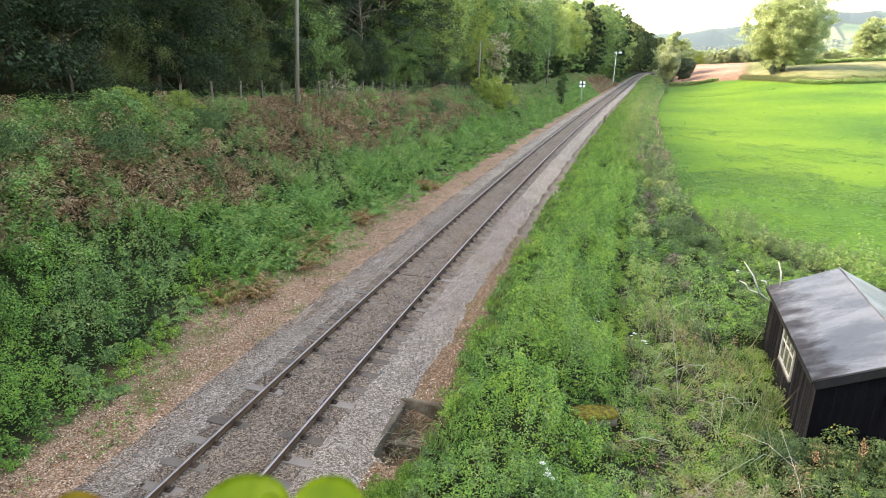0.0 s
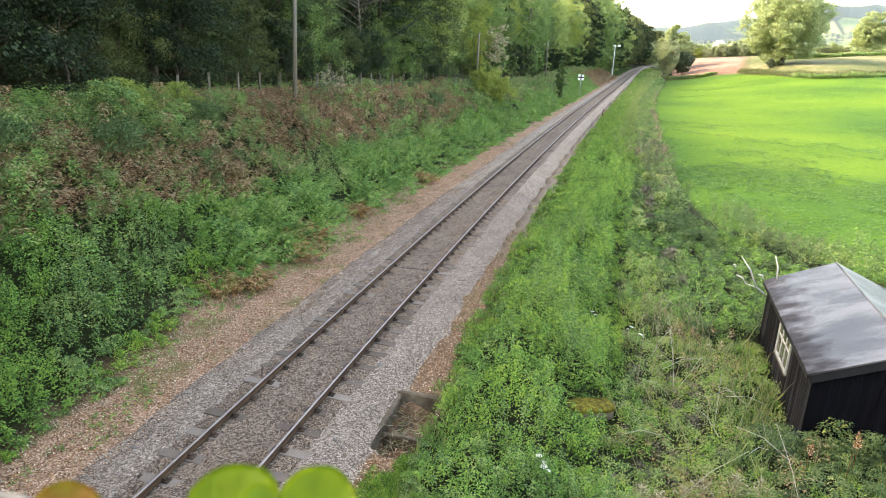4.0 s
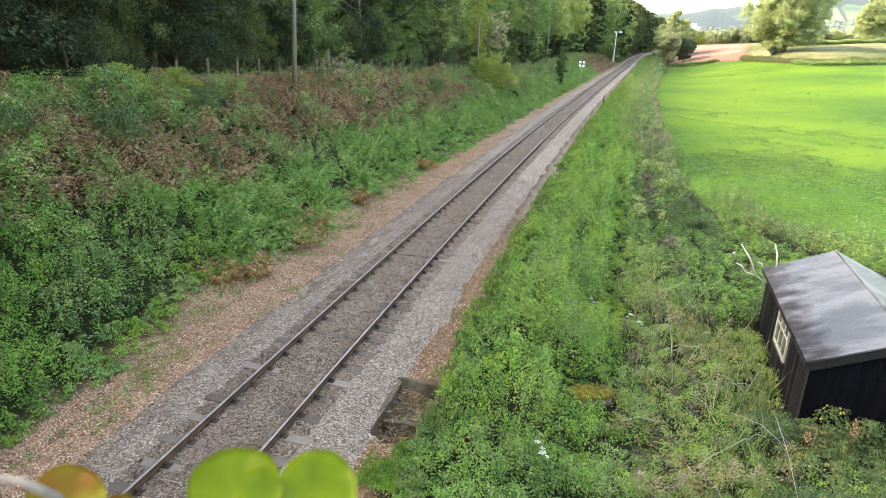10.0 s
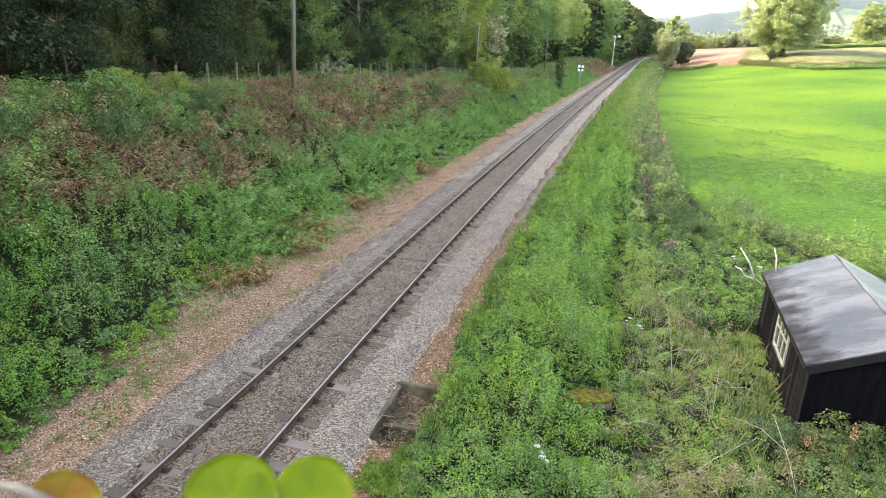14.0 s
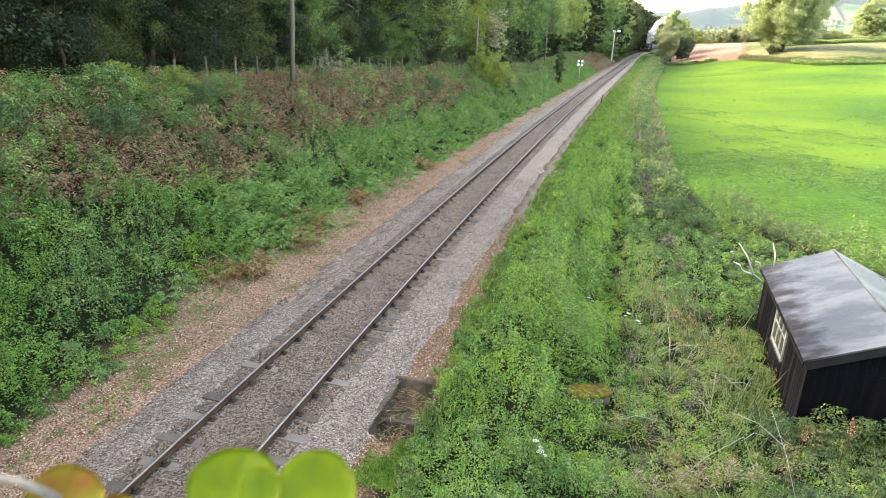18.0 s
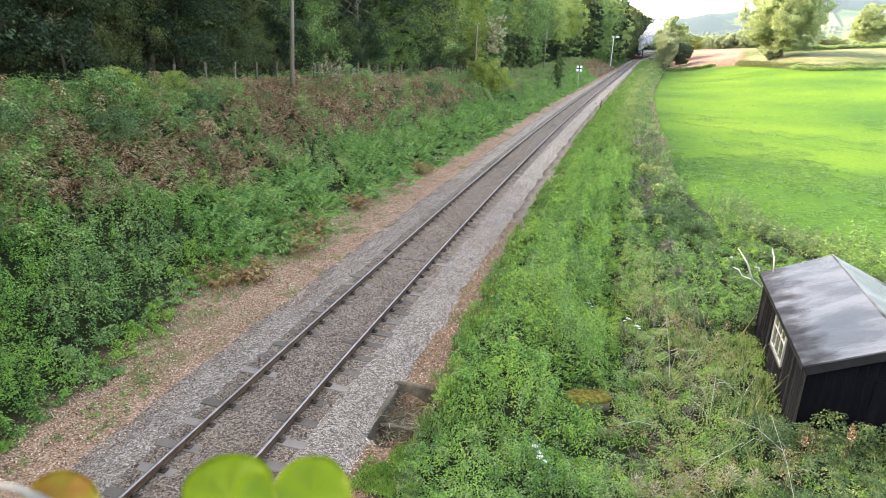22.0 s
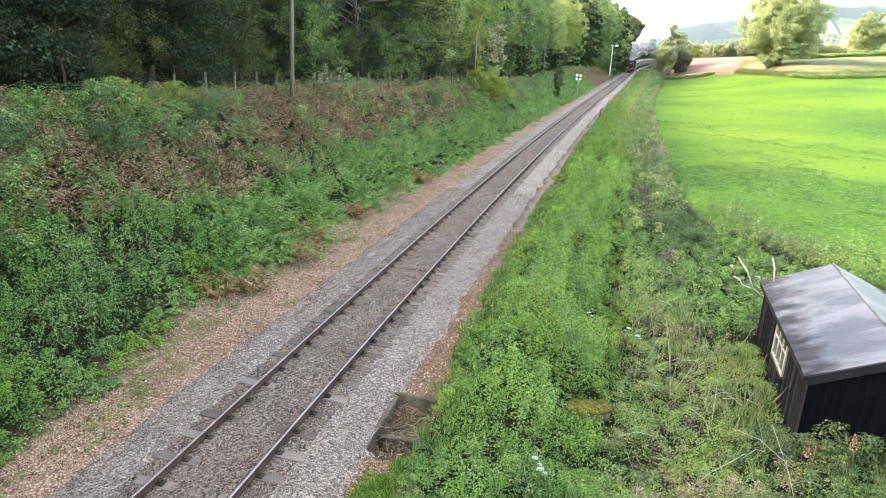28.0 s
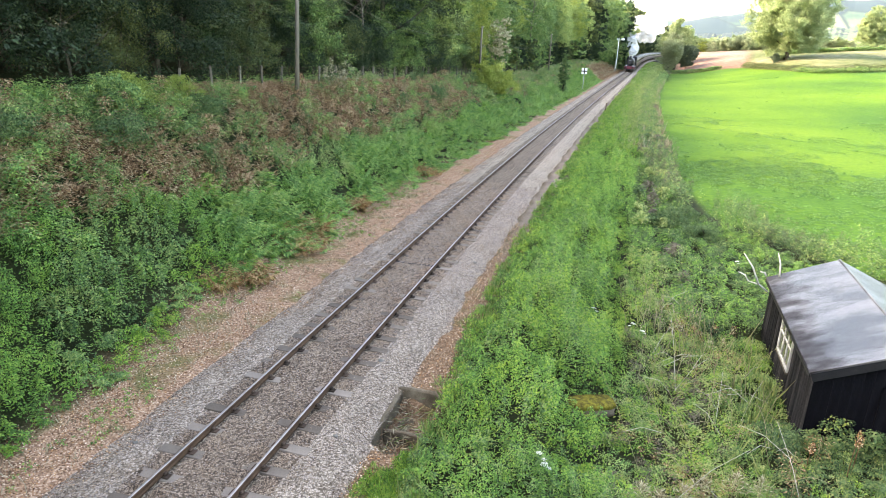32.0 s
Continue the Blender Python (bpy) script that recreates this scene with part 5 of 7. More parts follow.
        part("trunk", trunk_mesh(int(s), h, r, 3.2, 12, 0.45, POLE), None, t)
        bm = bmesh.new()
        for k in range(26):
            z, a, ln = h * g.uniform(0.5, 1.0), g.uniform(0, 6.28), g.uniform(1.2, 3.2)
            d = Vector((math.cos(a), math.sin(a), g.uniform(-0.1, 0.6))) * ln
            o = Vector((0, 0, z))
            add_tube(bm, [o, o + d * 0.5 + Vector((0, 0, 0.2)), o + d], [0.034, 0.022, 0.008], 5)
            e = o + d * 0.55
            add_tube(bm, [e, e + Vector((d.y * 0.3, -d.x * 0.3, 0.3 * ln))], [0.025, 0.008], 4)
        part("branches", bm, POLE if s < 60 else BLEACHED, t)
    # trees beyond the bend
    for k in range(28):
        s = 335 + k * 6.5
        p = line(s, -8 - 6 * (k % 3))
        tr, cr = far[(0, 3)[k % 2]]
        tree_thing("woodland_tree", labels[0], "tree", p[0], p[1], float(height(p[0], p[1])), tr, cr, k * 77, 1.66 - 0.25 * k / 28 + 0.2 * (k % 3) / 2, "trees of the wood")


build_wood()


def build_field_trees():
    def stand(name, label, category, x, y, tr, cr, turn=0, scale=1.0, group="", sink=0.0):
        return tree_thing(name, label, category, x, y, float(height(x, y)) - sink, tr, cr, turn, scale, group)

    # broad solitary tree at the field's corner
    tr = trunk_mesh(5, 17, 0.65, 9, 16, 0.15)
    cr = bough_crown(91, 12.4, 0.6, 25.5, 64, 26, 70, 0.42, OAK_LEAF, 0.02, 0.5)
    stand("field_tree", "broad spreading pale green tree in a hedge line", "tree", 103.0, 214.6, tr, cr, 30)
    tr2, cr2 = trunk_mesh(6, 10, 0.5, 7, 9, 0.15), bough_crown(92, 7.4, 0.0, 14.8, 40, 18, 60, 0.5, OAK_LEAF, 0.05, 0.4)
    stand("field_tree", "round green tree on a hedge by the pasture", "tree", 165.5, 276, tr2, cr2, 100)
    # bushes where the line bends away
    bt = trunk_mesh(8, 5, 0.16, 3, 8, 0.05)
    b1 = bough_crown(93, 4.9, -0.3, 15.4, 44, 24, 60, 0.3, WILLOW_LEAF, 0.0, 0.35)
    b2 = bough_crown(94, 3.7, -0.3, 10.2, 34, 22, 60, 0.32, THORN_LEAF, 0.0, 0.35)
    stand("willow_bush", "pale grey-green rounded willow bush at the field corner", "bush", 78.8, 250.0, bt, b1, 0, 0.94)
    stand("thorn_bush", "dark green thorn bush beside the line", "bush", 84.6, 251.0, bt, b2, 0, 0.94)
    stand("thorn_bush", "small dark thorn bush at the foot of the field tree", "bush", 97.2, 209.0, bt, b2, 50, 0.34)
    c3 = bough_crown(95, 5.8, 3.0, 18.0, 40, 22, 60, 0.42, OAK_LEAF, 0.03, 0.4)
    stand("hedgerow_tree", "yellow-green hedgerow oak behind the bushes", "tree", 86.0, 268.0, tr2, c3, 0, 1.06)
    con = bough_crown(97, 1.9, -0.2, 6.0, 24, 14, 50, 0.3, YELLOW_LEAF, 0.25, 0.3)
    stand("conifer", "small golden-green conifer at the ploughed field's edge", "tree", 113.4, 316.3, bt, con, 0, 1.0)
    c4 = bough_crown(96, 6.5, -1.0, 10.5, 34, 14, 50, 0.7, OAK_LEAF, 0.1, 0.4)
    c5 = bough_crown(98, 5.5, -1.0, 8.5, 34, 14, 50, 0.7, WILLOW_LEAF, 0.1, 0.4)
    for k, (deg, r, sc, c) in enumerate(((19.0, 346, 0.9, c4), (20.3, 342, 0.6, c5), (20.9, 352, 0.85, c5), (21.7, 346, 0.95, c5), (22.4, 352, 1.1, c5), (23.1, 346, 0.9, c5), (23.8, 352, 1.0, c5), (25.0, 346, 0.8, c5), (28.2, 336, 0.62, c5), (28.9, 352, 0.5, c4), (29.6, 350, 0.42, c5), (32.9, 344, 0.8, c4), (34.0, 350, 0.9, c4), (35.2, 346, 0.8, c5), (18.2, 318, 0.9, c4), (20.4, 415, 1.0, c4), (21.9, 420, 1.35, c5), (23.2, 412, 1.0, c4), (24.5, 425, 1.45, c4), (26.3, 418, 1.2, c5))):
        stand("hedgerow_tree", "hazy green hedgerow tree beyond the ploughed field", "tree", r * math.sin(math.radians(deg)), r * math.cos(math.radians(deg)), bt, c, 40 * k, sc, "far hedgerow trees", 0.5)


build_field_trees()


def build_bushes():
    """Shrubs on the bank."""
    t = trunk_mesh(9, 1.6, 0.05, 1.0, 8, 0.02)
    g1 = crown_mesh(101, 1.35, 0.0, 1.45, 70, 80, 0.085, BRAMBLE, 0.3)
    g4 = crown_mesh(104, 1.3, 0.0, 1.3, 80, 75, 0.075, YELLOW_LEAF, 0.25)
    # g2: the bank's shaded hollows are put into a darker leaf
    g2 = crown_mesh(102, 1.4, 0.0, 1.5, 60, 80, 0.085, DARK_LEAF, 0.3)
    g3 = crown_mesh(103, 1.9, 0.0, 3.6, 90, 90, 0.16, YELLOW_LEAF, 0.3)
    for name, lab, s, u, c, sc in (("elder_bush", "yellow-green elder bush on the bank by the fence", 20.2, -10.0, g1, 0.9), ("elder_bush", "yellow-green elder bush on the bank by the fence", 21.4, -10.5, g4, 0.85), ("bramble_bush", "bramble mound on the railway bank, leaves darkened for its hollows", 24.4, -9.5, g2, 0.75), ("bramble_bush", "bramble mound on the railway bank, leaves darkened for its hollows", 19.2, -8.8, g2, 0.85),
                                   ("bramble_bush", "bramble mound on the railway bank, leaves darkened for its hollows", 15.5, -9.4, g2, 0.7), ("sallow_bush", "yellow-green sallow bush at the wood's edge", 72, -7.6, g3, 1.0),
                                   ("sallow_bush", "yellow-green sallow bush at the wood's edge", 70.5, -8.8, g3, 0.8), ("bramble_bush", "bramble mound on the railway bank, leaves darkened for its hollows", 52, -8.5, g2, 1.0), ("elder_bush", "yellow-green elder bush on the bank by the fence", 24.4, -10.6, g4, 0.75),
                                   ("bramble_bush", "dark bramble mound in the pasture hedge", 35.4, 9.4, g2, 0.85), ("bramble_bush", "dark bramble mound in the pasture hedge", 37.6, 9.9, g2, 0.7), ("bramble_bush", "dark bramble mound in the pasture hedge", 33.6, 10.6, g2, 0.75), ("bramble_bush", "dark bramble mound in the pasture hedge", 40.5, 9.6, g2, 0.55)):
        p = line(s, u)
        tree_thing(name, lab, "bush", p[0], p[1], float(height(p[0], p[1])), t, c, s * 40, sc)


build_bushes()

for kind, chunks in GROW.items():
    mt, nm, lab, cat = NAMES[kind]
    stuff(nm, chunks, mt, lab, cat)


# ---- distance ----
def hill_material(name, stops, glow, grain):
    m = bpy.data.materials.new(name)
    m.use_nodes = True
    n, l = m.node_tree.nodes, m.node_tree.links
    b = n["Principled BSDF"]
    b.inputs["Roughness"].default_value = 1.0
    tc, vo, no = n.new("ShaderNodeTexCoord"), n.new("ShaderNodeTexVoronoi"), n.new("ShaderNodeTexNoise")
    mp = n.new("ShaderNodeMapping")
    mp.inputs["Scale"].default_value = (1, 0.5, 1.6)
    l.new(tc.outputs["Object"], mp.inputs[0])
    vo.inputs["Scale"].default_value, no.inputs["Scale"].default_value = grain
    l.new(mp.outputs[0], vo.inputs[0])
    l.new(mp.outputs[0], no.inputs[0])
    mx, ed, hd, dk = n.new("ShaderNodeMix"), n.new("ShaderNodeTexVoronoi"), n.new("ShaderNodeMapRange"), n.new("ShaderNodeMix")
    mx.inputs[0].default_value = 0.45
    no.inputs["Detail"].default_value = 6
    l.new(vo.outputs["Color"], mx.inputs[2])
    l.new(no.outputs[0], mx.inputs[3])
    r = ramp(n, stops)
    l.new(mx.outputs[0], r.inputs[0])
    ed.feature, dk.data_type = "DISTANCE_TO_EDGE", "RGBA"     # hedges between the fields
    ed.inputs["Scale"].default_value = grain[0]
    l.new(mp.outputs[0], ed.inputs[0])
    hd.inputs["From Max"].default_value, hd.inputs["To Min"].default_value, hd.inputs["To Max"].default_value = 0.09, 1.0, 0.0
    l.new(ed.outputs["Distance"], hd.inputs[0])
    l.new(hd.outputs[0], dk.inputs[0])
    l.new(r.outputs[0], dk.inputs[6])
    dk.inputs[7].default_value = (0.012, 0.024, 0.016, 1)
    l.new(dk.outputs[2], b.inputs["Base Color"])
    # bluish glow lays the distance haze over the hill's own colours
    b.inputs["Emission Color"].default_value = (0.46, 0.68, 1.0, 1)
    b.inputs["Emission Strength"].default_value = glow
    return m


def hills():
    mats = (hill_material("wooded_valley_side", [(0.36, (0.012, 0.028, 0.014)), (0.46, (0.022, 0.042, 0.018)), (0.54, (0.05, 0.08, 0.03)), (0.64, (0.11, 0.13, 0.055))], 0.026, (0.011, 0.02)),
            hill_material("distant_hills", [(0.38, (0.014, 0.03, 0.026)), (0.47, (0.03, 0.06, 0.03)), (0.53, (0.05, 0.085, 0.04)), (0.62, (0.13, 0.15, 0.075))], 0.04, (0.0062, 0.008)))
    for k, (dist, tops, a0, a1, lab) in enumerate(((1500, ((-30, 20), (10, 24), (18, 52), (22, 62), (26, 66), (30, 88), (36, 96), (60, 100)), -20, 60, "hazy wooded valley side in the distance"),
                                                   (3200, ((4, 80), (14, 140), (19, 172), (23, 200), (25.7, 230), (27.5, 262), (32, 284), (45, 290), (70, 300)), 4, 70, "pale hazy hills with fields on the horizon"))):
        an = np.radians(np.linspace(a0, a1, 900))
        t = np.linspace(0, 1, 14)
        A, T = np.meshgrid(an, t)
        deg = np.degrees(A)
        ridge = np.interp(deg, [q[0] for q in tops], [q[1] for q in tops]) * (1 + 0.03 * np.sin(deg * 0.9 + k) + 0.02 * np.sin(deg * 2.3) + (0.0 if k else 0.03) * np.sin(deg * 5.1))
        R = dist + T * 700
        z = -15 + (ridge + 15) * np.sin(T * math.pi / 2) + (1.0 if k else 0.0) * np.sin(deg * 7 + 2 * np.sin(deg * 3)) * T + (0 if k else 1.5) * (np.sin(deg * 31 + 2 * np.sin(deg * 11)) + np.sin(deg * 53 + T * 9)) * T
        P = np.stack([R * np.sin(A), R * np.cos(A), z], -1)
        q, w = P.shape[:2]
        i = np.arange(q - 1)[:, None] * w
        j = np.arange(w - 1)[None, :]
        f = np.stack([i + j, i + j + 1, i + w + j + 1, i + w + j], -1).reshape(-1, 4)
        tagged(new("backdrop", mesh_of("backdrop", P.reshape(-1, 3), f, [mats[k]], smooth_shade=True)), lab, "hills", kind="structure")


hills()


# ---- pasture hedges ----
def hedge_row(label, pts, tall, wide, leaf, mat):
    P = []
    for a, b in zip(pts, pts[1:]):
        n = int(math.hypot(b[0] - a[0], b[1] - a[1]) * 170)
        t = rand(n)
        P.append(np.stack([a[0] + t * (b[0] - a[0]), a[1] + t * (b[1] - a[1])], 1))
    P = np.concatenate(P) + rng.normal(0, wide * 0.4, (sum(len(p) for p in P), 2))
    n = len(P)
    z = height(P[:, 0], P[:, 1]) + rand(n) ** 0.7 * tall * (0.8 + 0.3 * wave(P[:, 0], P[:, 1], 0.3))
    a = rand(n, 0, 6.3)
    L = leaf * rand(n, 0.6, 1.4)
    v, f = leaves(np.column_stack([P, z]), np.stack([np.cos(a), np.sin(a), rng.normal(0, 0.4, n)], 1), np.array([0, 0, 1.0]) + rng.normal(0, 0.5, (n, 3)), L, L * 0.65)
    return stuff("hedge", [(v, f)], mat, label, "hedge")


def polar(deg, r):
    return r * math.sin(math.radians(deg)), r * math.cos(math.radians(deg))


hedge_row("low dark hedge between pasture and ploughed field", [polar(17.6, 238), polar(19.5, 241), polar(21.2, 247)], 1.5, 1.0, 0.36, BRAMBLE)
hedge_row("rough olive hedge bank along the pasture's far side", [polar(22.9, 240), polar(24.7, 215), polar(26.6, 198), polar(28.5, 188), polar(30.3, 191), polar(32.3, 208), polar(38, 236)], 1.6, 2.0, 0.26, HEDGE_LEAF)
hedge_row("rank dark growth at the foot of the hedge bank", [polar(26.6, 196), polar(28.5, 186), polar(30.3, 189), polar(32.3, 206)], 1.2, 1.6, 0.36, BRAMBLE)
hedge_row("dark trimmed hedge behind the pale pasture", [polar(26.0, 262), polar(28.5, 268), polar(31, 280), polar(36, 300)], 1.6, 1.6, 0.5, BRAMBLE)
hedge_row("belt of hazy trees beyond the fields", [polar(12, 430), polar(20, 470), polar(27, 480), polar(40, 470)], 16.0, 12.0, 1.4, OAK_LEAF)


# ---- the track ----
def build_track():
    track = thing("railway_track", pose(0, 0, 0), "single railway track with steel rails on wooden sleepers", "railway track")
    prof = [(-0.035, -0.01), (-0.025, 0.0), (0.025, 0.0), (0.035, -0.01), (0.035, -0.04), (0.01, -0.055), (0.01, -0.1), (0.033, -0.115), (0.033, -0.145), (-0.033, -0.145), (-0.033, -0.115), (-0.01, -0.1), (-0.01, -0.055), (-0.035, -0.04)]
    s = np.concatenate([np.arange(-10, 60, 1.0), np.arange(60, 900, 3.0)])
    k = len(prof)
    for u in (-0.75, 0.75):
        V = np.stack([line(s, u + a, b - CANT * u) for a, b in prof], 1)
        n = len(s)
        i = np.arange(n - 1)[:, None] * k
        j = np.arange(k)[None, :]
        f = np.stack([i + j, i + (j + 1) % k, i + k + (j + 1) % k, i + k + j], -1).reshape(-1, 4)
        idx = np.tile([1 if q == 1 else 0 for q in range(k)], n - 1)
        part("rail", mesh_of("rail", V.reshape(-1, 3), f, [RUST, STEEL], idx), None, track)
    sl = bmesh.new()
    add_box(sl, -1.3, -0.125, -0.29, 1.3, 0.125, -0.158, 0.012)
    sm = bpy.data.meshes.new("sleeper")
    sl.to_mesh(sm)
    sl.free()
    sm.materials.append(SLEEPER)
    ch = bmesh.new()
    add_box(ch, -0.16, -0.075, -0.158, 0.16, 0.075, -0.132, 0.01)
    add_box(ch, 0.035, -0.05, -0.13, 0.1, 0.05, -0.07, 0.02)
    add_box(ch, -0.1, -0.05, -0.13, -0.035, 0.05, -0.07, 0.02)
    cm = bpy.data.meshes.new("chair")
    ch.to_mesh(cm)
    ch.free()
    cm.materials.append(CHAIR)
    g = random.Random(3)
    far_v, far_f = [], []
    for i in range(560):
        sv = 3.2 + 0.74 * i
        p = line(sv)
        z = p[2] + g.uniform(-0.012, 0.012)
        m = pose(p[0], p[1], z, 0, math.degrees(CANT), heading(sv) + g.uniform(-1.2, 1.2)) @ pose(g.uniform(-0.06, 0.06), 0, 0)
        if i < 290:
            part("sleeper", sm, None, track, m=m)
            if sv < 50:
                for u in (-0.75, 0.75):
                    q = line(sv, u, -CANT * u)
                    part("chair", cm, None, track, m=pose(q[0], q[1], q[2], 0, 0, heading(sv)))
        else:
            o = len(far_v)
            far_v += [tuple(m @ Vector(c)) for c in ((-1.3, -0.125, -0.158), (1.3, -0.125, -0.158), (1.3, 0.125, -0.158), (-1.3, 0.125, -0.158))]
            far_f.append((o, o + 1, o + 2, o + 3))
    tagged(part("sleepers_beyond", mesh_of("sleepers_beyond", far_v, far_f, [SLEEPER]), None, track), kind="stuff")


build_track()


# ---- shed ----
def build_shed():
    sh = thing("lineside_hut", SHED_M, "black tarred timber hut with a grey felt gable roof", "hut")
    L, Wd, He, Hr = 3.2, 3.52, 1.93, 2.72                  # half length, width, eaves, ridge
    mid = Wd / 2
    # wall boards, long sides and gable ends, each a board
    bms = {}

    def board(h0, h1, w, key):
        if key not in bms:
            me = bpy.data.meshes.new("board")
            bm = bmesh.new()
            r = bmesh.ops.create_cube(bm, size=1)
            for v in r["verts"]:
                top = h1 if v.co.x > 0 else h0
                v.co = Vector((v.co.x * w, v.co.y * 0.022, top if v.co.z > 0 else -0.15))
            bm.to_mesh(me)
            bm.free()
            me.materials.append(TAR_WORN_LIT if key in ("low", "side") else TAR)
            bms[key] = me
        return bms[key]

    n = 32
    step = 2 * L / n
    g = random.Random(5)
    win0, win1 = -0.98, 0.55
    for side, x in ((0, 0.0), (1, Wd)):
        for i in range(n):
            y = -L + (i + 0.5) * step
            if side == 0 and win0 < y < win1:
                part("board", board(0.79, 0.79, step * 0.995, "low"), None, sh, m=pose(x + g.uniform(-0.006, 0.006), y, 0, 0, 0, 90))
                bb = bms.get("over")
                if not bb:
                    bm = box(-step * 0.48, -0.011, 1.69, step * 0.48, 0.011, He)
                    bb = bms["over"] = bpy.data.meshes.new("board")
                    bm.to_mesh(bb)
                    bm.free()
                    bb.materials.append(TAR_WORN_LIT)
                part("board", bb, None, sh, m=pose(x, y, 0, 0, 0, 90))
            else:
                part("board", board(He, He, step * 0.995, "side"), None, sh, m=pose(x + g.uniform(-0.008, 0.008), y, 0, 0, 0, 90))
    n = 18
    step = Wd / n
    for y in (-L, L):
        for i in range(n):
            x = (i + 0.5) * step
            rise = lambda q: He + (Hr - He) * (1 - abs(q - mid) / mid)
            part("board", board(rise(x - step / 2), rise(x + step / 2), step * 0.995, ("end", i)), None, sh, m=pose(x, y + g.uniform(-0.008, 0.008), 0))
    # roof slopes with felt, ridge roll, barge boards
    slope = math.hypot(mid + 0.14, (Hr - He) * (mid + 0.14) / mid)
    ang = math.degrees(math.atan2(Hr - He, mid))
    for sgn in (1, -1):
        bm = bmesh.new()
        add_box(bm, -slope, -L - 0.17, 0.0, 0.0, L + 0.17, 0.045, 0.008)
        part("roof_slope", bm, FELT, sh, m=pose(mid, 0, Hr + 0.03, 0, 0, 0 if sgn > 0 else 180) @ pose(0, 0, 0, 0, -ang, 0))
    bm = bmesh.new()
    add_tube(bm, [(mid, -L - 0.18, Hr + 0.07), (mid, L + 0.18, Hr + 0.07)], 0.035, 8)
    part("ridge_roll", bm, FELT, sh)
    for y in (-L - 0.15, L + 0.15):
        for sgn in (1, -1):
            bm = box(-slope, -0.015, -0.2, 0, 0.015, -0.005, 0.004)
            part("barge_board", bm, FASCIA, sh, m=pose(mid, y, Hr + 0.03, 0, 0, 0 if sgn > 0 else 180) @ pose(0, 0, 0, 0, -ang, 0))
    part("fascia", box(-0.16, -L - 0.14, He - 0.12, -0.135, L + 0.14, He - 0.035), FASCIA, sh)
    # window with white sash bars
    win = part("window", box(-0.028, win0, 0.81, -0.012, win1, 1.68), OLD_GLASS, sh, "white-painted multi-pane window, weathered")
    for a, b, c, d in ((win0 - 0.03, 0.76, win0 + 0.05, 1.72), (win1 - 0.05, 0.76, win1 + 0.03, 1.72), (win0 + 0.052, 0.76, win1 - 0.052, 0.83), (win0 + 0.052, 1.65, win1 - 0.052, 1.72)):
        part("window_frame", box(-0.06, a, b, -0.008, c, d, 0.006), PAINT, win)
    for y in (-0.47, 0.04):
        part("glazing_bar", box(-0.052, y - 0.028, 0.832, -0.02, y + 0.028, 1.648, 0.004), PAINT, win)
    for z in (1.36,):
        part("glazing_bar", box(-0.048, win0 + 0.05, z - 0.02, -0.024, win1 - 0.05, z + 0.02, 0.004), PAINT, win)
    part("window_sill", box(-0.08, win0 - 0.04, 0.72, -0.01, win1 + 0.04, 0.757, 0.006), POST, win)
    part("door", box(1.35, -L - 0.05, -0.1, 2.15, -L - 0.02, 1.8, 0.006), TAR, sh)


build_shed()


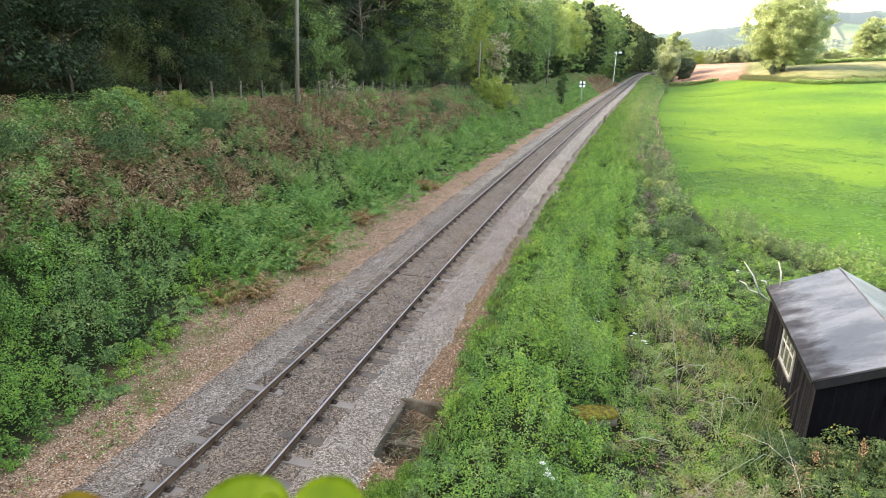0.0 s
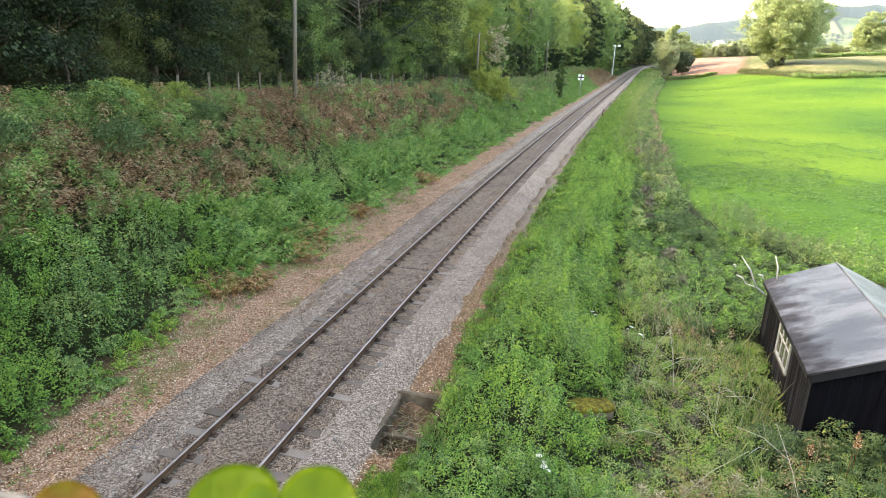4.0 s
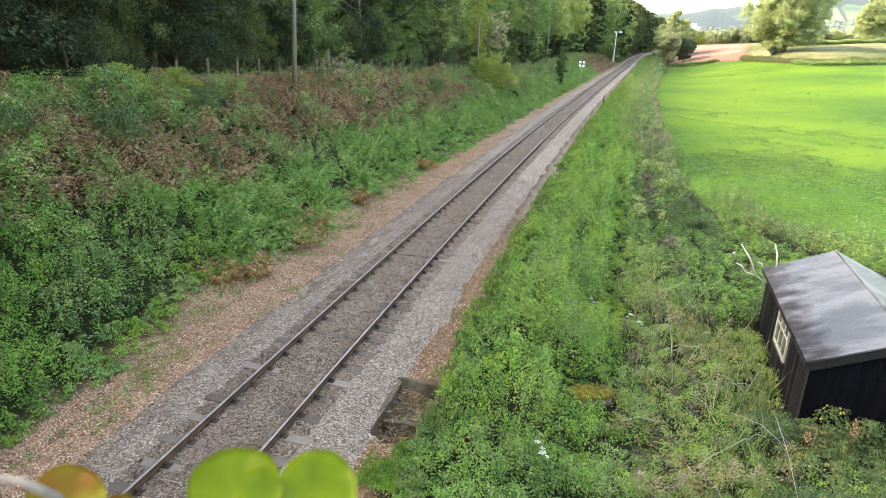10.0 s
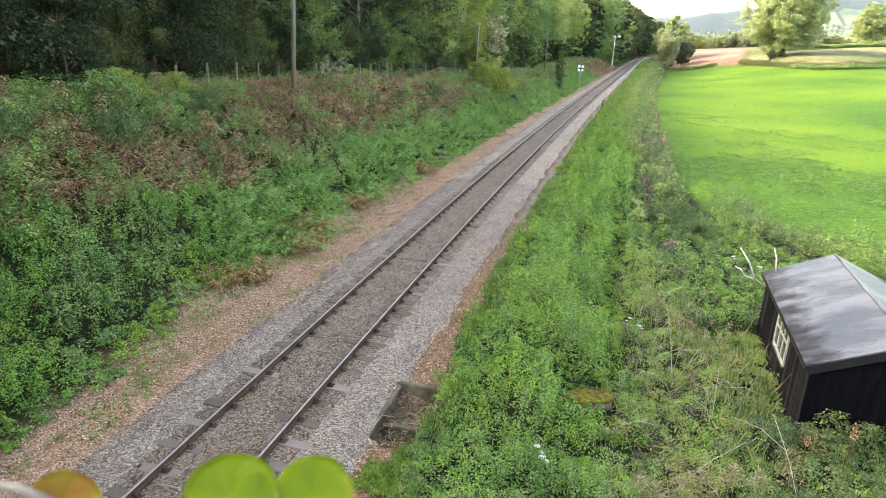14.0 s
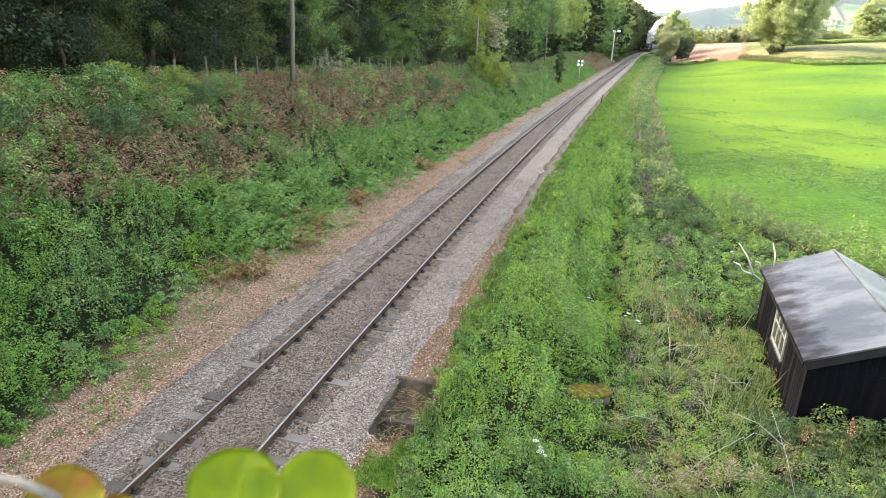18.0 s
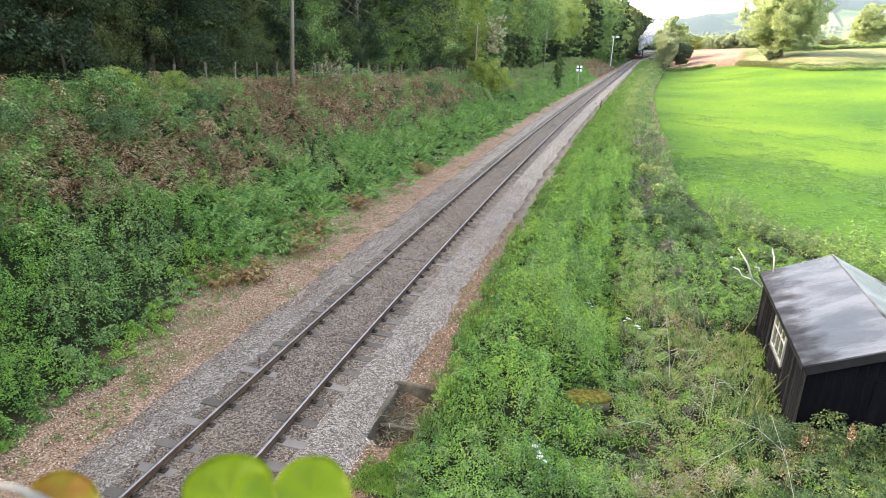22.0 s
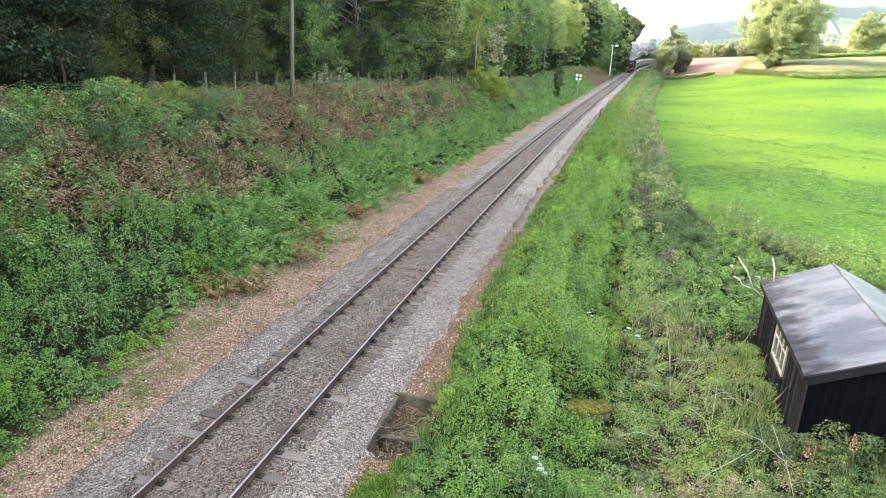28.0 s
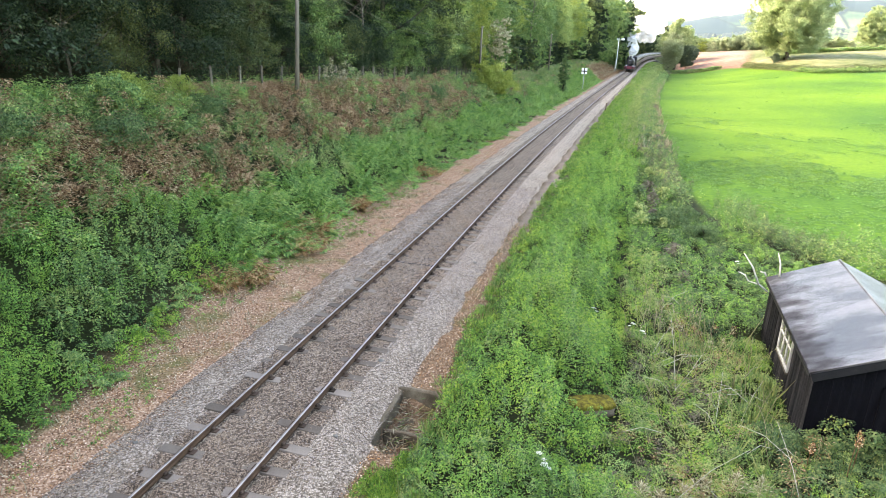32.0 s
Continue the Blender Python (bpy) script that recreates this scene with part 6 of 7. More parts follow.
# ---- trackside concrete ----
def build_pit():
    c = line(13.3, 2.68)
    pit = thing("concrete_pit", pose(c[0], c[1], 0, 0, 0, heading(13.3)), "weathered concrete signal-wire pit filled with dead bracken", "pit")
    for b in ((-0.56, -1.1, -1.0, -0.45, 1.1, -0.37), (0.45, -1.1, -1.0, 0.56, 1.1, -0.4), (-0.56, 1.1, -1.0, 0.56, 1.22, -0.3), (-0.45, -0.3, -1.0, 0.45, -0.2, -0.52), (-0.56, -1.2, -1.0, 0.3, -1.1, -0.55)):
        bm = box(*b, bevel=0.03)
        bmesh.ops.subdivide_edges(bm, edges=bm.edges[:], cuts=3, use_grid_fill=True)
        for v in bm.verts:
            v.co += Vector((noise.noise(v.co * 5), noise.noise(v.co * 5 + Vector((9, 0, 0))), 1.5 * noise.noise(v.co * 4 + Vector((0, 9, 0))))) * 0.03
        part("wall", bm, OLD_CONCRETE, pit)
    part("base", box(-0.45, -1.1, -1.05, 0.45, 1.1, -0.9), OLD_CONCRETE, pit)
    n = 420
    a, x, y = rand(n, 0, 6.3), rand(n, -0.42, 0.42), rand(n, -1.05, 1.05)
    v, f = leaves(np.stack([x, y, rand(n, -0.85, -0.42)], 1), np.stack([np.cos(a), np.sin(a), rand(n, -0.2, 0.5)], 1), rng.normal(0, 1, (n, 3)), rand(n, 0.12, 0.36), rand(n, 0.005, 0.016))
    tagged(part("dead_bracken", mesh_of("dead_bracken", v, f, [DRY, BRACKEN, DRY, ROUGH_GRASS], np.repeat(rng.choice([0, 0, 1, 1, 2, 3], n), 2)), None, pit), "straw-coloured dead bracken", kind="stuff")
    p = line(16.05, 6.45)
    z = float(height(p[0], p[1]))
    sl = thing("mossy_slab", pose(p[0], p[1], z, 0, 3, 14), "low concrete slab covered with yellow-green moss", "slab")
    for nm, sx, sy, z0, z1, mt, lab in (("slab", 0.58, 0.29, -0.1, 0.2, OLD_CONCRETE, ""), ("moss", 0.59, 0.3, 0.12, 0.27, MOSS, "yellow-green moss")):
        bm = bmesh.new()
        bmesh.ops.create_icosphere(bm, subdivisions=4, radius=1)
        for v in bm.verts:
            q = v.co
            e = 0.3 if nm == "slab" else 0.42
            v.co = Vector((math.copysign(abs(q.x) ** e, q.x) * sx, math.copysign(abs(q.y) ** e, q.y) * sy, (z0 + z1) / 2 + math.copysign(abs(q.z) ** 0.6, q.z) * (z1 - z0) / 2))
            v.co *= 1 + 0.1 * noise.noise(q * 3.1) + 0.06 * noise.noise(q * 9)
        for f in bm.faces:
            f.smooth = True
        part(nm, bm, mt, sl, lab)
    n = 260
    a, x, y = rand(n, 0, 6.3), rand(n, -0.62, 0.62), rand(n, -0.32, 0.32)
    v, f = leaves(np.stack([x, y, 0.19 + rand(n, 0, 0.07)], 1), np.stack([np.cos(a), np.sin(a), rand(n, 0.2, 1.2)], 1), rng.normal(0, 1, (n, 3)), rand(n, 0.03, 0.08), rand(n, 0.01, 0.03))
    tagged(part("moss_tufts", mesh_of("moss_tufts", v, f, [MOSS]), None, sl), kind="stuff")


build_pit()


# ---- small plants that stand out ----
def build_details():
    g = random.Random(31)
    umb = bmesh.new()
    for k in range(16):
        a, r = k * 2.4, 0.018 * math.sqrt(k)
        bmesh.ops.create_icosphere(umb, subdivisions=1, radius=0.014, matrix=Matrix.Translation((r * math.cos(a), r * math.sin(a), 0.01 - r * r * 1.5)) @ Matrix.Diagonal((1, 1, 0.5, 1)))
    um = bpy.data.meshes.new("flower_head")
    umb.to_mesh(um)
    umb.free()
    um.materials.append(FLOWER)
    for x, y, h in ((1.89, 10.45, 1.00), (1.97, 10.22, 0.96), (5.70, 17.21, 1.00), (5.58, 17.67, 1.00), (4.45, 18.05, 1.00), (9.23, 42.30, 1.00), (11.34, 24.38, 1.00)):
        z = float(height(x, y))
        t = thing("hogweed", pose(x, y, z, 0, 0, g.uniform(0, 360)), "white-flowered hogweed standing in the nettles", "wildflower", "hogweed plants")
        part("stem", tube([(0, 0, 0), (0.02, 0, h * 0.6), (0.03, 0.01, h)], [0.012, 0.01, 0.006], 6), NETTLE, t)
        part("flower_head", um, None, t, m=pose(0.03, 0.01, h, g.uniform(-14, 14), g.uniform(-14, 14), 0))
        part("flower_head", um, None, t, m=pose(0.1, -0.05, h - 0.09, g.uniform(-14, 14), 10, 0) @ Matrix.Scale(0.7, 4))
    # pale dead branches by the hut
    for (x, y, z), tips in (((9.45, 18.37, 0.77), (((0.17, 0.07, -0.11), (-0.55, -0.12, 0.27)), ((-0.20, -0.06, 0.15), (-0.83, -0.16, 1.12)), ((0.21, 0.40, 0.26), (0.04, 0.44, 0.38)), ((-0.55, -0.12, 0.27), (-0.88, -0.14, 0.54)),)), ((10.42, 19.49, 0.96), (((0.01, -0.05, -0.17), (-0.06, 0.17, 0.54)),))):
        t = thing("dead_branch", pose(x, y, z), "pale bare dead branch leaning in the brambles", "branch")
        for p, q in tips:
            part("twig", tube([p, ((p[0] + q[0]) / 2 + 0.04, (p[1] + q[1]) / 2, (p[2] + q[2]) / 2 + 0.05), q], [0.027, 0.024, 0.013], 6), BLEACHED, t)
    # dry stems fallen over the herbs
    for i in range(95):
        s, u = g.uniform(11.5, 24), g.uniform(7.4, 11.0)
        p = line(s, u)
        if not (p[0] < 0.7 * p[1]) or p[0] > 8.2:
            continue
        z = float(height(p[0], p[1])) + g.uniform(0.45, 0.7)
        a, ln = g.uniform(0, 6.28), g.uniform(0.5, 1.7)
        d = Vector((math.cos(a), math.sin(a), g.choice((0.0, 0.2, 0.5, 1.4)))) * ln * 0.8
        t = thing("dry_stem", pose(p[0], p[1], z), "thin straw-coloured dry stem across the herbs", "stem", "dry stems")
        part("stem", tube([(0, 0, -0.15), d * 0.5 + Vector((0, 0, 0.06)), d], [0.006, 0.005, 0.003], 5), DRY if i % 3 else BLEACHED, t)
    for i in range(60):                               # tall seeding stems standing beside the hut
        x, y = g.gauss(7.3, 0.8), g.uniform(13.5, 21.0)
        if x > 8.9:
            continue
        z, h = float(height(x, y)) + 0.2, g.uniform(0.8, 1.5)
        t = thing("dry_stem", pose(x, y, z), "thin straw-coloured dry stem standing in the herbs", "stem", "dry stems")
        lean = Vector((g.uniform(-0.35, 0.35), g.uniform(-0.35, 0.35), 0))
        part("stem", tube([(0, 0, 0), lean * 0.35 + Vector((0, 0, h * 0.55)), lean + Vector((0, 0, h))], [0.007, 0.006, 0.003], 5), DRY if i % 3 else PLUME, t)
        if i % 2:
            part("side_stem", tube([lean * 0.35 + Vector((0, 0, h * 0.55)), lean * 0.2 + Vector((g.uniform(-0.25, 0.25), g.uniform(-0.25, 0.25), h * 0.9))], [0.004, 0.002], 4), DRY, t)
    # dead docks with rust-brown seed heads at the hut's foot
    for x, y, h in ((8.72, 12.0, 1.35), (8.98, 12.25, 1.1), (7.95, 12.2, 0.9)):
        z = float(height(x, y))
        t = thing("dead_dock", pose(x, y, z), "dead dock with a rust-brown seed head by the hut", "wildflower", "dead docks")
        part("stem", tube([(0, 0, 0), (0.02, 0.01, h * 0.6), (0.04, 0.0, h)], [0.009, 0.008, 0.005], 6), BRACKEN, t)
        n = 160
        q, a = rand(n), rand(n, 0, 6.3)
        r = 0.075 * np.sin(np.pi * np.clip(q * 0.9 + 0.1, 0, 1)) * rand(n) ** 0.5
        v, f = leaves(np.stack([0.035 + r * np.cos(a), r * np.sin(a), h * (0.72 + 0.3 * q)], 1), np.stack([np.cos(a), np.sin(a), rand(n, -0.3, 0.8)], 1), rng.normal(0, 1, (n, 3)), rand(n, 0.02, 0.045), rand(n, 0.012, 0.024))
        tagged(part("seed_head", mesh_of("seed_head", v, f, [LITTER]), None, t), "rust-brown seed head", kind="stuff")
    # faded seed plumes and dying ferns among the brambles
    for x, y, h, mt, nm, lab in ((3.97, 10.65, 0.75, PLUME, "seed_plume", 0), (4.3, 10.5, 0.8, PLUME, "seed_plume", 0), (4.82, 10.7, 0.8, PLUME, "seed_plume", 0), (5.2, 10.95, 0.85, PLUME, "seed_plume", 0), (5.87, 11.02, 0.9, PLUME, "seed_plume", 0), (6.4, 11.0, 0.85, PLUME, "seed_plume", 0),
                                 (7.2, 11.25, 0.95, BRACKEN, "dying_fern", 1), (7.5, 12.0, 0.8, BRACKEN, "dying_fern", 1), (8.4, 12.6, 0.85, BRACKEN, "dying_fern", 1), (6.9, 13.2, 0.75, BRACKEN, "dying_fern", 1), (8.1, 20.4, 0.8, BRACKEN, "dying_fern", 1), (7.3, 19.0, 0.8, BRACKEN, "dying_fern", 1), (10.5, 14.2, 1.1, PLUME, "seed_plume", 0)):
        z = float(height(x, y))
        t = thing(nm, pose(x, y, z, 0, 0, g.uniform(0, 360)), ("pale fluffy dead seed plume among the brambles", "orange-brown dying fern among the brambles")[lab], ("wildflower", "fern")[lab])
        part("stem", tube([(0, 0, 0), (0.02, 0.01, h * 0.6), (0.05, 0.0, h)], [0.008, 0.007, 0.004], 5), DRY, t)
        n = 150
        q, a = rand(n), rand(n, 0, 6.3)
        if lab:
            r = 0.3 * rand(n) ** 0.6
            c = np.stack([r * np.cos(a), r * np.sin(a), h * (1 - 0.6 * q) - r * 0.3], 1)
            v, f = leaves(c, np.stack([np.cos(a), np.sin(a), rand(n, -0.8, 0.3)], 1), rng.normal(0, 1, (n, 3)), rand(n, 0.04, 0.09), rand(n, 0.01, 0.022))
        else:
            c = np.stack([0.36 * (1.2 - q) * np.cos(a) * rand(n) + 0.04, 0.3 * (1.2 - q) * np.sin(a) * rand(n), h * (0.55 + 0.45 * q)], 1)
            v, f = leaves(c, np.stack([np.cos(a), np.sin(a), rand(n, 0.0, 1.2)], 1), rng.normal(0, 1, (n, 3)), rand(n, 0.08, 0.2), rand(n, 0.006, 0.014))
        tagged(part("fronds" if lab else "plume", mesh_of(nm, v, f, [mt]), None, t), kind="stuff")
    # twigs on the litter
    for i in range(40):
        s, u = g.uniform(8, 30), g.uniform(-5.2, -2.4)
        if u < float(left_edge(s)) - 0.2:
            continue
        p = line(s, u)
        a, ln = g.uniform(0, 6.28), g.uniform(0.25, 0.9)
        t = thing("twig", pose(p[0], p[1], float(height(p[0], p[1])) + 0.012), "bleached twig lying on the leaf litter", "twig", "twigs on the litter")
        part("stick", tube([(0, 0, 0), (math.cos(a) * ln * 0.5, math.sin(a) * ln * 0.5 + 0.05, 0.015), (math.cos(a) * ln, math.sin(a) * ln, 0.0)], [0.008, 0.007, 0.004], 5), DRY, t)
    # dying fern clumps at the foot of the bank
    for s, u, r, lab in ((22.9, -4.75, 1.7, "rust-brown and green dying fern clump beside the litter"), (24.3, -4.7, 1.0, "rust-brown and green dying fern clump beside the litter"), (18.0, -4.75, 0.7, "orange-brown dead fern tuft beside the litter"), (19.2, -4.35, 0.75, "orange-brown dead fern tuft beside the litter"), (28.5, -4.7, 0.9, "orange-brown dead fern tuft beside the litter"), (38.0, -4.3, 0.9, "orange-brown dead fern tuft beside the litter")):
        p = line(s, u)
        n = int(13 * r)
        x, y = p[0] + rng.normal(0, 0.3 * r, n), p[1] + rng.normal(0, 0.3 * r, n)
        fronds("tmp", x, y, height(x, y), rand(n, 0.5, 0.75), rand(n, 0.45, 0.7), 6, 9)
        v, f = GROW.pop("tmp")[0]
        o = np.array([p[0], p[1], float(height(p[0], p[1]))])
        t = thing("dead_fern", pose(*o), lab, "fern")
        tone = np.repeat(rand(n * 6) < (0.42 if r > 0.95 else 0.1), 9 * 2 * 2).astype(int)
        part("fronds", mesh_of("fronds", v - o, f, [RUSTY_FERN, FERN], tone), None, t)
    # bonding cable across the four-foot
    t = thing("bonding_cable", pose(0, 0, 0), "black cable lying across the ballast between the rails", "cable")
    part("cable", tube([line(22.35 + 0.06 * math.sin(5 * q), q, -0.118 - CANT * q) for q in (-0.7, -0.4, -0.1, 0.2, 0.45, 0.7)], 0.009, 6), BLACK, t)
    # bleached stones on the ballast
    for s, u, r in ((15.3, 1.35, 0.07), (12.0, 1.6, 0.05), (19.0, -1.6, 0.06), (10.6, -1.9, 0.05), (23.5, 1.9, 0.06)):
        p = line(s, u)
        bm = bmesh.new()
        bmesh.ops.create_icosphere(bm, subdivisions=2, radius=r)
        for v in bm.verts:
            v.co = Vector((v.co.x, v.co.y, v.co.z * 0.6)) * (1 + 0.25 * noise.noise(v.co * 14 + Vector((s, 0, 0))))
        t = thing("pale_stone", pose(p[0], p[1], p[2] - 0.19, 0, 0, s * 30), "large pale stone lying on the ballast", "stone")
        part("stone", bm, CONCRETE, t)


build_details()


# ---- fence, poles, signals ----
def build_fence():
    g = random.Random(8)
    pts = []
    for i in range(37):
        s = 24.9 + 2.1 * i
        p = line(s, -10.9 + 0.15 * math.sin(i))
        pts.append(Vector((p[0], p[1], float(height(p[0], p[1])))))
    fence = thing("wire_fence", pose(*pts[0]), "old wooden post and wire fence along the wood", "fence")
    o = pts[0]
    bm = box(-0.05, -0.05, -0.3, 0.05, 0.05, 1.15, bevel=0.015)
    me = bpy.data.meshes.new("post")
    bm.to_mesh(me)
    bm.free()
    me.materials.append(POST)
    for p in pts:
        q = p - o
        part("post", me, None, fence, m=pose(q.x, q.y, q.z, g.uniform(-4, 4), g.uniform(-4, 4), g.uniform(0, 90)))
    for h in (0.5, 0.78, 1.08):
        part("wire", tube([(p - o) + Vector((0, 0, h)) for p in pts], 0.004, 4), RUST, fence)


build_fence()


def build_poles():
    tops = []
    for s, u, tall in ((32.9, -10.45, 6.0), (72.5, -9.8, 5.7), (121.0, -9.8, 6.6)):
        p = line(s, u)
        z = float(height(p[0], p[1]))
        if s < 40:
            p[0] += 0.5
        t = thing("telegraph_pole", pose(p[0], p[1], z, 0.6, 1.5 if s < 40 else 0, 0), "grey weathered wooden telegraph pole", "telegraph pole", "telegraph poles")
        part("pole", tube([(0, 0, -0.5), (0, 0, tall * 0.5), (0, 0, tall)], [0.125, 0.11, 0.09], 12), POLE, t)
        part("insulator", tube([(0.1, 0, tall - 0.15), (0.18, 0, tall - 0.15), (0.18, 0, tall - 0.02)], [0.015, 0.015, 0.035], 8), WHITE, t)
        tops.append(Vector((p[0], p[1], z + tall - 0.1)))
    first = line(-12, -10.45)
    tops.insert(0, Vector((first[0], first[1], 13.0)))
    w = thing("telegraph_wire", pose(*tops[0]), "thin grey overhead wire slung between poles", "wire")
    for a, b in zip(tops, tops[1:]):
        sag = (b - a).length * 0.045
        part("wire", tube([a - tops[0] + (b - a) * k / 14 - Vector((0, 0, sag * 4 * (k / 14) * (1 - k / 14))) for k in range(15)], 0.012, 5), POLE, w)


build_poles()


def build_signs():
    p = line(121, -3.6)
    z = float(height(p[0], p[1]))
    t = thing("marker_board", pose(p[0], p[1], z, 0, 0, heading(121) + 8), "white square marker board with a black cross on a post", "sign")
    part("post", tube([(0, 0, -0.3), (0, 0, 3.4)], 0.06, 8), GALV, t)
    part("board", box(-0.48, -0.1, 2.83, 0.48, -0.07, 3.79, 0.01), WHITE, t)
    part("cross_bar", box(-0.48, -0.106, 3.22, 0.48, -0.1015, 3.4), BLACK, t)
    part("cross_bar", box(-0.09, -0.112, 2.83, 0.09, -0.108, 3.79), BLACK, t)
    p = line(205, -3.6)
    z = float(height(p[0], p[1]))
    t = thing("signal_post", pose(p[0], p[1], z, 0, 0, 0), "tall slim signal post with small white arms", "signal")
    part("post", tube([(0, 0, -0.5), (0, 0, 9.6)], [0.11, 0.08], 10), WHITE, t)
    part("base", box(-0.2, -0.2, -0.4, 0.2, 0.2, 1.2, 0.05), CONCRETE, t)
    part("arm", box(-0.45, -0.05, 9.0, 1.35, 0.05, 9.14, 0.02), GALV, t)
    for x, r in ((-0.4, 0.2), (0.85, 0.24), (1.3, 0.3)):
        part("lamp", tube([(x, -0.2, 9.3), (x, -0.12, 9.3), (x, 0.2, 9.3)], [r, r * 1.05, r * 0.8], 12), WHITE, t)
    part("ladder", box(-0.32, -0.04, 0.2, -0.2, 0.04, 3.4, 0.01), GALV, t)
    p = line(86, 2.95)
    t = thing("marker_peg", pose(p[0], p[1], float(height(p[0], p[1])), 3, 2, 0), "short dark rail-side peg in the ballast edge", "peg")
    part("peg", tube([(0, 0, -0.2), (0, 0, 1.05)], 0.06, 8), RUST, t)
    part("cap", tube([(0, 0, 1.05), (0, 0, 1.12)], [0.075, 0.05], 8), RUST, t)
    # ivy-clad stump
    p = line(107, -5.2)
    z = float(height(p[0], p[1]))
    c = crown_mesh(120, 0.85, -0.2, 6.8, 120, 60, 0.22, DARK_LEAF, 0.2)
    tree_thing("ivy_clad_post", "old post thickly covered with dark ivy", "post", p[0], p[1], z, trunk_mesh(12, 4.6, 0.14, 0.4, 3, 0.6), c)


build_signs()


# ---- near the camera: parapet, sprig ----
def build_near():
    br = thing("bridge", pose(0, -0.4, 0), "brick overbridge parapet on which the view stands", "bridge", kind="structure")
    part("parapet", box(-14, -0.35, 5.0, 14, 0.25, 6.75, 0.03), BRICK, br)
    part("deck", box(-14, -6, 4.9, 14, -0.35, 5.6, 0.03), BRICK, br)
    part("parapet", box(-14, -6.6, 5.0, 14, -6, 6.75, 0.03), BRICK, br)
    part("abutment", box(-14, -6.4, -1, -8.6, 0.0, 5.0, 0.03), BRICK, br)
    part("abutment", box(1.5, -6.4, -1.5, 14, 0.0, 5.0, 0.03), BRICK, br)

    sp = thing("leafy_sprig", pose(-0.1, 0.1, 6.72), "sprig of round yellow-green leaves growing from the parapet", "plant")
    o = Vector((-0.1, 0.1, 6.72))
    eye = Vector((0, 0, 7.327))

    def leaf(at, r, turn, mat, cup):
        at = Vector(at)
        bm = bmesh.new()
        rings = [[bm.verts.new((0, 0, 0))]]
        for i in range(1, 7):
            q = i / 6
            ring = []
            for j in range(28):
                a = 2 * math.pi * j / 28
                notch = 1 - 0.3 * math.exp(-((a - math.pi * 1.5) / 0.22) ** 2)
                rr = r * q * notch * (1 + 0.03 * math.sin(3 * a + turn))
                ring.append(bm.verts.new((rr * math.cos(a), rr * math.sin(a), cup * r * q * q + 0.03 * r * math.sin(6 * a) * q)))
            rings.append(ring)
        for j in range(28):
            bm.faces.new((rings[0][0], rings[1][j], rings[1][(j + 1) % 28]))
            for q, w in zip(rings[1:], rings[2:]):
                bm.faces.new((q[j], w[j], w[(j + 1) % 28], q[(j + 1) % 28]))
        for f in bm.faces:
            f.smooth = True
        bmesh.ops.solidify(bm, geom=bm.faces[:], thickness=0.0006)
        m = look(at, at + (at - eye), turn) @ pose(0, 0, 0, -25, 8, 0)
        ob = part("leaf", bm, mat, sp, m=Matrix.Translation(-o) @ m)
        e = m @ Vector((0, -r * 0.6, 0)) - o
        part("stem", tube([e, e + Vector((0.0, -0.05, -0.09)), Vector((0, -0.3, 0.03))], [0.0011, 0.0014, 0.002], 6), RED_LEAF, sp)
        return ob

    leaf((-0.1040, 0.2900, 7.0912), 0.0235, 20, ROUND_LEAF, 0.18)
    leaf((-0.0870, 0.2791, 7.1013), 0.0110, -30, ROUND_LEAF, 0.20)
    leaf((-0.0598, 0.2916, 7.0933), 0.0212, -15, ROUND_LEAF, 0.15)
    leaf((-0.2000, 0.2966, 7.0745), 0.0198, 10, RED_LEAF, 0.15)
    leaf((-0.1774, 0.3021, 7.0589), 0.0134, 60, RED_LEAF, 0.15)
    rl = thing("handrail", pose(0, 0, 6.75), "dull grey metal handrail on the parapet", "handrail")
    part("tube", tube([Vector(q) - Vector((0, 0, 6.75)) for q in ((-0.3057, 0.2907, 7.0886), (-0.2365, 0.2916, 7.0915), (-0.2184, 0.2912, 7.0902), (-0.1969, 0.2886, 7.0822))], 0.0024, 10), CONCRETE, rl)
    part("stand", tube([Vector((-0.3057, 0.2907, 7.0886)) - Vector((0, 0, 6.75)), Vector((-0.33, -0.2, 0))], 0.0024, 10), CONCRETE, rl)


build_near()


# ---- the train ----
def wheel_mesh(r, w):
    bm = bmesh.new()
    bmesh.ops.create_cone(bm, cap_ends=True, segments=20, radius1=r, radius2=r, depth=w, matrix=pose(0, 0, 0, 0, 90, 0))
    bmesh.ops.create_cone(bm, cap_ends=True, segments=20, radius1=r + 0.03, radius2=r + 0.03, depth=w * 0.25, matrix=pose(w * 0.3, 0, 0, 0, 90, 0))
    for k in range(10):
        add_box(bm, -w * 0.6, -0.03, 0.1, w * 0.6, 0.03, r * 0.9, m=pose(0, 0, 0, k * 36, 0, 0))
    me = bpy.data.meshes.new("wheel")
    bm.to_mesh(me)
    bm.free()
    me.materials.append(BLACK)
    return me


def cyl(a, b, r, seg=20, r2=None):
    return tube([a, b], [r, r2 or r], seg)


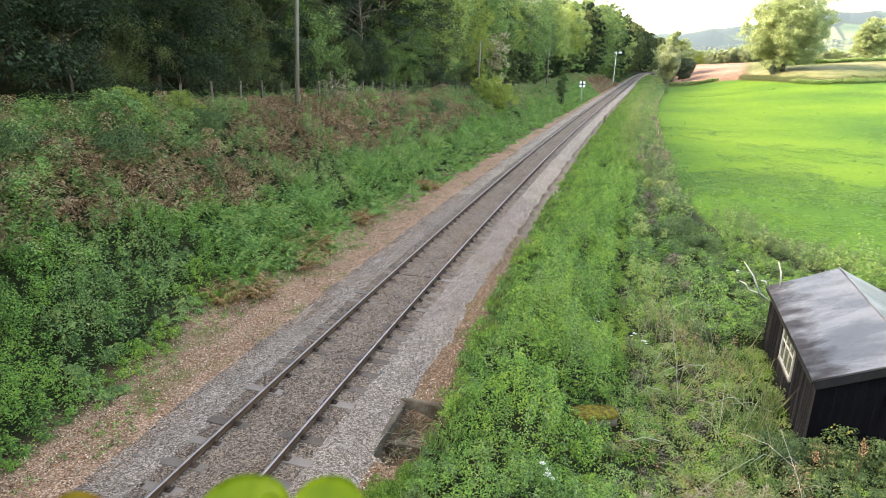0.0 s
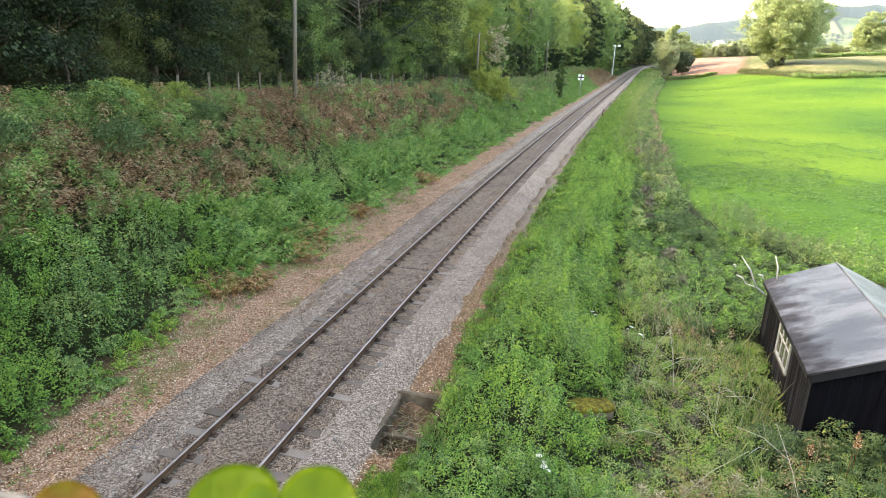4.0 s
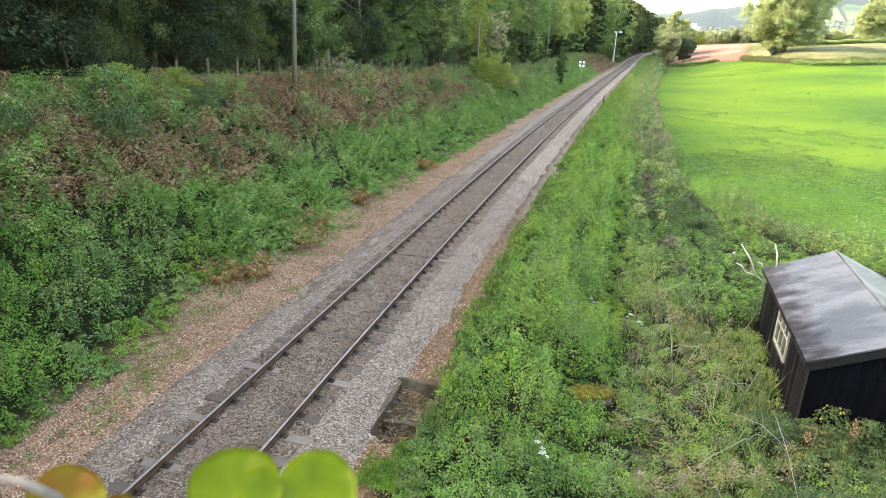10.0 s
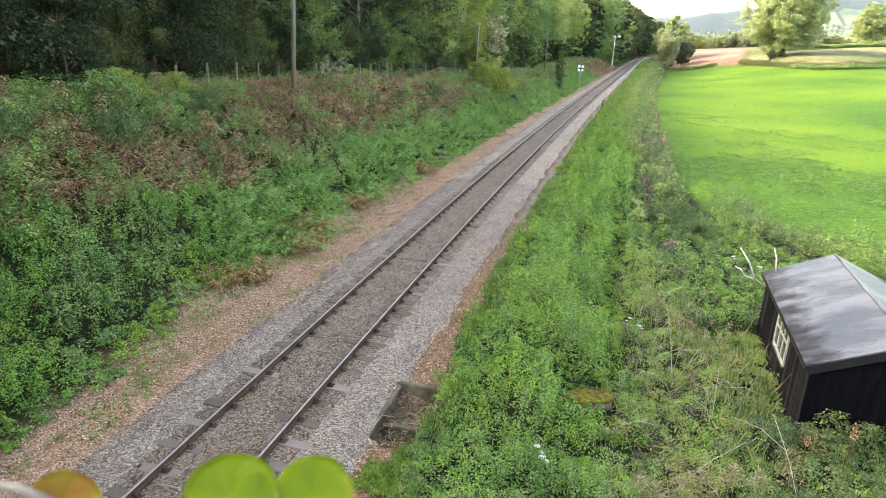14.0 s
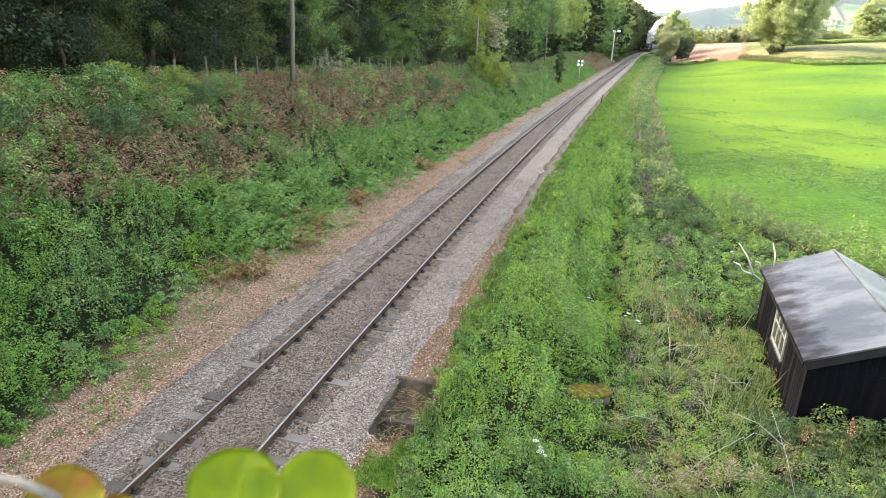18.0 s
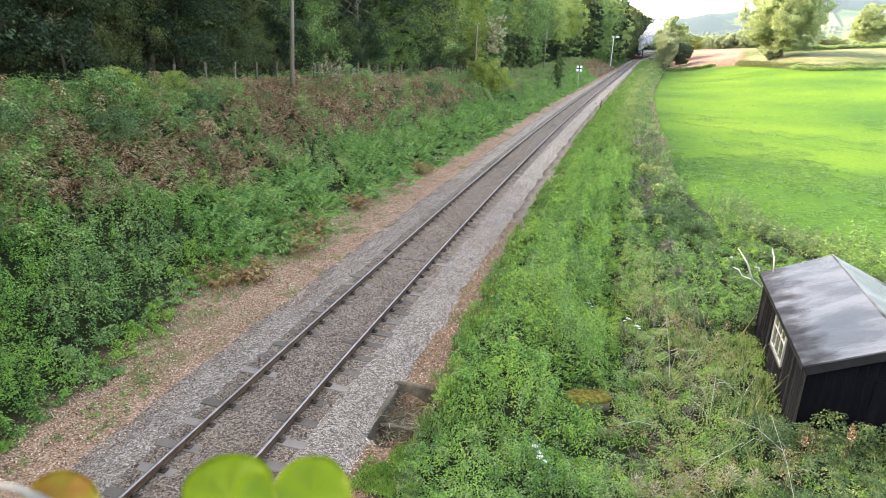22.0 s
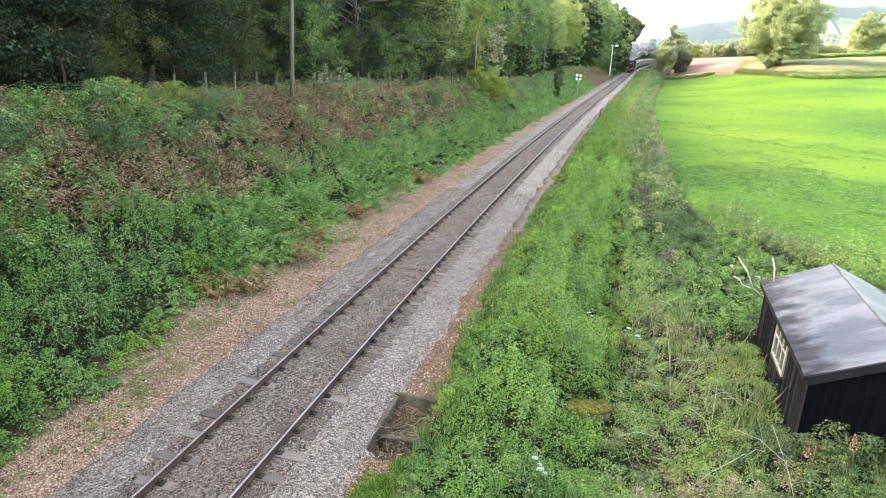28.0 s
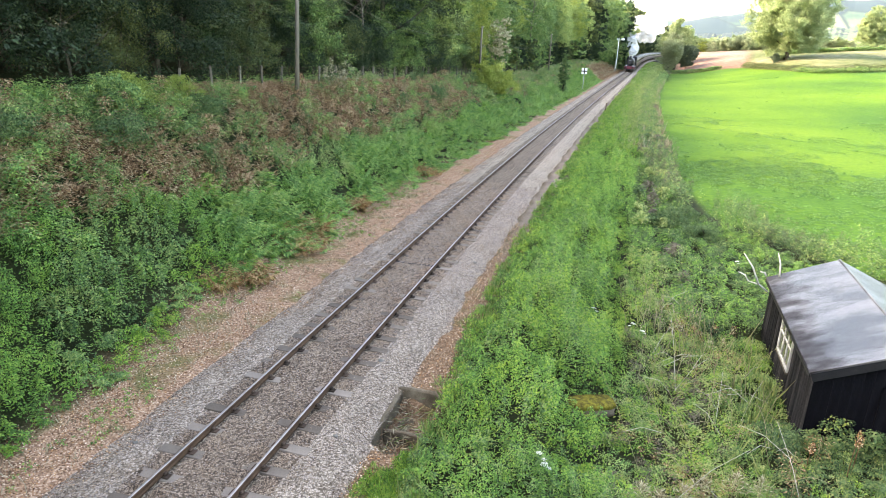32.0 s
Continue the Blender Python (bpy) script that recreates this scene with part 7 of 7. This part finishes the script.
def build_loco():
    lo = thing("steam_locomotive", pose(0, 0, 0) @ Matrix.Scale(1.1, 4), "black steam locomotive with a red buffer beam hauling coaches", "locomotive")
    part("boiler", cyl((0, -4.2, 2.65), (0, 3.2, 2.6), 0.86, 24, 0.8), BLACK, lo)
    sb = part("smokebox", cyl((0, 3.2, 2.6), (0, 5.0, 2.6), 0.87, 24), BLACK, lo)
    part("smokebox_door", cyl((0, 5.0, 2.6), (0, 5.14, 2.6), 0.74, 24, 0.6), BLACK, sb)
    part("number_plate", box(-0.28, 5.14, 2.9, 0.28, 5.17, 3.0), WHITE, sb)
    part("chimney", tube([(0, 4.3, 3.3), (0, 4.3, 3.6), (0, 4.3, 3.9), (0, 4.3, 3.98)], [0.34, 0.24, 0.25, 0.32], 18), BLACK, lo)
    part("dome", tube([(0, 0.2, 3.3), (0, 0.2, 3.65), (0, 0.2, 3.85), (0, 0.2, 3.93)], [0.42, 0.4, 0.28, 0.08], 18), BLACK, lo)
    part("safety_valve", tube([(0, -2.2, 3.4), (0, -2.2, 3.75)], [0.16, 0.1], 10), BLACK, lo)
    part("firebox", box(-0.8, -5.8, 1.3, 0.8, -4.2, 3.5, 0.25), BLACK, lo)
    cab = part("cab", box(-1.32, -7.3, 1.35, 1.32, -5.8, 3.35, 0.05), BLACK, lo)
    part("cab_roof", box(-1.38, -7.6, 3.35, 1.38, -5.7, 3.85, 0.2), BLACK, cab)
    for x in (-0.95, 0.95):
        part("spectacle_window", box(x - 0.22, -5.8, 2.75, x + 0.22, -5.77, 3.2), DARK_GLASS, cab)
    part("running_plate", box(-1.35, -7.3, 1.28, 1.35, 5.2, 1.36, 0.02), BLACK, lo)
    part("frame", box(-0.6, -7.2, 0.5, 0.6, 5.3, 1.28, 0.02), BLACK, lo)
    bb = part("buffer_beam", box(-1.32, 5.25, 0.75, 1.32, 5.45, 1.38, 0.02), RED, lo, "red buffer beam")
    for x in (-0.87, 0.87):
        part("buffer", tube([(x, 5.45, 1.06), (x, 5.85, 1.06), (x, 5.86, 1.06), (x, 5.95, 1.06)], [0.12, 0.1, 0.23, 0.2], 14), BLACK, bb)
        part("head_lamp", box(x - 0.1, 5.2, 1.4, x + 0.1, 5.4, 1.68, 0.03), WHITE, bb)
    part("coupling", tube([(0, 5.45, 1.05), (0, 5.6, 0.9), (0, 5.55, 0.6)], 0.05, 8), BLACK, bb)
    for x in (-1.1, 1.1):
        part("cylinder", cyl((x, 2.9, 0.95), (x, 4.1, 0.95), 0.33, 14), BLACK, lo)
        part("smoke_deflector", box(x * 1.08 - 0.02, 3.4, 1.4, x * 1.08 + 0.02, 5.0, 3.1, 0.01), BLACK, lo)
        part("connecting_rod", box(x - 0.04, -3.6, 0.75, x + 0.04, 2.9, 0.9, 0.02), GALV, lo)
    wm, wb = wheel_mesh(0.88, 0.14), wheel_mesh(0.46, 0.14)
    wheels = []
    for x in (-0.78, 0.78):
        for y in (-3.6, -1.3, 1.0):
            wheels.append((part("driving_wheel", wm, None, lo, m=pose(x, y, 0.88, 0, 0, 0 if x > 0 else 180)), x, y))
        for y in (2.6, 4.5):
            part("bogie_wheel", wb, None, lo, m=pose(x, y, 0.46))
    te = thing("tender", pose(0, 0, 0), "black locomotive tender loaded with coal", "tender")
    part("tank", box(-1.3, -3.2, 1.2, 1.3, 3.2, 2.9, 0.12), BLACK, te)
    bm = bmesh.new()
    bmesh.ops.create_grid(bm, x_segments=14, y_segments=22, size=1)
    for v in bm.verts:
        v.co = Vector((v.co.x * 1.1, v.co.y * 2.6 + 0.3, 2.92 + 0.5 * (1 - v.co.x ** 2) * (1 - v.co.y ** 4) + 0.12 * noise.noise(v.co * 9)))
    part("coal", bm, BLACK, te, "heaped coal")
    for x in (-0.78, 0.78):
        for y in (-2.2, 0, 2.2):
            part("wheel", wb, None, te, m=pose(x, y, 0.46))
    return lo, te, wheels


def build_coaches(n):
    co = thing("passenger_coach", pose(0, 0, 0), "brown and cream railway coach with a grey roof", "coach", "coaches of the train")
    Lh = 9.8
    part("lower_body", box(-1.37, -Lh, 1.0, 1.37, Lh, 2.05, 0.06), MAROON, co)
    part("upper_body", box(-1.36, -Lh + 0.01, 2.05, 1.36, Lh - 0.01, 3.15, 0.03), COACH_CREAM, co)
    bm = bmesh.new()
    k = 10
    pr = [(-1.4 * math.cos(math.pi * i / k), 3.14 + 0.62 * math.sin(math.pi * i / k)) for i in range(k + 1)]
    a = [bm.verts.new((x, -Lh, z)) for x, z in pr]
    b = [bm.verts.new((x, Lh, z)) for x, z in pr]
    for i in range(k):
        bm.faces.new((a[i], b[i], b[i + 1], a[i + 1])).smooth = True
    bm.faces.new(a)
    bm.faces.new(b[::-1])
    bm.faces.new((a[0], a[k], b[k], b[0]))
    roof = part("roof", bm, ROOF_GREY, co)
    for y in (-6, -2, 2, 6):
        part("roof_vent", box(-0.15, y - 0.15, 3.72, 0.15, y + 0.15, 3.9, 0.04), ROOF_GREY, roof)
    for x in (-1.37, 1.37):
        for i in range(8):
            y = -8.2 + i * 2.34
            part("window", box(x - 0.015, y - 0.65, 2.2, x + 0.015, y + 0.65, 2.95, 0.01), DARK_GLASS, co)
    part("underframe", box(-1.1, -Lh, 0.75, 1.1, Lh, 1.0), BLACK, co)
    for y in (-7, 7):
        part("bogie", box(-1.05, y - 1.7, 0.35, 1.05, y + 1.7, 0.75, 0.05), BLACK, co)
    part("gangway", box(-0.5, Lh, 1.1, 0.5, Lh + 0.3, 3.1), BLACK, co)
    return [co] + [copy_thing(co, pose(0, 0, 0)) for _ in range(n - 1)]


def build_steam():
    st = thing("steam_plume", pose(0, 0, 0), "billowing white steam trailing from the chimney", "steam")
    g = random.Random(21)
    puffs = []
    for i in range(26):
        q = i / 25
        r = 0.5 + 3.3 * q ** 0.8 * g.uniform(0.75, 1.15)
        bm = bmesh.new()
        bmesh.ops.create_icosphere(bm, subdivisions=4, radius=r)
        for v in bm.verts:                            # rounded billows parted by creases
            d = v.co / r
            big, fine = (abs(noise.noise(d * k + Vector((i * 7, k, 0)))) for k in (1.5, 3.6))
            v.co *= 0.72 + 0.75 * big + 0.5 * fine + 0.2 * noise.noise(d * 0.8 + Vector((0, i * 3, 5)))
        for f in bm.faces:
            f.smooth = True
        at = Vector((0.8 * q * g.uniform(-1, 1) - 6.5 * q ** 1.2, -0.2 - 5.5 * q ** 1.3 + g.uniform(-1.2, 1.2) * q, 0.3 + 8.0 * q ** 0.8 + g.uniform(-1.5, 1.5) * q))
        puffs.append((part("puff", bm, STEAM, st, m=Matrix.Translation(at)), at, q))
    return st, puffs


LOCO, TENDER, WHEELS = build_loco()
COACHES = build_coaches(11)
STEAM_PLUME, PUFFS = build_steam()


def motions():
    """The train runs towards the bridge at a steady pace."""
    speed, last = 13.7, 210.0
    at = lambda t: last + speed * (32.0 - t)

    def on_line(s):
        p = line(s)
        return pose(p[0], p[1], p[2], 0, 0, heading(s) + 180)

    ticks = [float(k) for k in range(33)]
    walk(LOCO, [(t, on_line(at(t) + 5.5)) for t in ticks])
    walk(TENDER, [(t, on_line(at(t) + 16.3)) for t in ticks])
    for i, c in enumerate(COACHES):
        walk(c, [(t, on_line(at(t) + 30.2 + 20.2 * i)) for t in ticks])
    walk(STEAM_PLUME, [(t, on_line(at(t) + 1.2) @ pose(0, 0, 4.0)) for t in ticks])
    # the regulator closes at 28 s: the cloud hangs over the line and the train runs out from under it
    g = random.Random(8)
    for ob, p, q in PUFFS:
        stay = 0.06 * g.random() if q < 0.18 else g.uniform(0.55, 1.1)
        drift = 0.0 if q < 0.2 else g.uniform(0.1, 0.25) if g.random() < 0.4 else g.uniform(0.7, 1.1)
        rows = []
        for t in (0.0, 8.0, 16.0, 20.0, 24.0, 28.0, 29.0, 30.0, 31.0, 32.0):
            lag = speed * max(0.0, t - 28.2) * stay
            rows.append((t, pose(p.x * (0.8 + 0.5 * q * min(t, 28) / 32) + drift * lag, p.y * (0.75 + 0.55 * t / 32) - lag, p.z * (1.2 - 0.1 * t / 32) + 0.03 * lag, 0, 0, 12 * t * q)))
        walk(ob, rows)
    turn = math.degrees(speed / 0.88)
    for ob, x, y in WHEELS:
        walk(ob, [(k / 15, pose(x, y, 0.88, -turn * k / 15, 0, 0 if x > 0 else 180)) for k in range(481)])


motions()
